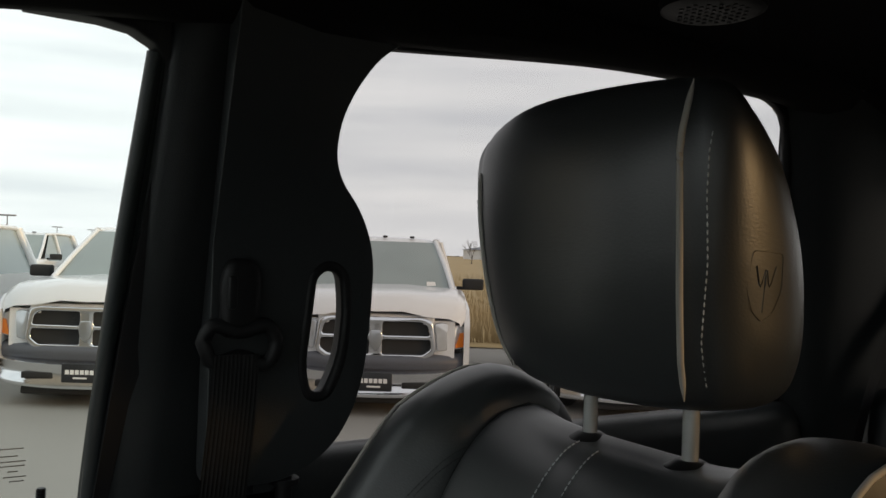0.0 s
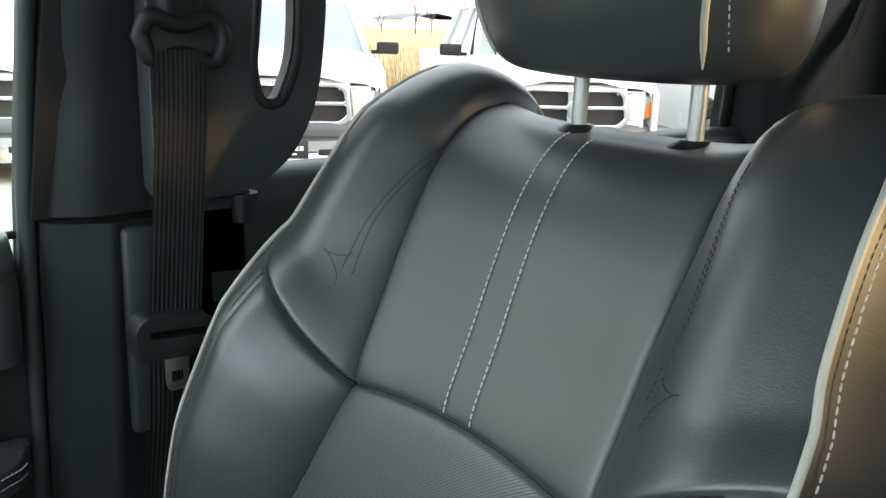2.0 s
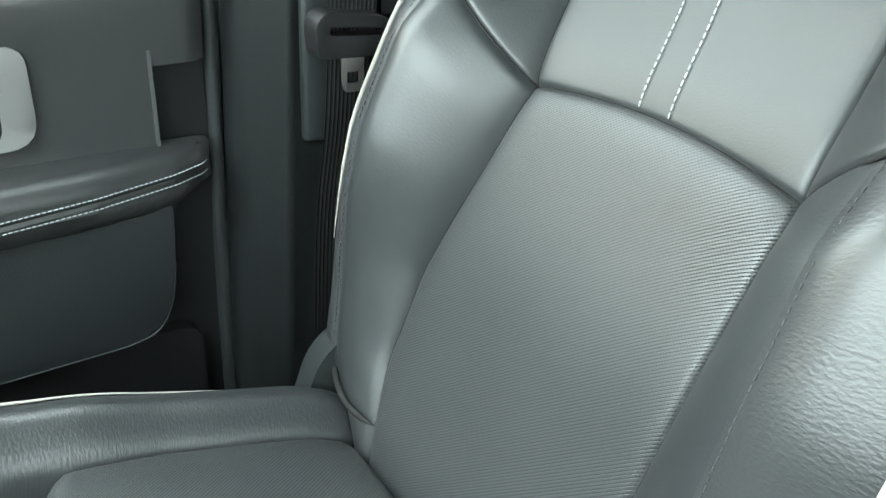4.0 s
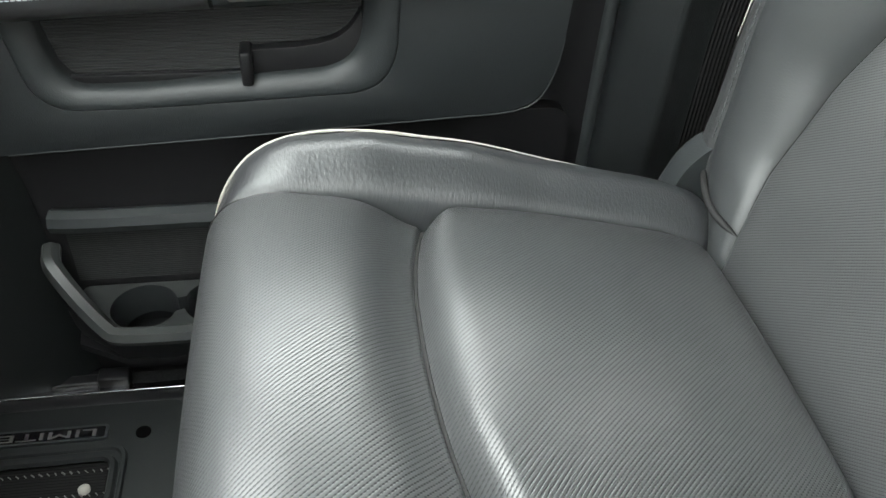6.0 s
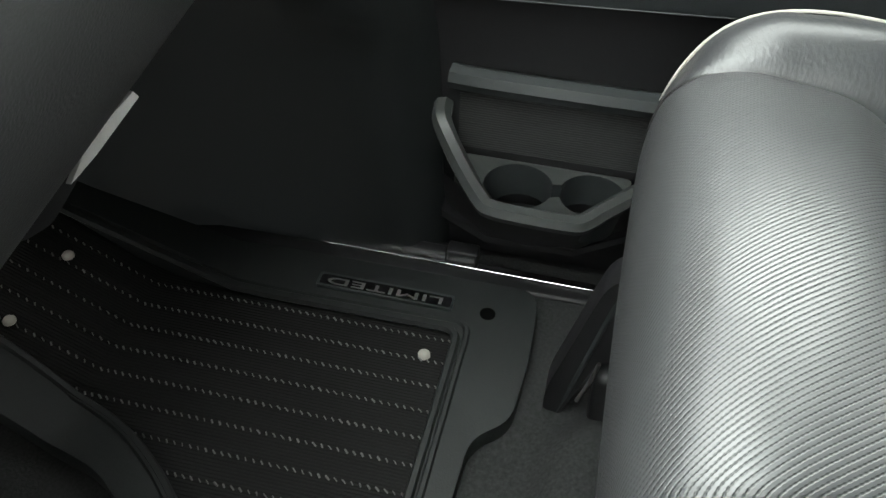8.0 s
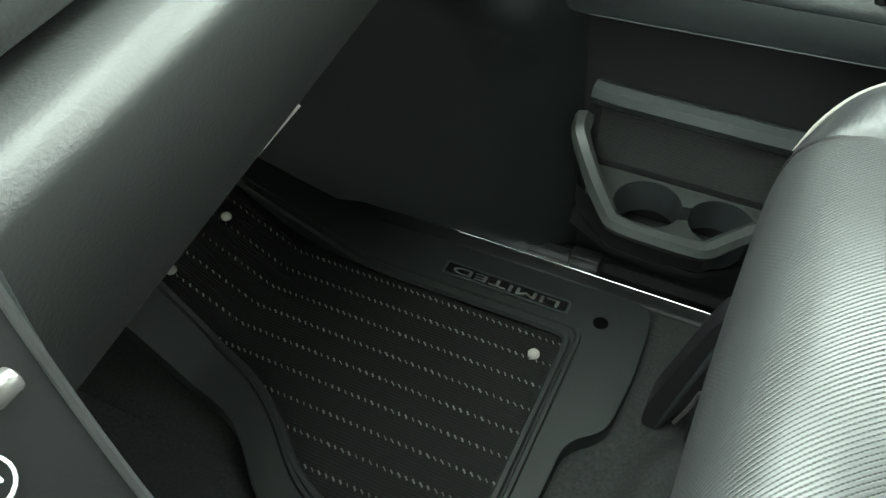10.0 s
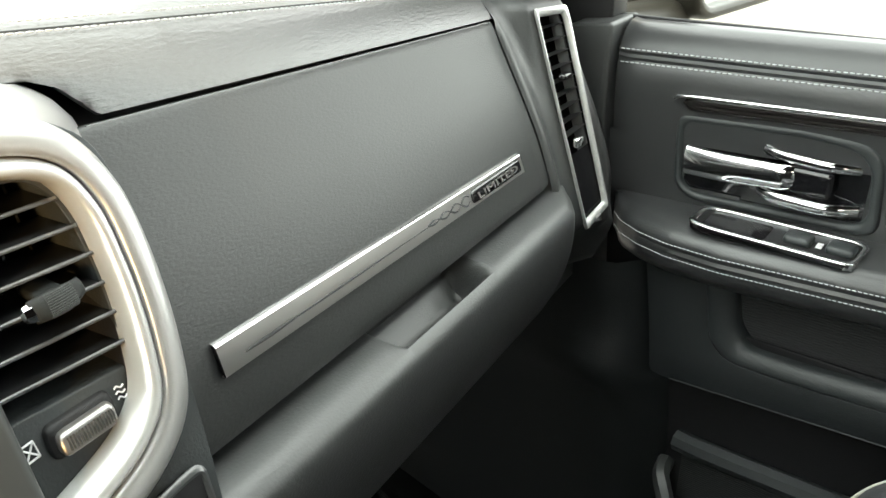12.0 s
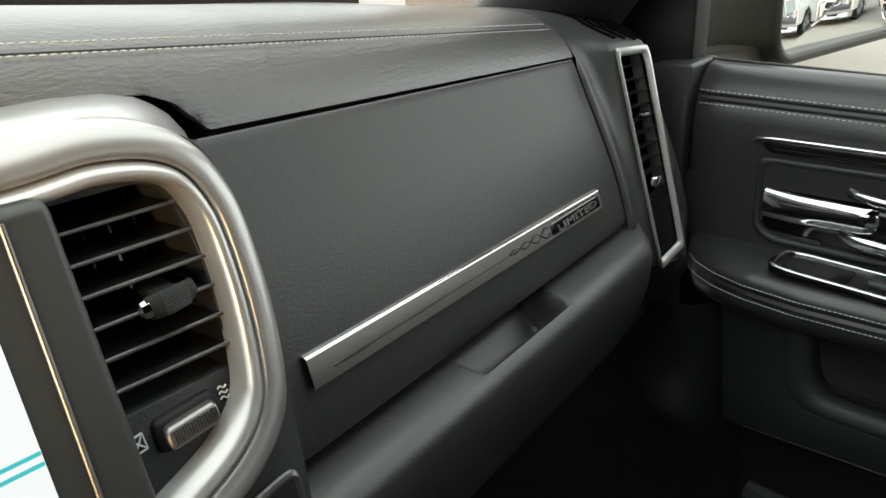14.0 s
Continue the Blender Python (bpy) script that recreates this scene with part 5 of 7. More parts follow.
for k in range(3):
    a, b, z = 0.1, 0.9, 0.25 + 0.25 * k
    q = lambda t, s: Vector((SX + 0.262 + 0.010 * t - 0.0009, -0.250 - 0.022 * t + 0.0012, 0.838 - 0.018 * t + 0.026 * s))
    bm.faces.new([bm.verts.new(q(t, s)) for t, s in ((a, z - 0.07), (b, z - 0.07), (b, z + 0.07), (a, z + 0.07))])
part("tag_print", bm, PRINT, tag, smooth=False)

# head restraint: rings of a rounded section from bottom to top
HX = 0.440
H_Z = [0.972, 0.976, 0.984, 1.000, 1.03, 1.07, 1.11, 1.15, 1.18, 1.205, 1.224, 1.237, 1.244, 1.247]
H_W = [0.085, 0.114, 0.131, 0.143, 0.151, 0.155, 0.158, 0.160, 0.160, 0.157, 0.150, 0.138, 0.112, 0.055]
H_F = [-0.310, -0.290, -0.279, -0.268, -0.257, -0.249, -0.245, -0.243, -0.244, -0.248, -0.255, -0.264, -0.274, -0.284]
H_B = [-0.390, -0.420, -0.434, -0.442, -0.446, -0.443, -0.432, -0.411, -0.390, -0.365, -0.343, -0.324, -0.308, -0.296]
H_DENSE = catmull([(a * 6, b, c, d) for a, b, c, d in zip(H_Z, H_W, H_F, H_B)], 240)
H_DENSE[:, 0] = np.maximum.accumulate(H_DENSE[:, 0] / 6)


def head_at(z):
    return [float(np.interp(z, H_DENSE[:, 0], H_DENSE[:, k])) for k in (1, 2, 3)]


def head_ring(z, n=96):
    w, f, b = head_at(z)
    cy, dy = (f + b) / 2, (f - b) / 2
    out = []
    for i in range(n):
        a = 2 * math.pi * i / n
        c, s = math.cos(a), math.sin(a)
        e = lerp(z, [0.98, 1.10], [0.72, 0.60]) if s > 0 else 0.50
        x = w * math.copysign(abs(c) ** e, c)
        y = dy * math.copysign(abs(s) ** e, s)
        # the front and back narrow a little, and the panel seams are pinched
        t = abs(y) / dy
        x *= 1 - 0.16 * max(0.0, (-y / dy)) ** 2 - 0.05 * max(0, y / dy) ** 6
        if x > 0:
            x *= 1.095 + 0.02 * bump_at(z, 1.16, 0.055) - 0.5 * max(0.0, (z - 1.190) / 0.057) ** 2
        pinch = 0.0025 * math.exp(-((abs(x) / w - 0.86) / 0.03) ** 2) * (y > 0)
        out.append((HX + x, cy + y - pinch - 0.012 * (abs(x) / w) ** 2 * (y > 0), z))
    return out


levels = np.unique(np.r_[np.linspace(0.972, 0.985, 6), np.linspace(0.985, 1.20, 40), np.linspace(1.20, 1.247, 18)])
rings = [head_ring(z) for z in levels]
head = part("head_restraint", bmesh.new(), LEATHER, seat, "black leather head restraint with side piping")
bm = bmesh.new()
loc = Vector((SX, 0.2, 0.0))
sheet(bm, [[Vector(p) - loc for p in r + r[:1]] for r in rings], [[(i * 0.006, z) for i in range(97)] for z in levels])
bm.faces.new([bm.verts.new(Vector(p) - loc) for p in rings[0]])
bm.faces.new([bm.verts.new(Vector(p) - loc) for p in rings[-1]])
bmesh.ops.remove_doubles(bm, verts=bm.verts, dist=0.0003)
bmesh.ops.recalc_face_normals(bm, faces=bm.faces)
bm.to_mesh(head.data)
bm.free()
head.data.polygons.foreach_set("use_smooth", [True] * len(head.data.polygons))


def head_edge(z, side, back=0.0):
    """Where the front of the head restraint meets its side, and a little behind that."""
    r = head_ring(z)
    want = HX + side * min(head_at(z)[0] * 0.95, lerp(z, [0.98, 1.009, 1.04, 1.082, 1.146, 1.189, 1.238], [0.104, 0.116, 0.121, 0.125, 0.126, 0.126, 0.131]))
    front = [p for p in r if p[1] > (head_at(z)[1] + head_at(z)[2]) / 2 + 0.3 * (head_at(z)[1] - head_at(z)[2]) / 2]
    p = min(front, key=lambda p: abs(p[0] - want))
    if back:
        sidepts = [q for q in r if (q[0] - HX) * side > 0]
        p = min(sidepts, key=lambda q: abs(q[1] - (p[1] - back)) + abs(abs(q[0] - HX) - head_at(z)[0]) * 0.2)
    return p


for side in (-1, 1):
    bm = bmesh.new()
    lv2 = np.linspace(0.986, 1.238 if side < 0 else 1.18, 40)
    path = np.array([head_edge(z, side) for z in lv2])
    for k in (0, 1):
        path[:, k] = np.convolve(np.r_[[path[0, k]] * 4, path[:, k], [path[-1, k]] * 4], np.ones(9) / 9, "valid")
    path[:, 0] += side * 0.0006
    path[:, 1] += 0.0008
    tube(bm, [tuple(p) for p in path], [0.0028 * min(1.0, 0.2 + i / 3, 0.2 + (39 - i) / 3) for i in range(40)], 8)
    part("piping", bm, PIPING, head, "pale piping")
    bm = bmesh.new()
    seam = np.array([head_edge(z, side, 0.012) for z in lv2])
    for k in (0, 1):
        seam[:, k] = np.convolve(np.r_[[seam[0, k]] * 4, seam[:, k], [seam[-1, k]] * 4], np.ones(9) / 9, "valid")
    dashes(bm, [(p[0] + side * 0.0014, p[1], p[2]) for p in seam[2:-5]], 0.0038, 0.0024, 0.0007)
    part("stitching", bm, THREAD, head)
# embossed badge on its inner side, a plain shield
bm = bmesh.new()
sh = rounded([(-0.318, 1.108), (-0.352, 1.106), (-0.354, 1.078), (-0.346, 1.060), (-0.334, 1.052), (-0.322, 1.062), (-0.316, 1.080)], 0.004, 3)
xside = lambda y, z: min((p for p in head_ring(z) if p[0] < HX), key=lambda p: abs(p[1] - y))[0]
tube(bm, [(xside(y, z) - 0.0003, y, z) for y, z in sh], 0.0003, 6, closed=True, up=(1, 0, 0))
tube(bm, [(xside(y, z) - 0.0003, y, z) for y, z in catmull([(-0.345, 1.096), (-0.339, 1.080), (-0.334, 1.094), (-0.329, 1.080), (-0.323, 1.096)], 16)], 0.0005, 6, up=(1, 0, 0))
tube(bm, [(xside(y, z) - 0.0003, y, z) for y, z in catmull([(-0.334, 1.090), (-0.334, 1.075), (-0.334, 1.060)], 8)], 0.0005, 6, up=(1, 0, 0))
part("embossed_badge", bm, LEATHER_SIDE, head, "embossed shield in the leather")
for x in (0.362, 0.488):
    bm = bmesh.new()
    tube(bm, [(x, -0.345, 0.90), (x, -0.345, 0.985)], 0.0072, 14)
    part("post", bm, BRIGHT_SATIN, seat, "polished steel head restraint post")
    bm = bmesh.new()
    tube(bm, [(x, -0.345, 0.905), (x, -0.345, 0.922), (x, -0.345, 0.928)], [0.023, 0.022, 0.012], 22)
    part("post_collar", bm, PLASTIC_DARK, seat)

# ---- rear seat corner and rear door, seen behind the front seat ----
rear = thing("rear_bench", "black leather rear bench with pale piping", "seat", (0.2, -1.1, 0.0))
bm = bmesh.new()
rows = []
for k, (y, z) in enumerate(catmull([(-0.60, 0.28), (-0.60, 0.38), (-0.64, 0.41), (-0.90, 0.40), (-1.02, 0.42), (-1.10, 0.62), (-1.16, 0.84), (-1.20, 0.90), (-1.27, 0.90), (-1.30, 0.84)], 40)):
    rows.append([(x, y - 0.03 * abs(x / 0.72) ** 4, z - 0.02 * abs(x / 0.72) ** 6) for x in np.linspace(-0.72, 0.72, 30)])
sheet(bm, rows, [[(x, k * 0.04) for x in np.linspace(-0.72, 0.72, 30)] for k in range(40)])
part("bench", bm, LEATHER, rear)
for x in (0.42,):
    bm = bmesh.new()
    box(bm, x - 0.15, x + 0.15, -1.27, -1.16, 0.86, 1.06, 0.05, 4)
    part("rear_head_restraint", bm, LEATHER, rear, "black leather rear head restraint")
    bm = bmesh.new()
    tube(bm, catmull([(x + 0.13, -1.155, 0.90), (x + 0.135, -1.158, 0.98), (x + 0.12, -1.162, 1.045)], 14), 0.004, 8)
    part("rear_piping", bm, PIPING, rear)
    bm = bmesh.new()
    tube(bm, catmull([(x - 0.13, -1.155, 0.90), (x - 0.135, -1.158, 0.98), (x - 0.12, -1.162, 1.045)], 14), 0.004, 8)
    part("rear_piping", bm, PIPING, rear)
rear_door = thing("door_2", "dark trimmed rear passenger door with tinted glass", "door", (0.85, -0.65, 0.0), kind="structure")
bm = bmesh.new()
plate(bm, "x", rounded([(-1.18, 0.0), (-0.17, 0.0), (-0.17, 0.792), (-1.22, 0.812)], 0.02, 4), 0.90, 0.835, bevel=0.01)
part("door_panel", bm, PLASTIC_DARK, rear_door)
bm = bmesh.new()
plate(bm, "y", rounded([(0.805, 0.70), (0.875, 0.70), (0.872, 0.850), (0.825, 0.850), (0.808, 0.825)], 0.014, 4), -1.2, -0.12)
part("door_top_pad", bm, PLASTIC, rear_door, "charcoal door top pad")
bm = bmesh.new()
for z in (0.62, 0.66):
    tube(bm, [(0.815, -0.45, z), (0.815, -0.95, z + 0.004)], 0.004, 6)
part("door_chrome_lines", bm, CHROME, rear_door, "thin chrome lines")
pane("window_6", [(0.866, -0.12, 0.80), (0.866, -1.20, 0.81), (0.758, -1.06, 1.41), (0.758, -0.12, 1.41)], TINTED, "tinted rear passenger window")
bm = bmesh.new()
tube(bm, catmull([(0.775, -0.24, 1.350), (0.770, -0.6, 1.380), (0.772, -0.90, 1.384), (0.774, -0.995, 1.374), (0.778, -1.035, 1.33), (0.786, -1.046, 1.22), (0.82, -1.09, 1.0), (0.862, -1.14, 0.80)], 60), 0.010, 8)
piece("trim_rear_window", bm, PLASTIC_DARK, "black rubber seal round the rear window", "trim", kind="structure")
bm = bmesh.new()
sheet(bm, [[(0.862 - 0.2 * max(0, z - .8) + 0.03, -1.14 + (z - 0.8) * 0.21, z), (0.80 - 0.10 * max(0, z - .8), -1.145 + (z - 0.8) * 0.21, z), (0.78 - 0.16 * max(0, z - .8), -1.16 + (z - 0.8) * 0.09, z), (0.76 - 0.12 * max(0, z - .8), -1.28, z), (0.70, -1.41, z)] for z in np.linspace(0.3, 1.47, 14)])
bmesh.ops.solidify(bm, geom=bm.faces[:], thickness=-0.02)
piece("trim_rear_pillar", bm, PLASTIC, "dark trim of the rear pillar", "trim", kind="structure")
rbelt = thing("rear_seat_belt", "black rear seat belt running from the rear pillar", "seat belt", (0.75, -1.2, 0.0))
bm = bmesh.new()
ribbon(bm, catmull([(0.718, -1.33, 1.10), (0.715, -1.28, 1.02), (0.712, -1.23, 0.94), (0.708, -1.18, 0.86), (0.70, -1.13, 0.76)], 16), lambda t: (0.2, -0.8, -0.5), 0.047)
part("rear_webbing", bm, WEBBING, rbelt)
bm = bmesh.new()
tube(bm, [(0.718, -1.31, 1.135), (0.715, -1.34, 1.13), (0.715, -1.375, 1.10)], 0.016, 8)
part("rear_guide", bm, PLASTIC_DARK, rbelt)
lamp = thing("roof_grille", "round dark perforated grille in the headliner", "speaker grille", (0.58, -0.61, 1.40))
bm = bmesh.new()
tube(bm, [(0.58, -0.61, 1.44), (0.58, -0.61, 1.412), (0.58, -0.61, 1.408)], [0.070, 0.064, 0.054], 28)
part("grille", bm, PLASTIC_DARK, lamp)
bm = bmesh.new()
for i in range(-4, 5):
    for j in range(-4, 5):
        if i * i + j * j < 18:
            tube(bm, [(0.58 + i * 0.011, -0.61 + j * 0.011, 1.4078), (0.58 + i * 0.011, -0.61 + j * 0.011, 1.4068)], 0.0028, 6)
part("grille_holes", bm, INK, lamp)
# ---- dashboard ----
dash = thing("dashboard", "black soft-grained dashboard with a glovebox and brushed metal bar", "dashboard", (0.4, 0.85, 0.6))
DY = lambda x: 0.782 + 0.108 * (x - 0.18)


def drop(x, z):
    x = max(x, 0.06)
    return z - (x - 0.18) * lerp(z, [0.60, 0.64, 0.70, 0.83, 0.88], [0.0, 0.015, 0.04, 0.07, 0.115])


def dash_sheet(profile, x0, x1, n, bend=None):
    rows, uv = [], []
    for x in np.linspace(x0, x1, n):
        row = []
        for k, (dy, z) in enumerate(profile):
            p = [x, DY(x) + dy, drop(x, z)]
            if bend:
                p = bend(k, *p)
            row.append(tuple(p))
        rows.append(row)
        s = np.r_[0, np.cumsum([math.dist(a, b) for a, b in zip(profile[:-1], profile[1:])])]
        uv.append([(x, float(q)) for q in s])
    b = bmesh.new()
    sheet(b, rows, uv)
    return b


pad_line = [tuple(p) for p in catmull([(0.66, 0.845), (0.45, 0.872), (0.30, 0.885), (0.20, 0.892), (0.15, 0.893), (0.12, 0.889), (0.104, 0.8815), (0.1005, 0.8785), (0.0985, 0.8790), (0.094, 0.8750), (0.085, 0.862), (0.076, 0.8450), (0.0725, 0.8370), (0.0735, 0.8340), (0.080, 0.8335)], 76)]
def pad_over(k, x, y, z):
    low = lerp(x, [0.060, 0.111, 0.143, 0.159, 0.173, 0.186, 0.20], [0.871, 0.865, 0.861, 0.854, 0.839, 0.826, 0.60])
    return (x, y, z) if z > low else (x, y + 0.6 * (low - z), low)


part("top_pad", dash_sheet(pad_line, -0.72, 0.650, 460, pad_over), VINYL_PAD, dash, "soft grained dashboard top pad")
bm = bmesh.new()
for dy, z in ((0.1045, 0.8835), (0.0965, 0.8785)):
    dashes(bm, [(x, DY(x) + dy - 0.0005, drop(x, z) + 0.0006) for x in np.linspace(-0.20, 0.640, 80)], 0.0040, 0.0018, 0.00065)
part("pad_stitching", bm, THREAD, dash, "double row of pale stitching")
# black line between the stitch rows paints the shade in the pad's groove
bm = bmesh.new()
tube(bm, [(x, DY(x) + 0.1000, drop(x, 0.8788) + 0.0002) for x in np.linspace(-0.20, 0.640, 60)], 0.0013, 6)
part("pad_seam", bm, BLACK_THREAD, dash)
bm = bmesh.new()
plate(bm, "y", [(0.12, 0.50), (0.78, 0.50), (0.78, 0.76), (0.66, 0.80), (0.12, 0.85)], 1.05, 0.915)
part("dash_core", bm, PLASTIC_DARK, dash)
part("glovebox_liner", dash_sheet([(0.12, 0.86), (0.10, 0.83), (0.070, 0.79), (0.030, 0.705), (0.016, 0.655), (0.02, 0.60), (0.02, 0.50)], 0.13, 0.688, 10), PLASTIC_DARK, dash)
glove_line = [tuple(p) for p in catmull([(0.080, 0.829), (0.0715, 0.8315), (0.067, 0.826), (0.050, 0.79), (0.028, 0.745), (0.010, 0.705), (0.000, 0.675), (-0.006, 0.652), (-0.004, 0.6455), (0.006, 0.644)], 50)]


def glove_end(k, x, y, z):
    e = 0.005 * (bump_at(x, 0.643, 0.004) + bump_at(x, 0.12, 0.006))
    return x, y + e, z


part("glovebox_door", dash_sheet(glove_line, 0.124, 0.6465, 70, glove_end), VINYL_DOOR, dash, "grained black glovebox door")
# thin glossy bead added to draw the windscreen highlight on the top edge
bm = bmesh.new()
tube(bm, [(x, DY(x) + 0.0712, drop(x, 0.8308)) for x in np.linspace(0.165, 0.642, 40)], 0.0010, 8)
part("door_lip", bm, SLAT, dash, "fine glossy bead for the highlight on the glovebox door's edge")
# metal bar on the glovebox
glove_y = lambda z: float(np.interp(z, [p[1] for p in glove_line[::-1]], [p[0] for p in glove_line[::-1]]))
bar_line = [(glove_y(z) - 0.0045, z) for z in (0.6865, 0.690, 0.696, 0.7005, 0.7047)]
bar_line = [(bar_line[0][0] + 0.006, 0.6858), (bar_line[0][0] + 0.0012, 0.6859), *bar_line]
part("metal_bar", dash_sheet(bar_line, 0.180, 0.592, 40), BAR_METAL, dash, "satin metal bar across the glovebox", angle=25)
# the bevel's highlight is put in as a strip of much lighter metal
edge_line = [(glove_y(z) - d, z) for z, d in ((0.7047, 0.0045), (0.7052, 0.0043), (0.7056, 0.0038), (0.7058, 0.0028), (0.7059, -0.003))]
part("bar_edge", dash_sheet(edge_line, 0.180, 0.592, 40), STEEL, dash, "rounded upper edge of the bar, in lighter steel for its highlight", angle=60)
bm = bmesh.new()
bm.faces.new([bm.verts.new((0.180, DY(0.18) + dy, drop(0.18, z))) for dy, z in (*bar_line[1:], *edge_line[1:])])
part("bar_end", bm, PLASTIC_DARK, dash)


def on_bar(x, z, h=0.0047):
    return (x, DY(x) + glove_y(z) - h, drop(x, z))


bm = bmesh.new()
tube(bm, [on_bar(x, 0.6935 + 0.006 * (x - 0.2)) for x in np.linspace(0.200, 0.432, 30)], [0.0003 + 0.0010 * math.exp(-((x - 0.222) / 0.018) ** 2) + 0.0005 * math.exp(-((x - 0.30) / 0.05) ** 2) for x in np.linspace(0.200, 0.432, 30)], 6)
for ph in (0.0, math.pi):
    tube(bm, [on_bar(x, 0.6955 + (0.0010 + 0.0040 * (x - 0.415) / 0.07) * math.sin((x - 0.415) * 175 + ph)) for x in np.linspace(0.415, 0.484, 40)], [0.0004 + 0.0005 * abs(math.sin((x - 0.415) * 175 + 0.6 + ph)) for x in np.linspace(0.415, 0.484, 40)], 5)
part("bar_engraving", bm, INK, dash, "dark engraved line and scroll")
bx = 0.536
bm = bmesh.new()
plate(bm, "y", rounded([(bx - 0.048, drop(bx, 0.6912)), (bx + 0.048, drop(bx, 0.6892)), (bx + 0.048, drop(bx, 0.7015)), (bx - 0.048, drop(bx, 0.7035))], 0.003, 4), DY(bx) + 0.005, DY(bx) - 0.0006, bevel=0.0012)
for v in bm.verts:
    v.co.y += 0.108 * (v.co.x - bx) + 0.42 * (v.co.z - drop(bx, 0.694))
nameplate = part("nameplate", bm, GLOSS_BLACK, dash, "small black nameplate with bright letters")
nm = Matrix.Translation((bx, DY(bx) - 0.0010, drop(bx, 0.696))) @ Euler((radians(90 - 23), 0, radians(6.2))).to_matrix().to_4x4()
text_on("LIMITED", 0.0088, nm, BRUSHED, dash, "bright raised letters", 0.0005, 0.078)
# ledge below the glovebox, with a finger notch
ledge_line = [tuple(p) for p in catmull([(0.030, 0.6375), (0.004, 0.6372), (-0.020, 0.6362), (-0.0325, 0.6345), (-0.0385, 0.6312), (-0.0420, 0.6260), (-0.0438, 0.6170), (-0.0435, 0.590), (-0.036, 0.555), (-0.020, 0.515), (-0.004, 0.488), (0.02, 0.474), (0.12, 0.455), (0.34, 0.43)], 64)]


def notch(k, x, y, z):
    q = min(1.0, max(0.0, (x - 0.327) / 0.010)) * min(1.0, max(0.0, (0.470 - x) / 0.010))
    dy = y - DY(x)
    inside = lerp(dy, [-0.032, -0.029, -0.024, -0.015, -0.010, 0.000, 0.006, 0.014, 0.03], [0.0, 0.10, 0.45, 0.95, 1.0, 1.0, 0.75, 0.5, 0.5]) if z > 0.605 else 0.0
    fade = 1 - 0.97 * min(1.0, max(0.0, (x - 0.628) / 0.058)) ** 1.5
    y2 = DY(x) + (dy * fade if dy < 0 else dy)
    return x, y2, z - 0.038 * q * inside


part("ledge", dash_sheet(ledge_line, 0.106, 0.745, 165, notch), VINYL, dash, "rounded ledge with a finger notch")
# outer end of the dashboard, carrying the side vent
end_line = [tuple(p) for p in catmull([(0.66, 0.845), (0.45, 0.872), (0.30, 0.885), (0.20, 0.892), (0.15, 0.893), (0.12, 0.889), (0.104, 0.8815), (0.095, 0.8750), (0.084, 0.861), (0.0735, 0.842), (0.064, 0.824), (0.047, 0.79), (0.025, 0.745), (0.007, 0.705), (-0.004, 0.670), (-0.012, 0.640), (-0.014, 0.60), (-0.006, 0.57), (0.01, 0.53), (0.04, 0.50), (0.2, 0.46)], 90)]


def k_face(y, face):
    return abs(y - face) < 0.07


def end_bend(k, x, y, z):
    c = max(0.0, x - 0.675)
    low = min(1.0, max(0.0, (0.80 - z) / 0.012))
    turn = -0.50 * c * min(1.0, max(0.0, (0.16 - (y - DY(x))) / 0.05)) if x < 0.755 else -0.04 + 1.6 * (x - 0.755)
    y, z = y + turn + low * 0.005 * bump_at(x, 0.650, 0.003), z - 0.6 * max(0.0, x - 0.70) ** 2
    ease = lambda q: min(1.0, max(0.0, q)) ** 2 * (3 - 2 * min(1.0, max(0.0, q)))
    # the panel flattens into the seat of the side vent
    face = 0.807 + 0.329 * (z - 0.575) - 0.40 * (x - 0.6935) + 1.3 * max(0.0, x - 0.731)
    w = ease((x - 0.656) / 0.033) * ease((0.775 - x) / 0.035) * ease((0.822 - z) / 0.016) * ease((z - 0.560) / 0.025)
    if k_face(y, face):
        y += (face - y) * w
    if 0.6965 < x < 0.7205 and 0.59 < z < 0.798:
        y = max(y, face + 0.018)
    return x, y, z


part("dash_end", dash_sheet(end_line, 0.650, 0.800, 60, end_bend), VINYL, dash, "charcoal dashboard end panel")
# black strips on the surface stand for the shade in the slots
bm = bmesh.new()
for k in range(8):
    slot = []
    for n, (dy, z) in enumerate(end_line):
        if 0.082 < dy < 0.150 and z > 0.855:
            x = 0.708 + 0.0095 * k + 0.12 * (dy - 0.10)
            p = end_bend(n, x, DY(x) + dy, drop(x, z))
            slot.append((p[0], p[1], p[2] + 0.0004))
    tube(bm, slot, 0.0021, 6)
part("demist_grille", bm, HOLE_SHADE, dash, "demister grille with its shaded slots drawn as black strips")

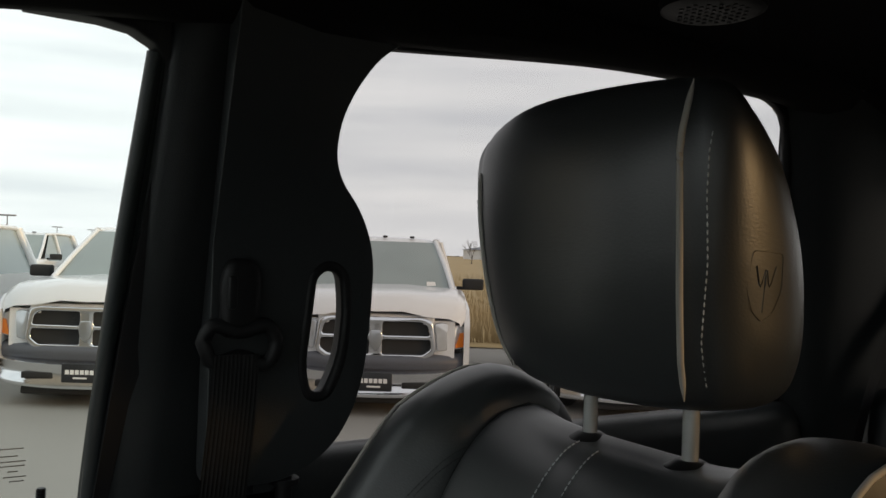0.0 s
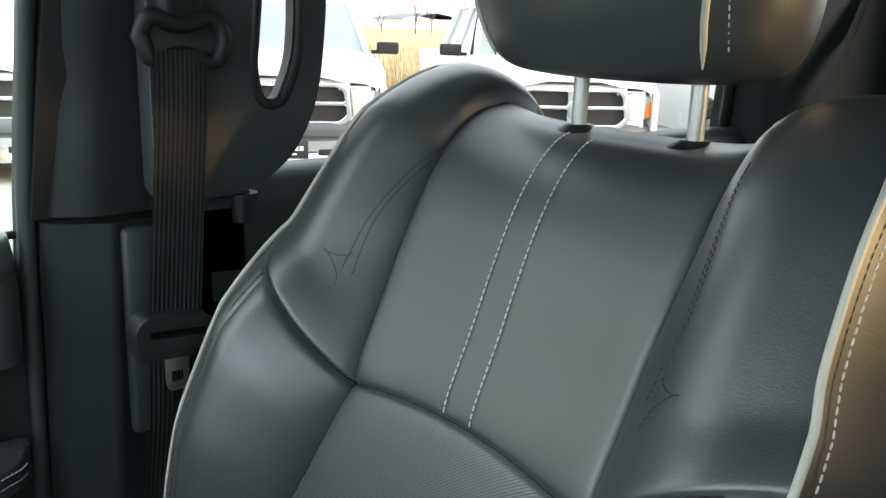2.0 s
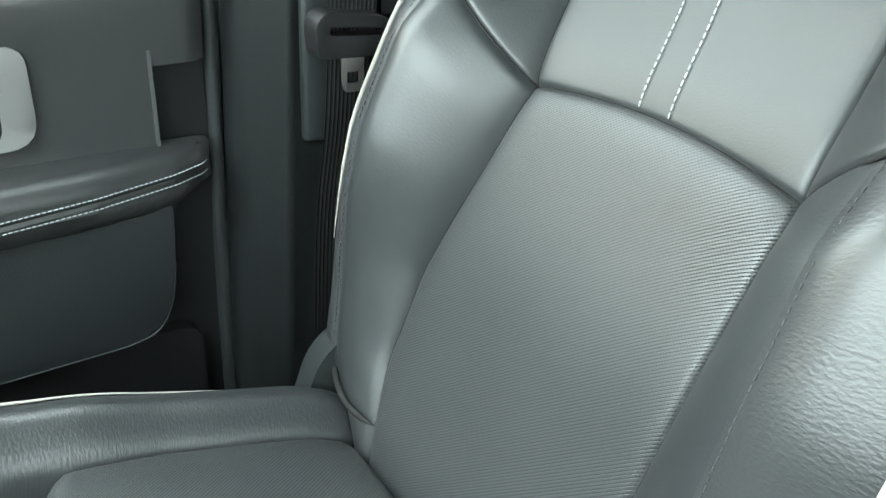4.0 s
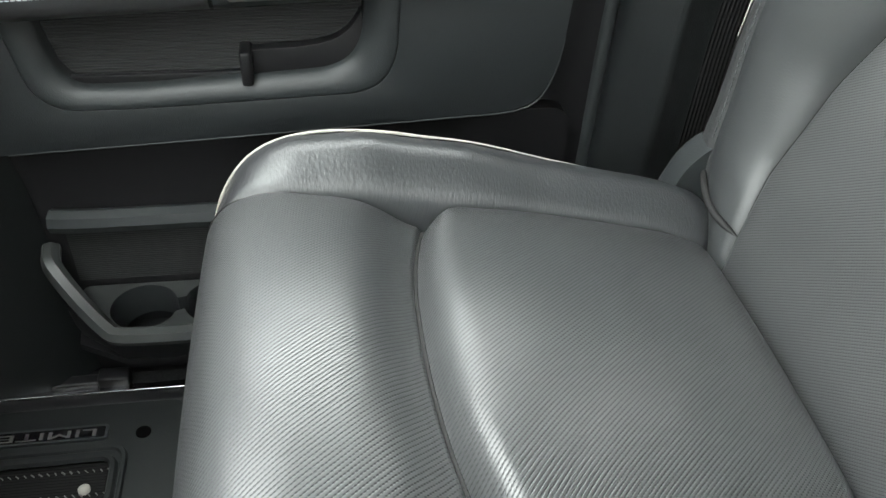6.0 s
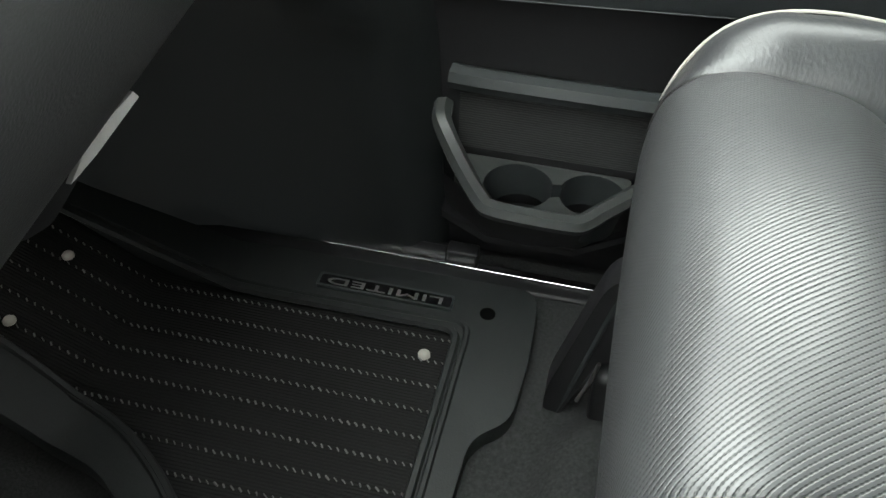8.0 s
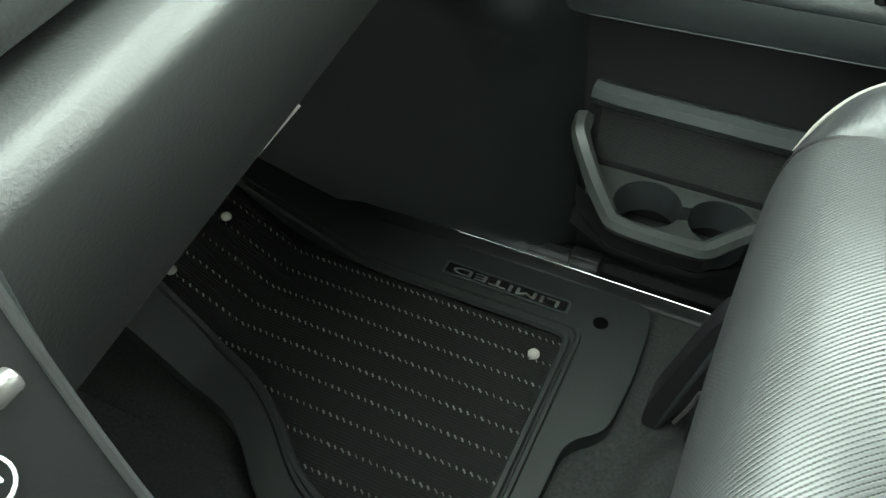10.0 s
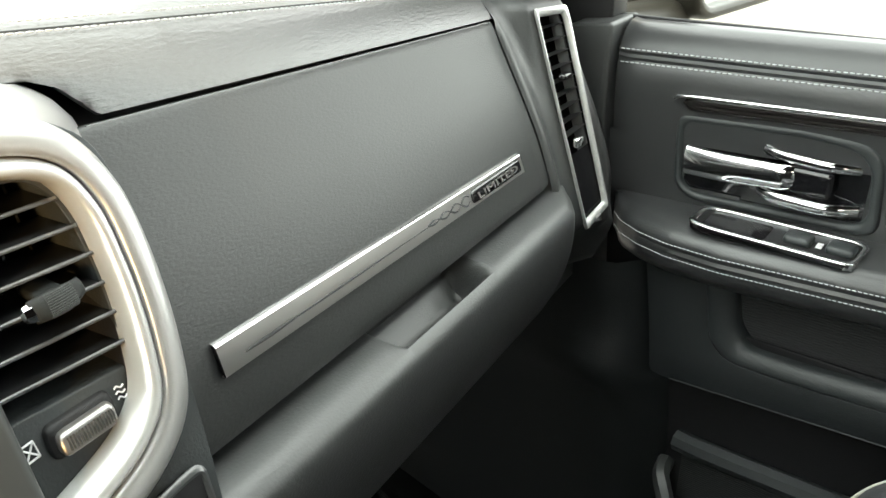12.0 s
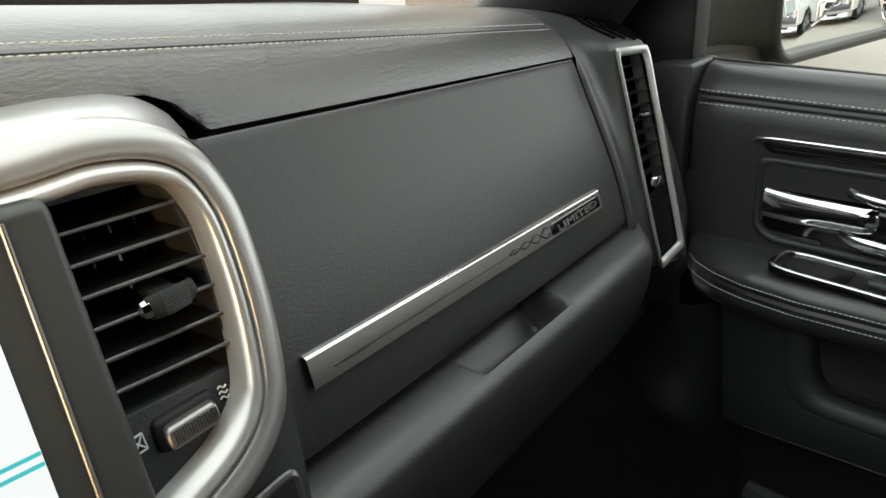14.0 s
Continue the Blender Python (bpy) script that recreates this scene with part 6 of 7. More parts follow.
# side vent: a tall bright frame with slats
def quad_vent(owner, TL, TR, BR, BL, width, slats, frac, depth, frame_mat):
    wl, wt, wr, wb = width
    c = [Vector(p) for p in (TL, TR, BR, BL)]
    nrm = (c[1] - c[0]).cross(c[3] - c[0]).normalized()
    nrm = nrm if nrm.y < 0 else -nrm
    at = lambda u, v, h=0.0: (c[0] * (1 - u) + c[1] * u) * (1 - v) + (c[3] * (1 - u) + c[2] * u) * v + nrm * h
    b = bmesh.new()
    prof = [(0.0, -0.002), (0.0, 0.0015), (0.3, 0.003), (0.75, 0.0025), (1.0, 0.0), (1.0, -0.002), (1.0, -depth)]
    loops = []
    rim = rounded([(0, 0), (1, 0), (1, 1), (0, 1)], [0.05, 0.09, 0.05, 0.04], 5)
    for q, h in prof:
        wide, tall = (c[1] - c[0]).length, (c[3] - c[0]).length
        loops.append([at((wl * (1 - u) - wr * u) * q / wide + u, (wt * (1 - v) - wb * v) * q / tall + v, h) for u, v in rim])
    sheet(b, [l + l[:1] for l in loops[:-1]])
    part("vent_frame", b, frame_mat, owner, "bright satin vent frame", angle=50)
    # wall and back take the near-black, painting the vent's inner shade
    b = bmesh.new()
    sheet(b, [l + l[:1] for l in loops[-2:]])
    part("vent_wall", b, HOLE_SHADE, owner)
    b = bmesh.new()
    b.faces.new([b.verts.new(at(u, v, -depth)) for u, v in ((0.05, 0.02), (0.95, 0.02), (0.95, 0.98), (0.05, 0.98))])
    part("vent_back", b, HOLE_SHADE, owner, smooth=False)
    for k in range(slats):
        v = 0.085 + (frac - 0.085) * k / (slats - 1)
        b = bmesh.new()
        pts = [at(0.05, v + 0.004, -0.0025), at(0.83, v - 0.004, -0.0025), at(0.83, v - 0.012, -0.013), at(0.06, v - 0.006, -0.013)]
        b.faces.new([b.verts.new(p) for p in pts])
        bmesh.ops.solidify(b, geom=b.faces[:], thickness=0.0013)
        part("slat", b, SLAT, owner, smooth=False)
    return at


side_vent = thing("side_vent", "tall air vent with black slats in a satin frame", "air vent", (0.71, 0.84, 0.69))
at = quad_vent(side_vent, (0.6905, 0.880, 0.806), (0.7265, 0.862, 0.807), (0.7255, 0.795, 0.596), (0.6935, 0.804, 0.575), (0.0024, 0.009, 0.0066, 0.010), 9, 0.57, 0.015, BRIGHT_SATIN)
bm = bmesh.new()
p = at(0.42, 0.31, 0.002)
box(bm, p.x - 0.007, p.x + 0.009, p.y - 0.005, p.y + 0.005, p.z - 0.0035, p.z + 0.0035, 0.003, 3)
part("vent_knob", bm, GLOSS_BLACK, side_vent)
bm = bmesh.new()
p = at(0.44, 0.62, -0.001)
box(bm, p.x - 0.008, p.x + 0.007, p.y - 0.004, p.y + 0.004, p.z - 0.006, p.z + 0.006, 0.003, 3)
part("thumbwheel", bm, CHROME, side_vent)
bm = bmesh.new()
bm.faces.new([bm.verts.new(at(u, v, -0.004)) for u, v in ((0.06, 0.66), (0.83, 0.66), (0.83, 0.96), (0.06, 0.96))])
part("blank_panel", bm, GLOSS_BLACK, side_vent, smooth=False)

# ---- centre stack with the near vent and the lit screen; its face leans back ----
def lean(b):
    for v in b.verts:
        v.co.y += 0.42 * (v.co.z - 0.79)
    return b


def lpart(name, b, mat, parent, label="", smooth=True, angle=35):
    return part(name, lean(b), mat, parent, label, smooth, angle)


stack = thing("centre_stack", "charcoal centre stack with satin silver trim", "centre console", (0.0, 0.78, 0.3))
so = rounded([(-0.28, 0.30), (0.092, 0.30), (0.1025, 0.600), (0.1105, 0.640), (0.1180, 0.672), (0.1245, 0.710), (0.1300, 0.763), (0.1350, 0.8236), (0.1280, 0.8540), (0.09, 0.8680), (-0.28, 0.8680)],
             [0.01, 0.02, 0.05, 0.03, 0.03, 0.03, 0.05, 0.03, 0.02, 0.02, 0.01], 5)
vent_hole = rounded([(-0.03, 0.706), (0.0474, 0.706), (0.0896, 0.7241), (0.1035, 0.7483), (0.1066, 0.8107), (0.0985, 0.8424), (-0.02, 0.843)], [0.01, 0.02, 0.02, 0.02, 0.02, 0.02, 0.01], 5)
bin_in = rounded([(-0.12, 0.641), (0.0925, 0.643), (0.0975, 0.662), (0.1012, 0.688), (0.0858, 0.6865), (0.073, 0.6840), (-0.12, 0.674)], [0.01, 0.006, 0.02, 0.006, 0.02, 0.02, 0.01], 5)
bin_out = rounded([(-0.13, 0.52), (0.094, 0.52), (0.1000, 0.60), (0.1055, 0.645), (0.1102, 0.670), (0.1130, 0.699), (0.1041, 0.6985), (0.091, 0.6965), (0.072, 0.6934), (-0.13, 0.684)], [0.01, 0.02, 0.05, 0.05, 0.03, 0.008, 0.01, 0.02, 0.02, 0.01], 5)
bm = bmesh.new()
plate(bm, "y", so, 0.90, 0.762, [vent_hole, bin_in], bevel=0.010, seg=4)
lpart("stack_body", bm, PLASTIC, stack)
band = catmull([(-0.21, 0.8600), (0.0108, 0.8620), (0.0713, 0.8640), (0.1075, 0.8540), (0.1225, 0.8307), (0.1250, 0.7981), (0.1215, 0.7629), (0.1130, 0.7349), (0.0923, 0.7165), (0.0595, 0.7037), (0.0131, 0.6913), (-0.0564, 0.6883)], 160)
tb = np.gradient(band, axis=0)
tb /= np.linalg.norm(tb, axis=1)[:, None]
ob_ = np.stack([-tb[:, 1], tb[:, 0]], 1)
bm = bmesh.new()
sec = catmull([(0.0085, 0.770), (0.0083, 0.760), (0.0062, 0.7535), (0.0020, 0.7508), (-0.0030, 0.7503), (-0.0062, 0.7520), (-0.0072, 0.7560), (-0.0072, 0.766)], 22)
sheet(bm, [[(p[0] + o[0] * w, y, p[1] + o[1] * w) for w, y in sec] for p, o in zip(band, ob_)])
lpart("satin_band", bm, SATIN, stack, "wide satin silver band", angle=80)
bm = bmesh.new()
sec = catmull([(-0.0076, 0.764), (-0.0078, 0.7550), (-0.0092, 0.7505), (-0.0120, 0.7490), (-0.0150, 0.7512), (-0.0172, 0.7570), (-0.0180, 0.7635)], 18)
sheet(bm, [[(p[0] + o[0] * w, y, p[1] + o[1] * w) for w, y in sec] for p, o in zip(band, ob_)])
lpart("inner_ring", bm, BRIGHT_SATIN, stack, "bright inner ring", angle=80)
bm = bmesh.new()
sheet(bm, [[(p[0] + o[0] * w, y, p[1] + o[1] * w) for w, y in ((-0.0180, 0.7635), (-0.0186, 0.768), (-0.0194, 0.83))] for p, o in zip(band, ob_)])
lpart("vent_throat", bm, PLASTIC_DARK, stack, "black wall inside the vent opening", angle=80)
bm = bmesh.new()
rows = []
for x in np.linspace(-0.28, 0.131, 60):
    d = lerp(x, [0.045, 0.07, 0.090, 0.105, 0.116, 0.124, 0.131], [0.0, 0.001, 0.004, 0.010, 0.020, 0.034, 0.06])
    rows.append([(x, 0.7885, 0.8640 - d), (x, 0.7915, 0.8705 - d), (x, 0.7985, 0.8738 - d), (x + 0.18 * max(0.0, x), 0.83, 0.8730 - d), (x + 0.32 * max(0.0, x), 0.86, 0.8705 - d), (x + 0.45 * max(0.0, x), 0.90, 0.864 - d)])
sheet(bm, rows)
part("top_band", bm, SATIN, stack, "satin silver top band")

bm = bmesh.new()
sheet(bm, [[(p[0], p[1] - 0.0016, p[2] + 0.0016) for p in row] for row in rows if row[0][0] < 0.030])
part("top_cap", bm, GLOSS_BLACK, stack, "gloss black cap over the screen")

cvent = thing("centre_vent", "air vent with black slats and a ribbed thumb knob", "air vent", (0.07, 0.77, 0.78))
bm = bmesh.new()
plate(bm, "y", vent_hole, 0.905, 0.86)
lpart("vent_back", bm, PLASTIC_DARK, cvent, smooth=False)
right_at = lambda z: lerp(z, [0.7241, 0.7483, 0.8107, 0.838, 0.846], [0.0896, 0.1035, 0.1066, 0.0995, 0.088])
for k in range(6):
    z = 0.7660 + 0.0132 * k
    bm = bmesh.new()
    x1 = right_at(z) + 0.001
    bm.faces.new([bm.verts.new(p) for p in ((-0.03, 0.7600, z), (x1, 0.7600, z - 0.001), (x1, 0.792, z - 0.004), (-0.03, 0.792, z - 0.003))])
    bmesh.ops.solidify(bm, geom=bm.faces[:], thickness=0.0020)
    tube(bm, [(-0.03, 0.7600, z + 0.0004), (x1, 0.7600, z - 0.0006)], 0.0009, 8)
    lpart("slat", bm, SLAT, cvent, angle=40)
for k in range(8):
    x = 0.005 + 0.0132 * k
    bm = bmesh.new()
    box(bm, x - 0.0007, x + 0.0007, 0.798, 0.835, 0.757, 0.842)
    lpart("deep_vane", bm, GLOSS_BLACK, cvent, smooth=False)
bm = bmesh.new()
tube(bm, catmull([(0.0690, 0.7535, 0.7952), (0.0740, 0.7525, 0.7956), (0.0820, 0.7522, 0.7962), (0.0890, 0.7528, 0.7968), (0.0935, 0.7545, 0.7972)], 16), [0.0036 + 0.0018 * math.sin(math.pi * min(1.0, 0.25 + k / 15 * 0.72)) for k in range(16)], 18, flat=0.48, up=(0, 1, 0))
box(bm, 0.0745, 0.0885, 0.753, 0.775, 0.7935, 0.7985, 0.002, 2)
knob = lpart("knob", bm, RUBBER, cvent, "ribbed black thumb knob", angle=60)
bm = bmesh.new()
for k in range(12):
    a = -1.1 + 0.2 * k
    dz, dy = 0.0053 * math.sin(a), -0.0026 * math.cos(a)
    tube(bm, catmull([(0.0755, 0.7523 + dy, 0.7957 + dz), (0.0820, 0.7520 + dy, 0.7962 + dz), (0.0890, 0.7527 + dy, 0.7967 + dz * 0.96)], 8), 0.00026, 5)
lpart("knob_ribs", bm, PLASTIC, knob)
bm = bmesh.new()
tube(bm, [(0.0655, 0.7545, 0.7950), (0.0665, 0.7535, 0.7950), (0.0700, 0.7530, 0.7953)], [0.0022, 0.0036, 0.0042], 8, flat=0.6, up=(0, 1, 0))
lpart("knob_tip", bm, CHROME, knob, "bright faceted knob tip", angle=20)
bm = bmesh.new()
plate(bm, "y", rounded([(-0.03, 0.7065), (0.0470, 0.7065), (0.0890, 0.7245), (0.1025, 0.7485), (0.1025, 0.7535), (-0.03, 0.7535)], [0.004, 0.02, 0.02, 0.01, 0.004, 0.004], 4), 0.80, 0.764, bevel=0.003)
lpart("control_panel", bm, PLASTIC, cvent)
bm = bmesh.new()
plate(bm, "y", rounded([(0.0545, 0.7325), (0.0885, 0.7345), (0.0890, 0.7495), (0.0550, 0.7475)], 0.005, 4), 0.766, 0.7600, bevel=0.003)
lpart("wheel_surround", bm, PLASTIC_DARK, cvent)
bm = bmesh.new()
plate(bm, "y", rounded([(0.0575, 0.7350), (0.0855, 0.7370), (0.0860, 0.7468), (0.0580, 0.7448)], 0.0035, 4), 0.764, 0.7555, bevel=0.0035, seg=3)
wheel = lpart("thumbwheel", bm, BRUSHED, cvent, "bright ribbed thumbwheel")
bm = bmesh.new()
for k in range(16):
    x = 0.0612 + 0.0015 * k
    tube(bm, [(x, 0.7552, 0.7378 + 0.07 * (x - 0.0575)), (x, 0.7549, 0.7410 + 0.07 * (x - 0.0575)), (x, 0.7552, 0.7432 + 0.07 * (x - 0.0575))], 0.00045, 4)
lpart("wheel_ribs", bm, PLASTIC, wheel)
bm = bmesh.new()
for k in range(3):
    tube(bm, catmull([(0.0915, 0.7632, 0.7420 + 0.0024 * k), (0.0930, 0.7632, 0.7428 + 0.0024 * k), (0.0948, 0.7632, 0.7416 + 0.0024 * k), (0.0965, 0.7632, 0.7424 + 0.0024 * k)], 10), 0.0004, 5)
lpart("airflow_symbol", bm, PRINT, cvent, "pale printed airflow lines")
bm = bmesh.new()
for a, b in (((0.0445, 0.7372), (0.0510, 0.7380)), ((0.0510, 0.7380), (0.0506, 0.7448)), ((0.0506, 0.7448), (0.0441, 0.7440)), ((0.0441, 0.7440), (0.0445, 0.7372)), ((0.0445, 0.7372), (0.0506, 0.7448)), ((0.0510, 0.7380), (0.0441, 0.7440))):
    tube(bm, [(a[0], 0.7634, a[1]), (b[0], 0.7634, b[1])], 0.00045, 5)
lpart("closed_symbol", bm, PRINT, cvent, "pale printed crossed box")

screen = thing("touch_screen", "lit touch screen in a black frame with a thin bright edge", "screen", (-0.1, 0.73, 0.76))
bm = bmesh.new()
plate(bm, "y", rounded([(-0.28, 0.700), (0.040, 0.700), (0.0415, 0.852), (-0.28, 0.856)], [0.01, 0.01, 0.006, 0.01], 4), 0.765, 0.742, bevel=0.009, seg=6)
lpart("screen_frame", bm, SATIN_BLACK, screen)
bm = bmesh.new()
plate(bm, "y", rounded([(-0.25, 0.716), (0.0030, 0.716), (0.0050, 0.836), (-0.25, 0.838)], 0.003, 3), 0.7418, 0.7408)
lpart("display", bm, SCREEN, screen, "white lit display", smooth=False)
for z in (0.7635, 0.7675):
    bm = bmesh.new()
    box(bm, -0.25, 0.0035, 0.7402, 0.7406, z, z + 0.0014)
    lpart("display_line", bm, TEAL, screen, "teal line on the display", smooth=False)
bm = bmesh.new()
tube(bm, [(0.0170, 0.7415, 0.706), (0.0205, 0.7415, 0.848)], 0.0013, 10)
lpart("frame_edge", bm, BRUSHED, screen, "thin bright frame edge")

# lower stack: open bin and power outlet facing the seats
lower = thing("power_outlet", "power outlet panel with printed ratings low on the stack", "power outlet", (0.03, 0.75, 0.55))
bm = bmesh.new()
plate(bm, "y", bin_out, 0.765, 0.7575, [bin_in], bevel=0.003)
lpart("bin_frame", bm, PLASTIC_DARK, lower, "charcoal frame round an open bin")
bm = bmesh.new()
tube(bm, [(p[0], 0.7580, p[1]) for p in bin_out], 0.0021, 8, closed=True, up=(0, 1, 0))
lpart("bin_edge", bm, SLAT, lower, "thin rounded edge of the bin frame")
# black sheet close behind the frame paints the shade of the open bin
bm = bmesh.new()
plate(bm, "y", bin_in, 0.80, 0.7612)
lpart("bin_back", bm, HOLE_SHADE, lower, smooth=False)
tilt_face = Euler((radians(90) - math.atan(0.42), 0, 0)).to_matrix().to_4x4()
face_y = lambda z: 0.7553 + 0.42 * (z - 0.79)
text_on("115 V", 0.0060, Matrix.Translation((0.066, face_y(0.630) + 0.0010, 0.630)) @ tilt_face, PRINT, lower, "pale printed rating", 0.0002)
text_on("150 W", 0.0060, Matrix.Translation((0.066, face_y(0.622) + 0.0010, 0.622)) @ tilt_face, PRINT, lower, "pale printed rating", 0.0002)
bm = bmesh.new()
tube(bm, [(0.070 + 0.007 * math.cos(a), 0.7555, 0.611 + 0.007 * math.sin(a)) for a in np.linspace(0, 2 * math.pi, 20, endpoint=False)], 0.0006, 5, closed=True, up=(0, 1, 0))
tube(bm, [(0.0675, 0.7555, 0.609), (0.0675, 0.7555, 0.614)], 0.0007, 5)
tube(bm, [(0.0725, 0.7555, 0.609), (0.0725, 0.7555, 0.614)], 0.0007, 5)
lpart("outlet_symbol", bm, PRINT, lower, "pale plug symbol in a ring")
bm = bmesh.new()
box(bm, 0.083, 0.094, 0.752, 0.758, 0.624, 0.630, 0.002)
lpart("release_tab", bm, BRUSHED, lower)

# floor console below the stack, and the trim under the dashboard
bm = bmesh.new()
rows = [[(x, y, z + 0.05 * max(0.0, y - 0.9)) for x, z in ((0.34, 0.001), (0.30, 0.012), (0.26, 0.05), (0.22, 0.10), (0.16, 0.14), (0.0, 0.16), (-0.16, 0.14), (-0.24, 0.08), (-0.32, 0.001))] for y in np.linspace(0.10, 1.25, 16)]
sheet(bm, rows)
tagged(piece("floor_tunnel", bm, CARPET, "black carpeted hump along the floor", "floor"), kind="structure")
under = thing("lower_trim_bar", "dark under-dash trim with a satin wedge and a thin bright edge", "trim", (0.41, 0.85, 0.43))
bm = bmesh.new()
wedge = [(0.4414, 0.8449, 0.4381), (0.4191, 0.8506, 0.4318), (0.3976, 0.8561, 0.4256), (0.3717, 0.8571, 0.4109), (0.395, 0.8513, 0.4176), (0.416, 0.847, 0.4251), (0.4416, 0.8418, 0.4342)]
lo, hi_ = [bm.verts.new(p) for p in wedge], [bm.verts.new((x, y + 0.004, z)) for x, y, z in wedge]
bm.faces.new(lo)
bm.faces.new(hi_[::-1])
for k in range(7):
    bm.faces.new((lo[k - 1], lo[k], hi_[k], hi_[k - 1]))
part("satin_wedge", bm, BRIGHT_SATIN, under, "satin metal wedge", smooth=False)
bm = bmesh.new()
tube(bm, [(0.412, 0.835, 0.4545), (0.445, 0.835, 0.4625), (0.478, 0.835, 0.4700)], 0.0009, 6)
part("bright_edge", bm, PLASTIC, under, "thin pale edge")
bm = bmesh.new()
plate(bm, "y", rounded([(0.350, 0.395), (0.400, 0.408), (0.500, 0.432), (0.52, 0.480), (0.30, 0.480), (0.32, 0.405)], 0.008, 3), 0.96, 0.862)
part("backing", bm, PLASTIC_DARK, under)

# raised duct in the carpet before the seat
bm = bmesh.new()
mound = []
for x in np.linspace(0.36, 0.60, 26):
    mound.append([(x, y, 0.002 + 0.034 / (1 + math.exp(-(0.535 - y - 0.35 * max(0.0, x - 0.50)) / 0.007)) * lerp(x, [0.36, 0.39, 0.54, 0.60], [0.0, 1.0, 1.0, 0.0])) for y in np.linspace(0.40, 0.60, 26)])
sheet(bm, mound)
tagged(piece("floor_duct", bm, CARPET, "black carpeted duct hump before the seat", "floor"), kind="structure")

# ---- floor mat ----
mat = thing("floor_mat", "black rubber-edged floor mat with stitched cloth centre", "floor mat", (0.5, 0.85, 0.0))
out = rounded([(0.725, 0.575), (0.722, 0.90), (0.70, 1.18), (0.41, 1.20), (0.408, 1.12), (0.397, 1.02), (0.380, 0.955), (0.352, 0.918), (0.318, 0.885), (0.285, 0.83), (0.27, 0.62), (0.505, 0.612), (0.535, 0.576), (0.62, 0.570)],
              [0.03, 0.05, 0.05, 0.02, 0.03, 0.03, 0.03, 0.03, 0.03, 0.04, 0.04, 0.02, 0.02, 0.02], 5)
inn = rounded([(0.642, 0.655), (0.640, 0.90), (0.655, 1.16), (0.480, 1.17), (0.470, 1.10), (0.457, 1.03), (0.432, 0.955), (0.394, 0.898), (0.352, 0.853), (0.325, 0.79), (0.320, 0.655)],
              [0.02, 0.03, 0.03, 0.03, 0.03, 0.03, 0.04, 0.04, 0.04, 0.04, 0.02], 5)
bm = bmesh.new()
plate(bm, "z", out, 0.0, 0.026, [inn], bevel=0.006, seg=3)
for v in bm.verts:
    v.co.z += 0.55 * max(0.0, v.co.y - 1.02)
part("rubber_border", bm, RUBBER, mat, "black moulded rubber border")
bm = bmesh.new()
for off, r in ((0.0, 0.005), (0.013, 0.004)):
    c = np.mean(inn, axis=0)
    tube(bm, [(p[0] + (p[0] - c[0]) * off * 6, p[1] + (p[1] - c[1]) * off * 3, 0.027 + 0.55 * max(0.0, p[1] - 1.02)) for p in inn], r, 6, closed=True)
part("border_ribs", bm, RUBBER, mat)
bm = bmesh.new()
rows, uv = [], []
for y in np.linspace(0.64, 1.19, 34):
    rows.append([(x, y, 0.019 + 0.55 * max(0.0, y - 1.02)) for x in np.linspace(0.31, 0.67, 12)])
    uv.append([(x, y) for x in np.linspace(0.31, 0.67, 12)])
sheet(bm, rows, uv, lambda i, j: True)
geom = bm.faces[:]
poly = [Vector((p[0], p[1])) for p in inn]


def within(x, y):
    hit = False
    for k in range(len(poly)):
        a, b = poly[k - 1], poly[k]
        if (a.y > y) != (b.y > y) and x < (b.x - a.x) * (y - a.y) / (b.y - a.y) + a.x:
            hit = not hit
    return hit


bmesh.ops.delete(bm, geom=[f for f in bm.faces if not any(within(v.co.x, v.co.y) for v in f.verts)], context="FACES")
part("cloth_centre", bm, MAT_CLOTH, mat, "black ribbed cloth centre")
bm = bmesh.new()
random.seed(7)
x = 0.628
while x > 0.36:
    y = 0.662
    while y < 1.16:
        if within(x, y):
            w = random.uniform(0.6, 1.1)
            z = 0.0205 + 0.55 * max(0.0, y - 1.02)
            a = random.uniform(-0.3, 0.3)
            tube(bm, [(x - 0.0018, y - 0.0022 * w + a * 0.002, z), (x, y, z + 0.0008), (x + 0.0018, y + 0.0022 * w, z)], 0.0010 * random.uniform(0.5, 1.15), 4)
        y += 0.0085
    x -= 0.033
tagged(part("cloth_stitches", bm, THREAD_DARK, mat, "rows of tiny pale stitches"), kind="stuff")
bm = bmesh.new()
plate(bm, "z", rounded([(0.668, 0.670), (0.688, 0.670), (0.688, 0.834), (0.668, 0.834)], 0.003, 3), 0.0245, 0.030, bevel=0.001)
part("name_strip", bm, GLOSS_BLACK, mat, "small dark nameplate")
bm = bmesh.new()
plate(bm, "z", rounded([(0.667, 0.669), (0.689, 0.669), (0.689, 0.835), (0.667, 0.835)], 0.004, 3), 0.0245, 0.0308, [rounded([(0.6695, 0.672), (0.6865, 0.672), (0.6865, 0.832), (0.6695, 0.832)], 0.003, 3)])
part("strip_edge", bm, PLASTIC, mat)
text_on("LIMITED", 0.0145, Matrix.Translation((0.678, 0.752, 0.0302)) @ Euler((0, 0, radians(90))).to_matrix().to_4x4(), BRUSHED, mat, "satin raised letters", 0.0008, 0.140)
# raised black disc stands for the dark of the hole
bm = bmesh.new()
tube(bm, [(0.675, 0.628, 0.0245), (0.675, 0.628, 0.0268)], 0.0092, 20)
part("fixing_hole", bm, HOLE_SHADE, mat)
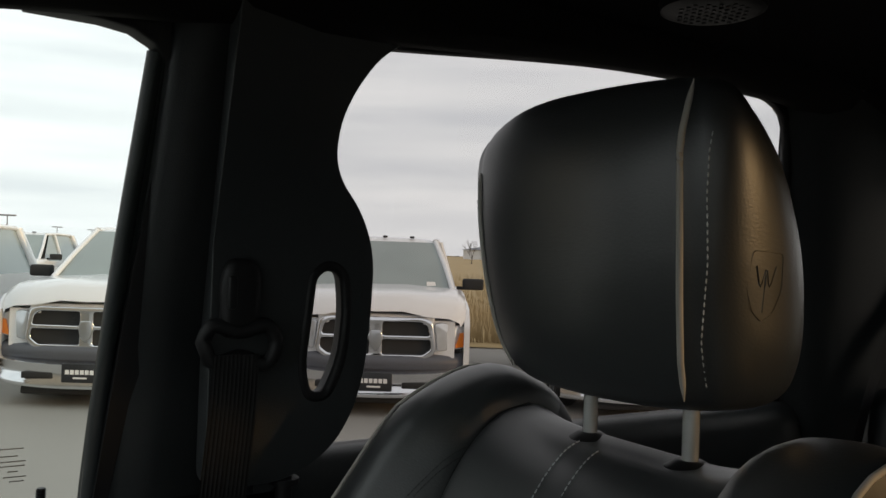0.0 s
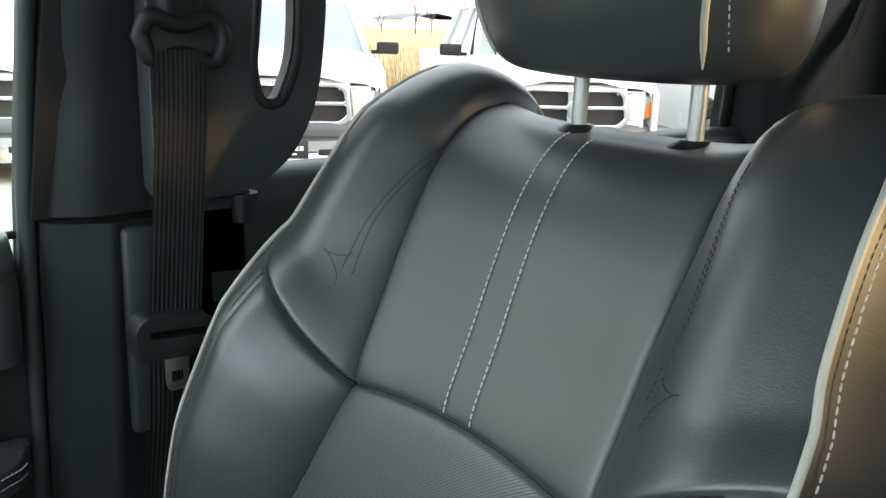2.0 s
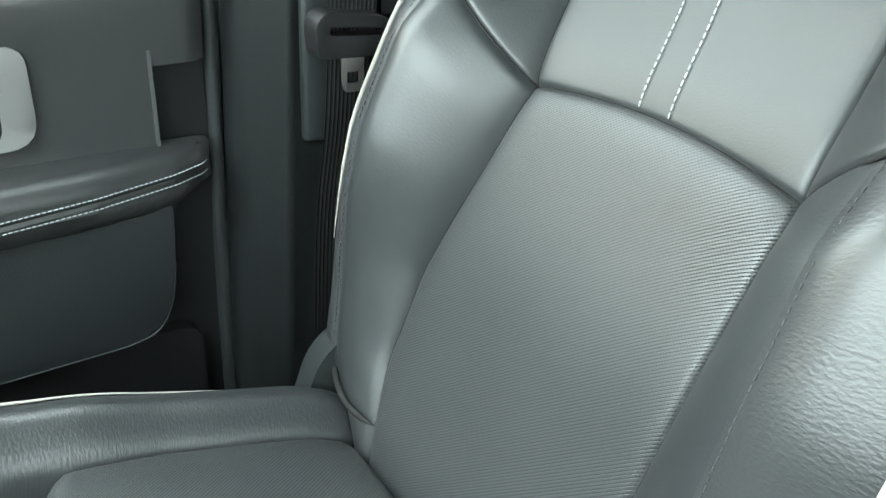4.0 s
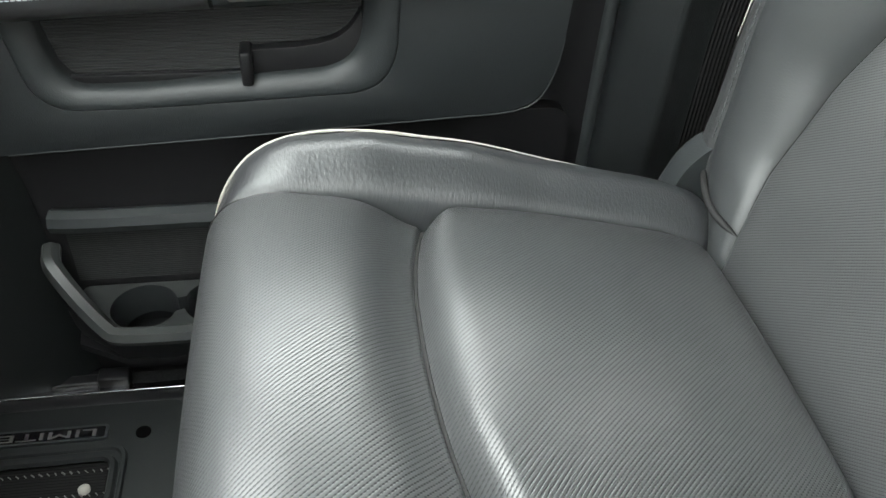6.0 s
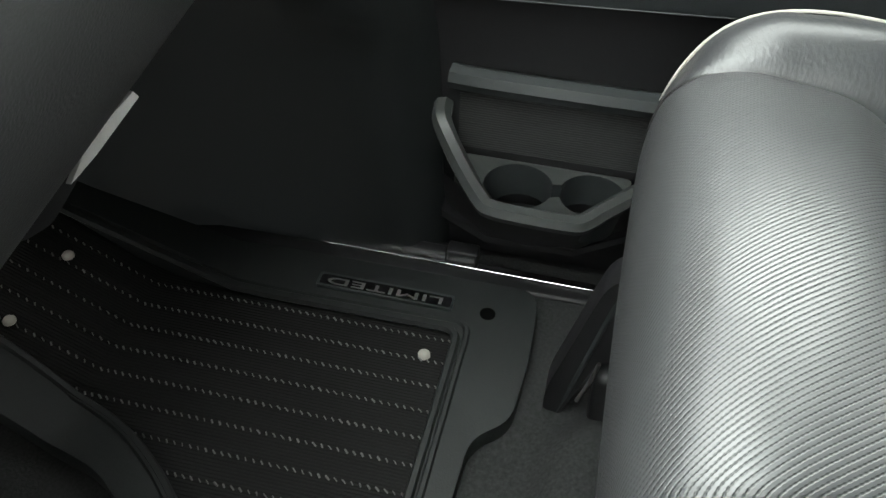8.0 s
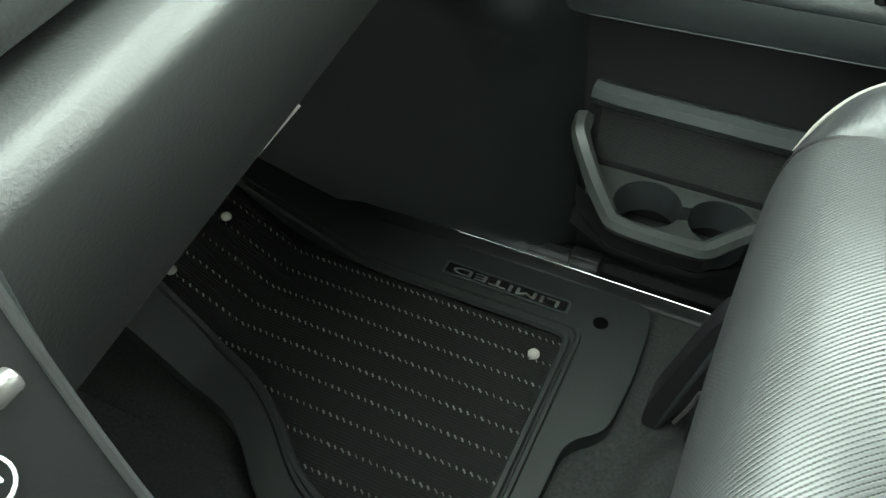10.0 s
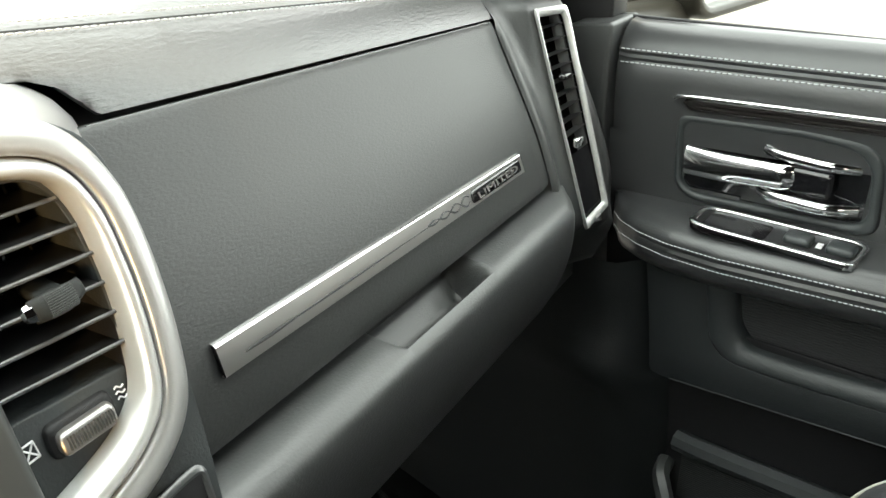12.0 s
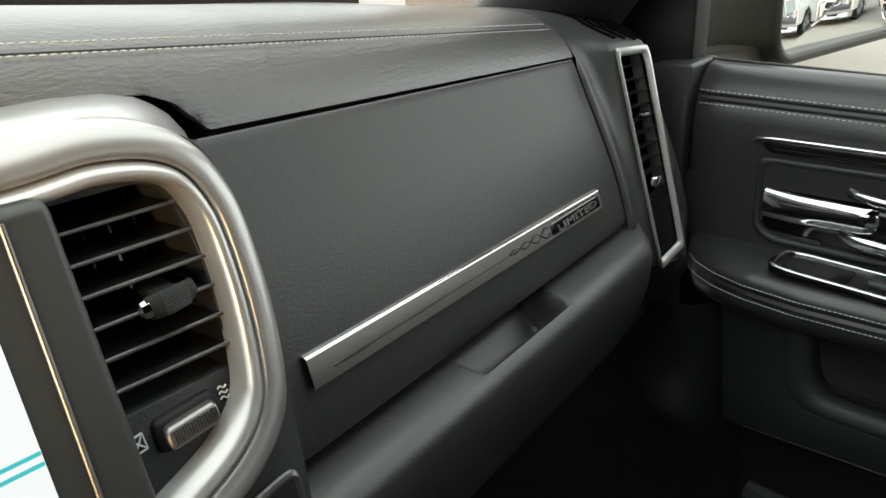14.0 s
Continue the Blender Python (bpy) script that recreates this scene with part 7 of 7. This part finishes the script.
for x, y in ((0.602, 0.685), (0.497, 1.112), (0.603, 1.108)):
    z = 0.020 + 0.55 * max(0.0, y - 1.02)
    bm = bmesh.new()
    tube(bm, [(x, y, z), (x, y, z + 0.003), (x, y, z + 0.0055), (x, y, z + 0.0065)], [0.0070, 0.0070, 0.005, 0.001], 14)
    part("stud", bm, PIPING, mat, "pale round stud")

# ---- outside: door mirror, block wall, trucks, field ----
dm = thing("door_mirror", "black outside door mirror", "door mirror", (1.05, 0.82, 0.8))
bm = bmesh.new()
hp = rounded([(0.955, 0.752), (1.295, 0.772), (1.335, 0.86), (1.310, 1.01), (0.965, 1.01)], [0.05, 0.05, 0.06, 0.05, 0.05], 6)
hi = rounded([(0.972, 0.768), (1.283, 0.786), (1.320, 0.86), (1.296, 0.995), (0.980, 0.995)], [0.045, 0.045, 0.055, 0.045, 0.045], 6)
plate(bm, "y", hp, 0.96, 0.845, [hi], bevel=0.010, seg=3)
plate(bm, "y", hp, 0.96, 1.02, bevel=0.03, seg=3)
box(bm, 0.745, 0.985, 0.87, 0.95, 0.70, 0.785, 0.015)
# olive in the base colour stands for tan ground reflected in the black housing
part("housing", bm, material("mirror_housing", (0.024, 0.021, 0.015), 0.42, vary=0.1, spec=0.35), dm, "dark mirror housing tinted olive for the reflected ground")
bm = bmesh.new()
centre = np.mean(hi, axis=0)
sheet(bm, [[(centre[0] + (p[0] - centre[0]) * k, 0.851 + ((p[0] - centre[0]) ** 2 + (p[1] - centre[1]) ** 2) * k * k / 2.2, centre[1] + (p[1] - centre[1]) * k) for p in hi + hi[:1]] for k in np.linspace(0.02, 1.0, 16)])
part("mirror", bm, MIRROR, dm, "convex mirror glass")

dm.location += Vector((0.13, -0.01, -0.03))
dm.rotation_euler = (radians(-6), 0.0, radians(-16))

bm = bmesh.new()
box(bm, 3.4, 9.0, 3.3, 3.7, GROUND, 3.6)
wall_block = piece("wall_1", bm, MORTAR, "tan concrete block building wall", "wall", kind="structure", smooth=False)
bm = bmesh.new()
box(bm, 0, 0.59, -0.012, 0.012, 0, 0.285, 0.004, 1)
bm_me = bpy.data.meshes.new("block")
bmesh.ops.recalc_face_normals(bm, faces=bm.faces)
bm.to_mesh(bm_me)
bm.free()
bm_me.materials.append(BLOCK)
for r in range(14):
    for c in range(-1, 9):
        x0 = 3.45 + 0.60 * c + (0.30 if r % 2 else 0.0)
        if 3.38 < x0 < 8.4:
            ob = new("block", bm_me)
            ob.parent = wall_block
            ob.location = (x0, 3.292, GROUND + 0.01 + 0.295 * r)


def truck():
    """A white pickup, nose towards -y, standing on z = 0, middle of the nose at the origin."""
    t = thing("pickup_truck", "white pickup truck with a chrome grille parked on the lot", "truck", group="parked pickup trucks")
    b = bmesh.new()
    # hood and wings as a lofted skin across the nose
    W = [(-1.0, 0.0), (-0.98, 0.055), (-0.86, 0.105), (-0.60, 0.120), (-0.30, 0.155), (0.0, 0.150), (0.30, 0.155), (0.60, 0.120), (0.86, 0.105), (0.98, 0.055), (1.0, 0.0)]
    rows = []
    for y, base, s in ((0.02, 0.92, 0.90), (0.08, 0.99, 0.95), (0.25, 1.03, 0.98), (0.7, 1.06, 1.0), (1.2, 1.085, 1.0), (1.36, 1.09, 1.0)):
        rows.append([(x * s, y + 0.10 * abs(x) ** 3, base + h * 0.75 - 0.02) for x, h in W])
    sheet(b, rows)
    for sx in (-1, 1):
        pr = rounded([(0.12, 0.42), (0.12, 0.92), (0.30, 1.03), (1.36, 1.09), (5.75, 1.10), (5.80, 0.55), (5.0, 0.45), (4.75, 0.78), (4.45, 0.86), (4.15, 0.78), (3.95, 0.42), (1.40, 0.40), (1.28, 0.72), (0.98, 0.86), (0.68, 0.76), (0.52, 0.45)], 0.05, 3)
        plate(b, "x", pr, 0.94 * sx, 1.0 * sx)
    plate(b, "x", [(3.6, 0.5), (3.66, 1.10), (3.75, 1.10), (3.75, 0.5)], -0.95, 0.95)
    plate(b, "x", [(5.7, 0.5), (5.7, 1.10), (5.8, 1.10), (5.8, 0.5)], -0.95, 0.95)
    box(b, -0.84, 0.84, 0.125, 0.60, 0.60, 0.955)
    box(b, -0.62, 0.62, 0.085, 0.60, 0.90, 0.998, 0.02)
    part("body", b, PAINT, t, "white painted body")
    b = bmesh.new()
    rows = []
    for y, z, hw in ((1.95, 1.80, 0.60), (2.05, 1.875, 0.66), (2.4, 1.905, 0.70), (3.3, 1.90, 0.70), (3.5, 1.86, 0.66)):
        rows.append([(hw * q, y, z - 0.05 * abs(q) ** 3) for q in np.linspace(-1, 1, 13)])
    sheet(b, rows)
    for sx in (-1, 1):
        tube(b, [(0.86 * sx, 1.22, 1.12), (0.77 * sx, 1.62, 1.48), (0.655 * sx, 2.02, 1.84)], 0.035, 8)
        tube(b, [(0.655 * sx, 2.02, 1.84), (0.69 * sx, 2.5, 1.865), (0.68 * sx, 3.4, 1.845)], 0.045, 8)
        tube(b, [(0.92 * sx, 2.35, 1.08), (0.72 * sx, 2.35, 1.84)], 0.04, 8)
        tube(b, [(0.92 * sx, 3.55, 1.08), (0.70 * sx, 3.42, 1.84)], 0.07, 8)
    box(b, -0.85, 0.85, 3.50, 3.58, 1.05, 1.42)
    part("cab", b, PAINT, t, "white painted cab")
    b = bmesh.new()
    sheet(b, [[(q * 0.84, 1.25 - 0.06 * (1 - q * q), 1.11), (q * 0.755, 1.62 - 0.06 * (1 - q * q), 1.48), (q * 0.645, 2.0 - 0.05 * (1 - q * q), 1.825)] for q in np.linspace(-1, 1, 13)])
    part("windscreen", b, TRUCK_GLASS, t, "grey-green windscreen")
    b = bmesh.new()
    for sx in (-1, 1):
        sheet(b, [[(0.925 * sx, y0, 1.085), (0.70 * sx, y1, 1.82)] for y0, y1 in ((1.35, 2.08), (2.30, 2.32))])
        sheet(b, [[(0.925 * sx, y0, 1.085), (0.70 * sx, y1, 1.82)] for y0, y1 in ((2.40, 2.38), (3.46, 3.36))])
    sheet(b, [[(-0.68, 3.53, 1.42), (-0.62, 3.48, 1.82)], [(0.68, 3.53, 1.42), (0.62, 3.48, 1.82)]])
    part("side_glass", b, TRUCK_GLASS, t)
    # grille: chrome surround and cross, four dark openings
    go = rounded([(-0.54, 0.585), (0.54, 0.585), (0.645, 0.66), (0.60, 0.955), (0.50, 0.985), (-0.50, 0.985), (-0.60, 0.955), (-0.645, 0.66)], 0.05, 4)
    holes = []
    for sx in (-1, 1):
        for lo in (True, False):
            if lo:
                h = [(0.070, 0.628), (0.50, 0.628), (0.585, 0.685), (0.578, 0.775), (0.070, 0.775)]
            else:
                h = [(0.070, 0.812), (0.570, 0.812), (0.548, 0.905), (0.48, 0.945), (0.070, 0.945)]
            holes.append(rounded([(x * sx, z) for x, z in (h if sx > 0 else h[::-1])], 0.025, 3))
    b = bmesh.new()
    plate(b, "y", go, 0.10, 0.0, holes, bevel=0.012)
    for v in b.verts:
        v.co.y += 0.10 * abs(v.co.x) ** 2
    gr = part("grille", b, TRUCK_CHROME, t, "bright chrome grille with four openings")
    for h in holes:
        b = bmesh.new()
        plate(b, "y", h, 0.095, 0.060)
        for v in b.verts:
            v.co.y += 0.10 * abs(v.co.x) ** 2
        part("mesh_panel", b, TYRE, gr, "black grille mesh", smooth=False)
    b = bmesh.new()
    plate(b, "y", rounded([(-0.055, 0.70), (0.0, 0.66), (0.055, 0.70), (0.075, 0.80), (0.05, 0.86), (-0.05, 0.86), (-0.075, 0.80)], 0.02, 3), 0.0, -0.02, bevel=0.008)
    part("badge", b, RIM, gr, "plain shield badge")
    for sx in (-1, 1):
        b = bmesh.new()
        hl = [(0.655, 0.66), (0.955, 0.69), (0.97, 0.90), (0.70, 0.945), (0.62, 0.93)]
        plate(b, "y", rounded([(x * sx, z) for x, z in (hl if sx > 0 else hl[::-1])], 0.03, 3), 0.16, 0.02, bevel=0.015)
        for v in b.verts:
            v.co.y += 0.22 * abs(v.co.x) ** 3
        hd = part("headlight", b, LAMP, t, "clear headlight")
        b = bmesh.new()
        plate(b, "y", rounded([(x * sx, z) for x, z in ([(0.845, 0.695), (0.950, 0.705), (0.960, 0.85), (0.90, 0.84)] if sx > 0 else [(0.90, 0.84), (0.960, 0.85), (0.950, 0.705), (0.845, 0.695)])], 0.01, 2), 0.03, 0.008)
        for v in b.verts:
            v.co.y += 0.22 * abs(v.co.x) ** 3
        part("turn_signal", b, AMBER, hd, "amber turn signal", smooth=False)
    b = bmesh.new()
    rows = []
    for q in np.linspace(-1, 1, 25):
        y = 0.02 + 0.24 * abs(q) ** 3
        rows.append([(q * 0.99, y + dy, z) for dy, z in ((0.06, 0.635), (-0.02, 0.615), (-0.05, 0.56), (-0.03, 0.50), (0.02, 0.475))])
    sheet(b, rows)
    part("upper_bumper", b, GREY_CLAD, t, "dark grey upper bumper")
    b = bmesh.new()
    rows = []
    for q in np.linspace(-1, 1, 25):
        y = -0.05 + 0.26 * abs(q) ** 3
        rows.append([(q * 1.0, y + dy, z + 0.03 * abs(q) ** 2) for dy, z in ((0.10, 0.485), (0.0, 0.475), (-0.045, 0.455), (-0.04, 0.40), (-0.03, 0.33), (-0.055, 0.30), (-0.05, 0.24), (0.04, 0.215))])
    sheet(b, rows)
    bu = part("bumper", b, TRUCK_CHROME, t, "chrome front bumper")
    for sx in (-1, 1):
        b = bmesh.new()
        box(b, sx * 0.45 - 0.16, sx * 0.45 + 0.16, -0.085, 0.0, 0.325, 0.385, 0.01)
        part("bumper_opening", b, TYRE, bu)
    b = bmesh.new()
    box(b, -0.19, 0.19, -0.115, -0.085, 0.30, 0.47, 0.006)
    pl = part("plate", b, PLATE, bu, "dark dealer plate")
    b = bmesh.new()
    for k in range(6):
        box(b, -0.15 + 0.05 * k, -0.112 + 0.05 * k, -0.119, -0.114, 0.375, 0.415)
    box(b, -0.07, 0.07, -0.119, -0.114, 0.335, 0.35)
    part("plate_print", b, PRINT, pl, "pale bars of print", smooth=False)
    b = bmesh.new()
    box(b, -0.66, 0.66, 0.02, 0.60, 0.15, 0.24, 0.02)
    box(b, -0.80, 0.80, 0.15, 1.3, 0.25, 0.6)
    part("valance", b, TYRE, t, "black valance")
    for sx in (-1, 1):
        for wy in (0.98, 4.45):
            b = bmesh.new()
            ring = [(0.26, -0.13), (0.36, -0.13), (0.385, -0.10), (0.39, 0.0), (0.385, 0.10), (0.36, 0.13), (0.26, 0.13)]
            sheet(b, [[(sx * (0.83 + w), wy + r * math.cos(a), 0.39 + r * math.sin(a)) for r, w in ring] for a in np.linspace(0, 2 * math.pi, 33)])
            wh = part("tyre", b, TYRE, t, "black tyre")
            b = bmesh.new()
            tube(b, [(sx * 0.86, wy, 0.39), (sx * 0.935, wy, 0.39)], 0.262, 28)
            for k in range(5):
                a = 2 * math.pi * k / 5
                tube(b, [(sx * 0.945, wy + 0.05 * math.cos(a), 0.39 + 0.05 * math.sin(a)), (sx * 0.94, wy + 0.24 * math.cos(a), 0.39 + 0.24 * math.sin(a))], 0.03, 6)
            part("rim", b, RIM, wh, "alloy rim")
        b = bmesh.new()
        box(b, sx * 1.12 - 0.13, sx * 1.12 + 0.13, 1.46, 1.58, 1.12, 1.29, 0.03, 3)
        box(b, min(sx * 0.92, sx * 1.06), max(sx * 0.92, sx * 1.06), 1.50, 1.56, 1.12, 1.17)
        part("side_mirror", b, TYRE, t, "black side mirror")
    for x in (-0.35, 0.0, 0.35):
        b = bmesh.new()
        box(b, x - 0.03, x + 0.03, 2.05, 2.14, 1.885, 1.92, 0.01)
        part("marker_lamp", b, TYRE, t)
    b = bmesh.new()
    tube(b, [(-0.65, 1.30, 1.14), (-0.1, 1.24, 1.165)], 0.012, 6)
    tube(b, [(0.05, 1.24, 1.16), (0.62, 1.30, 1.14)], 0.012, 6)
    part("wiper", b, TYRE, t)
    b = bmesh.new()
    q = [(0.55, 1.30, 1.15), (0.66, 1.315, 1.15), (0.645, 1.36, 1.23), (0.54, 1.345, 1.23)]
    b.faces.new([b.verts.new((x, y - 0.035, z)) for x, y, z in q])
    part("window_sticker", b, PAPER, t, "white paper sticker", smooth=False)
    for ch in t.children_recursive:
        if ch.type == "MESH" and ch.name.split(".")[0] not in ("tyre", "rim"):
            for v in ch.data.vertices:
                v.co.z = lerp(v.co.z, [0.0, 0.215, 0.585, 0.985, 1.10, 1.92], [0.0, 0.175, 0.595, 1.035, 1.275, 1.94])
    return t


base = truck()
ROW_A = radians(TRUCK_TURN)
spots = [(TRUCK_X + TRUCK_STEP[0] * k, TRUCK_Y + TRUCK_STEP[1] * k) for k in (-1, 0, 1, 2, 3, -2)]
for k, (x, y) in enumerate(spots):
    m = Matrix.Translation((x, y, GROUND)) @ Matrix.Rotation(ROW_A, 4, "Z")
    if k == 0:
        base.matrix_basis = m
    else:
        copy_thing(base, m)
# a second row further off, behind the first
back = Vector((math.cos(ROW_A + math.pi / 2), math.sin(ROW_A + math.pi / 2)))
for k in (-3, -2, -1, 0):
    x, y = TRUCK_X + TRUCK_STEP[0] * k + back.x * 9.5, TRUCK_Y + TRUCK_STEP[1] * k + back.y * 9.5
    copy_thing(base, Matrix.Translation((x, y, GROUND)) @ Matrix.Rotation(ROW_A, 4, "Z"))
# field of dry grass beyond the lot, far trees and lamp posts
far = lambda az, d: (d * math.cos(radians(az)), d * math.sin(radians(az)))
bm = bmesh.new()
rows = []
for d, z in ((15.5, 0.02), (16.0, 0.10), (22, 0.25), (40, 0.55), (90, 1.0), (300, 1.6)):
    rows.append([(*far(a, d), GROUND + z + (0.05 * math.sin(a * 1.7) if d > 16 else 0)) for a in np.linspace(-75, -22, 70)])
sheet(bm, rows)
tagged(piece("field", bm, DRY_GRASS, "field of dry tan grass beyond the lot", "field"), kind="structure")
bm = bmesh.new()
random.seed(11)
for k in range(16000):
    a, d = random.uniform(-66, -24), 15.8 + 26 * random.random() ** 2
    x, y = far(a, d)
    z = GROUND + lerp(d, [15.5, 16, 22, 40], [0.0, 0.10, 0.25, 0.55])
    h, w = random.uniform(0.12, 0.5), random.uniform(0.006, 0.016)
    dx, dy = random.uniform(-0.12, 0.12), random.uniform(-0.12, 0.12)
    v = [bm.verts.new(p) for p in ((x - w, y, z), (x + w, y, z), (x + dx * h, y + dy * h, z + h))]
    bm.faces.new(v)
tagged(piece("dry_grass", bm, BLADES, "tall dry tan grass blades", "grass", smooth=False), kind="stuff")


def bare_tree(at, height, seed):
    rnd = random.Random(seed)
    t = thing("bare_tree", "leafless grey-brown tree at the field's edge", "tree", (at[0], at[1], GROUND + 0.6), group="bare trees")
    b, tw = bmesh.new(), bmesh.new()

    def grow(p, d, l, r, depth):
        q = p + d * l
        mid = p + d * l * 0.5 + Vector((rnd.uniform(-1, 1), rnd.uniform(-1, 1), 0)) * l * 0.05
        tube(b if depth < 2 else tw, [p, mid, q], [r, r * 0.85, r * 0.65], 5 if depth < 2 else 4)
        if depth < 5:
            for _ in range(3 if depth < 3 else 2):
                e = (d + Vector((rnd.uniform(-1, 1), rnd.uniform(-1, 1), rnd.uniform(-0.1, 0.7))) * 0.62).normalized()
                grow(p + d * l * rnd.uniform(0.6, 1.0), e, l * rnd.uniform(0.6, 0.8), r * 0.6, depth + 1)

    grow(Vector((at[0], at[1], GROUND + 0.5)), Vector((0, 0, 1)), height * 0.30, height * 0.016, 0)
    part("trunk", b, TWIG, t)
    part("twigs", tw, TWIG, t, "fine bare twigs")


for k, (a, d, h) in enumerate(((-34.1, 85, 3.6), (-36.3, 80, 5.4), (-37.4, 95, 5.0), (-39.5, 90, 6.0))):
    bare_tree(far(a, d), h, 20 + k)
bm = bmesh.new()
random.seed(5)
for k in range(260):
    a, d = random.uniform(-70, 5), random.uniform(230, 320)
    x, y = far(a, d)
    s = random.uniform(0.6, 1.5)
    fresh = bmesh.new()
    bmesh.ops.create_icosphere(fresh, subdivisions=2, radius=1.0, matrix=Matrix.Translation((x, y, GROUND + s * 0.4)) @ Matrix.Diagonal((s * 1.6, s * 1.6, s * 0.8, 1)))
    for v in fresh.verts:
        v.co += Vector((random.uniform(-1, 1), random.uniform(-1, 1), random.uniform(-0.8, 0.8))) * s * 0.22
    merge(bm, fresh)
tagged(piece("far_woods", bm, FAR_WOOD, "low brown winter woods on the horizon", "woods", smooth=False), kind="stuff")
for k, (a, d) in enumerate(((-4.7, 110), (-7.5, 180), (-9.5, 200))):
    x, y = far(a, d)
    lp = thing("lamp_post", "grey car lot lamp post with a flat head and red flag", "lamp post", (x, y, GROUND), group="lamp posts")
    b = bmesh.new()
    tube(b, [(x, y, GROUND), (x, y, GROUND + 4.6)], [0.09, 0.06], 8)
    part("post", b, POLE, lp)
    b = bmesh.new()
    box(b, x - 0.5, x + 0.5, y - 0.9, y + 0.9, GROUND + 4.55, GROUND + 4.72, 0.05)
    part("lamp_head", b, POLE, lp)
    b = bmesh.new()
    sheet(b, [[(x + 0.1 * math.sin(i * 1.3), y + 0.1 + 0.11 * i, GROUND + 2.7 + 0.12 * j - 0.05 * i) for j in range(8)] for i in range(6)])
    part("flag", b, FLAG, lp, "red pennant")

# a low pale building far across the field
hall = thing("far_building", "low pale metal building far across the field", "building", (*far(-36.6, 160), GROUND))
hx, hy = far(-36.6, 160)
bm = bmesh.new()
box(bm, hx - 5, hx + 5, hy - 7, hy + 7, GROUND, GROUND + 2.9)
part("wall", bm, PAPER, hall, smooth=False)
bm = bmesh.new()
for sy in (-7.4, 0.0):
    bm.faces.new([bm.verts.new(p) for p in ((hx - 5.4, hy + sy, GROUND + (2.9 if sy else 4.0)), (hx + 5.4, hy + sy, GROUND + (2.9 if sy else 4.0)), (hx + 5.4, hy + (0.0 if sy else 7.4), GROUND + (4.0 if sy else 2.9)), (hx - 5.4, hy + (0.0 if sy else 7.4), GROUND + (4.0 if sy else 2.9)))])
part("roof", bm, GREY_CLAD, hall, smooth=False)
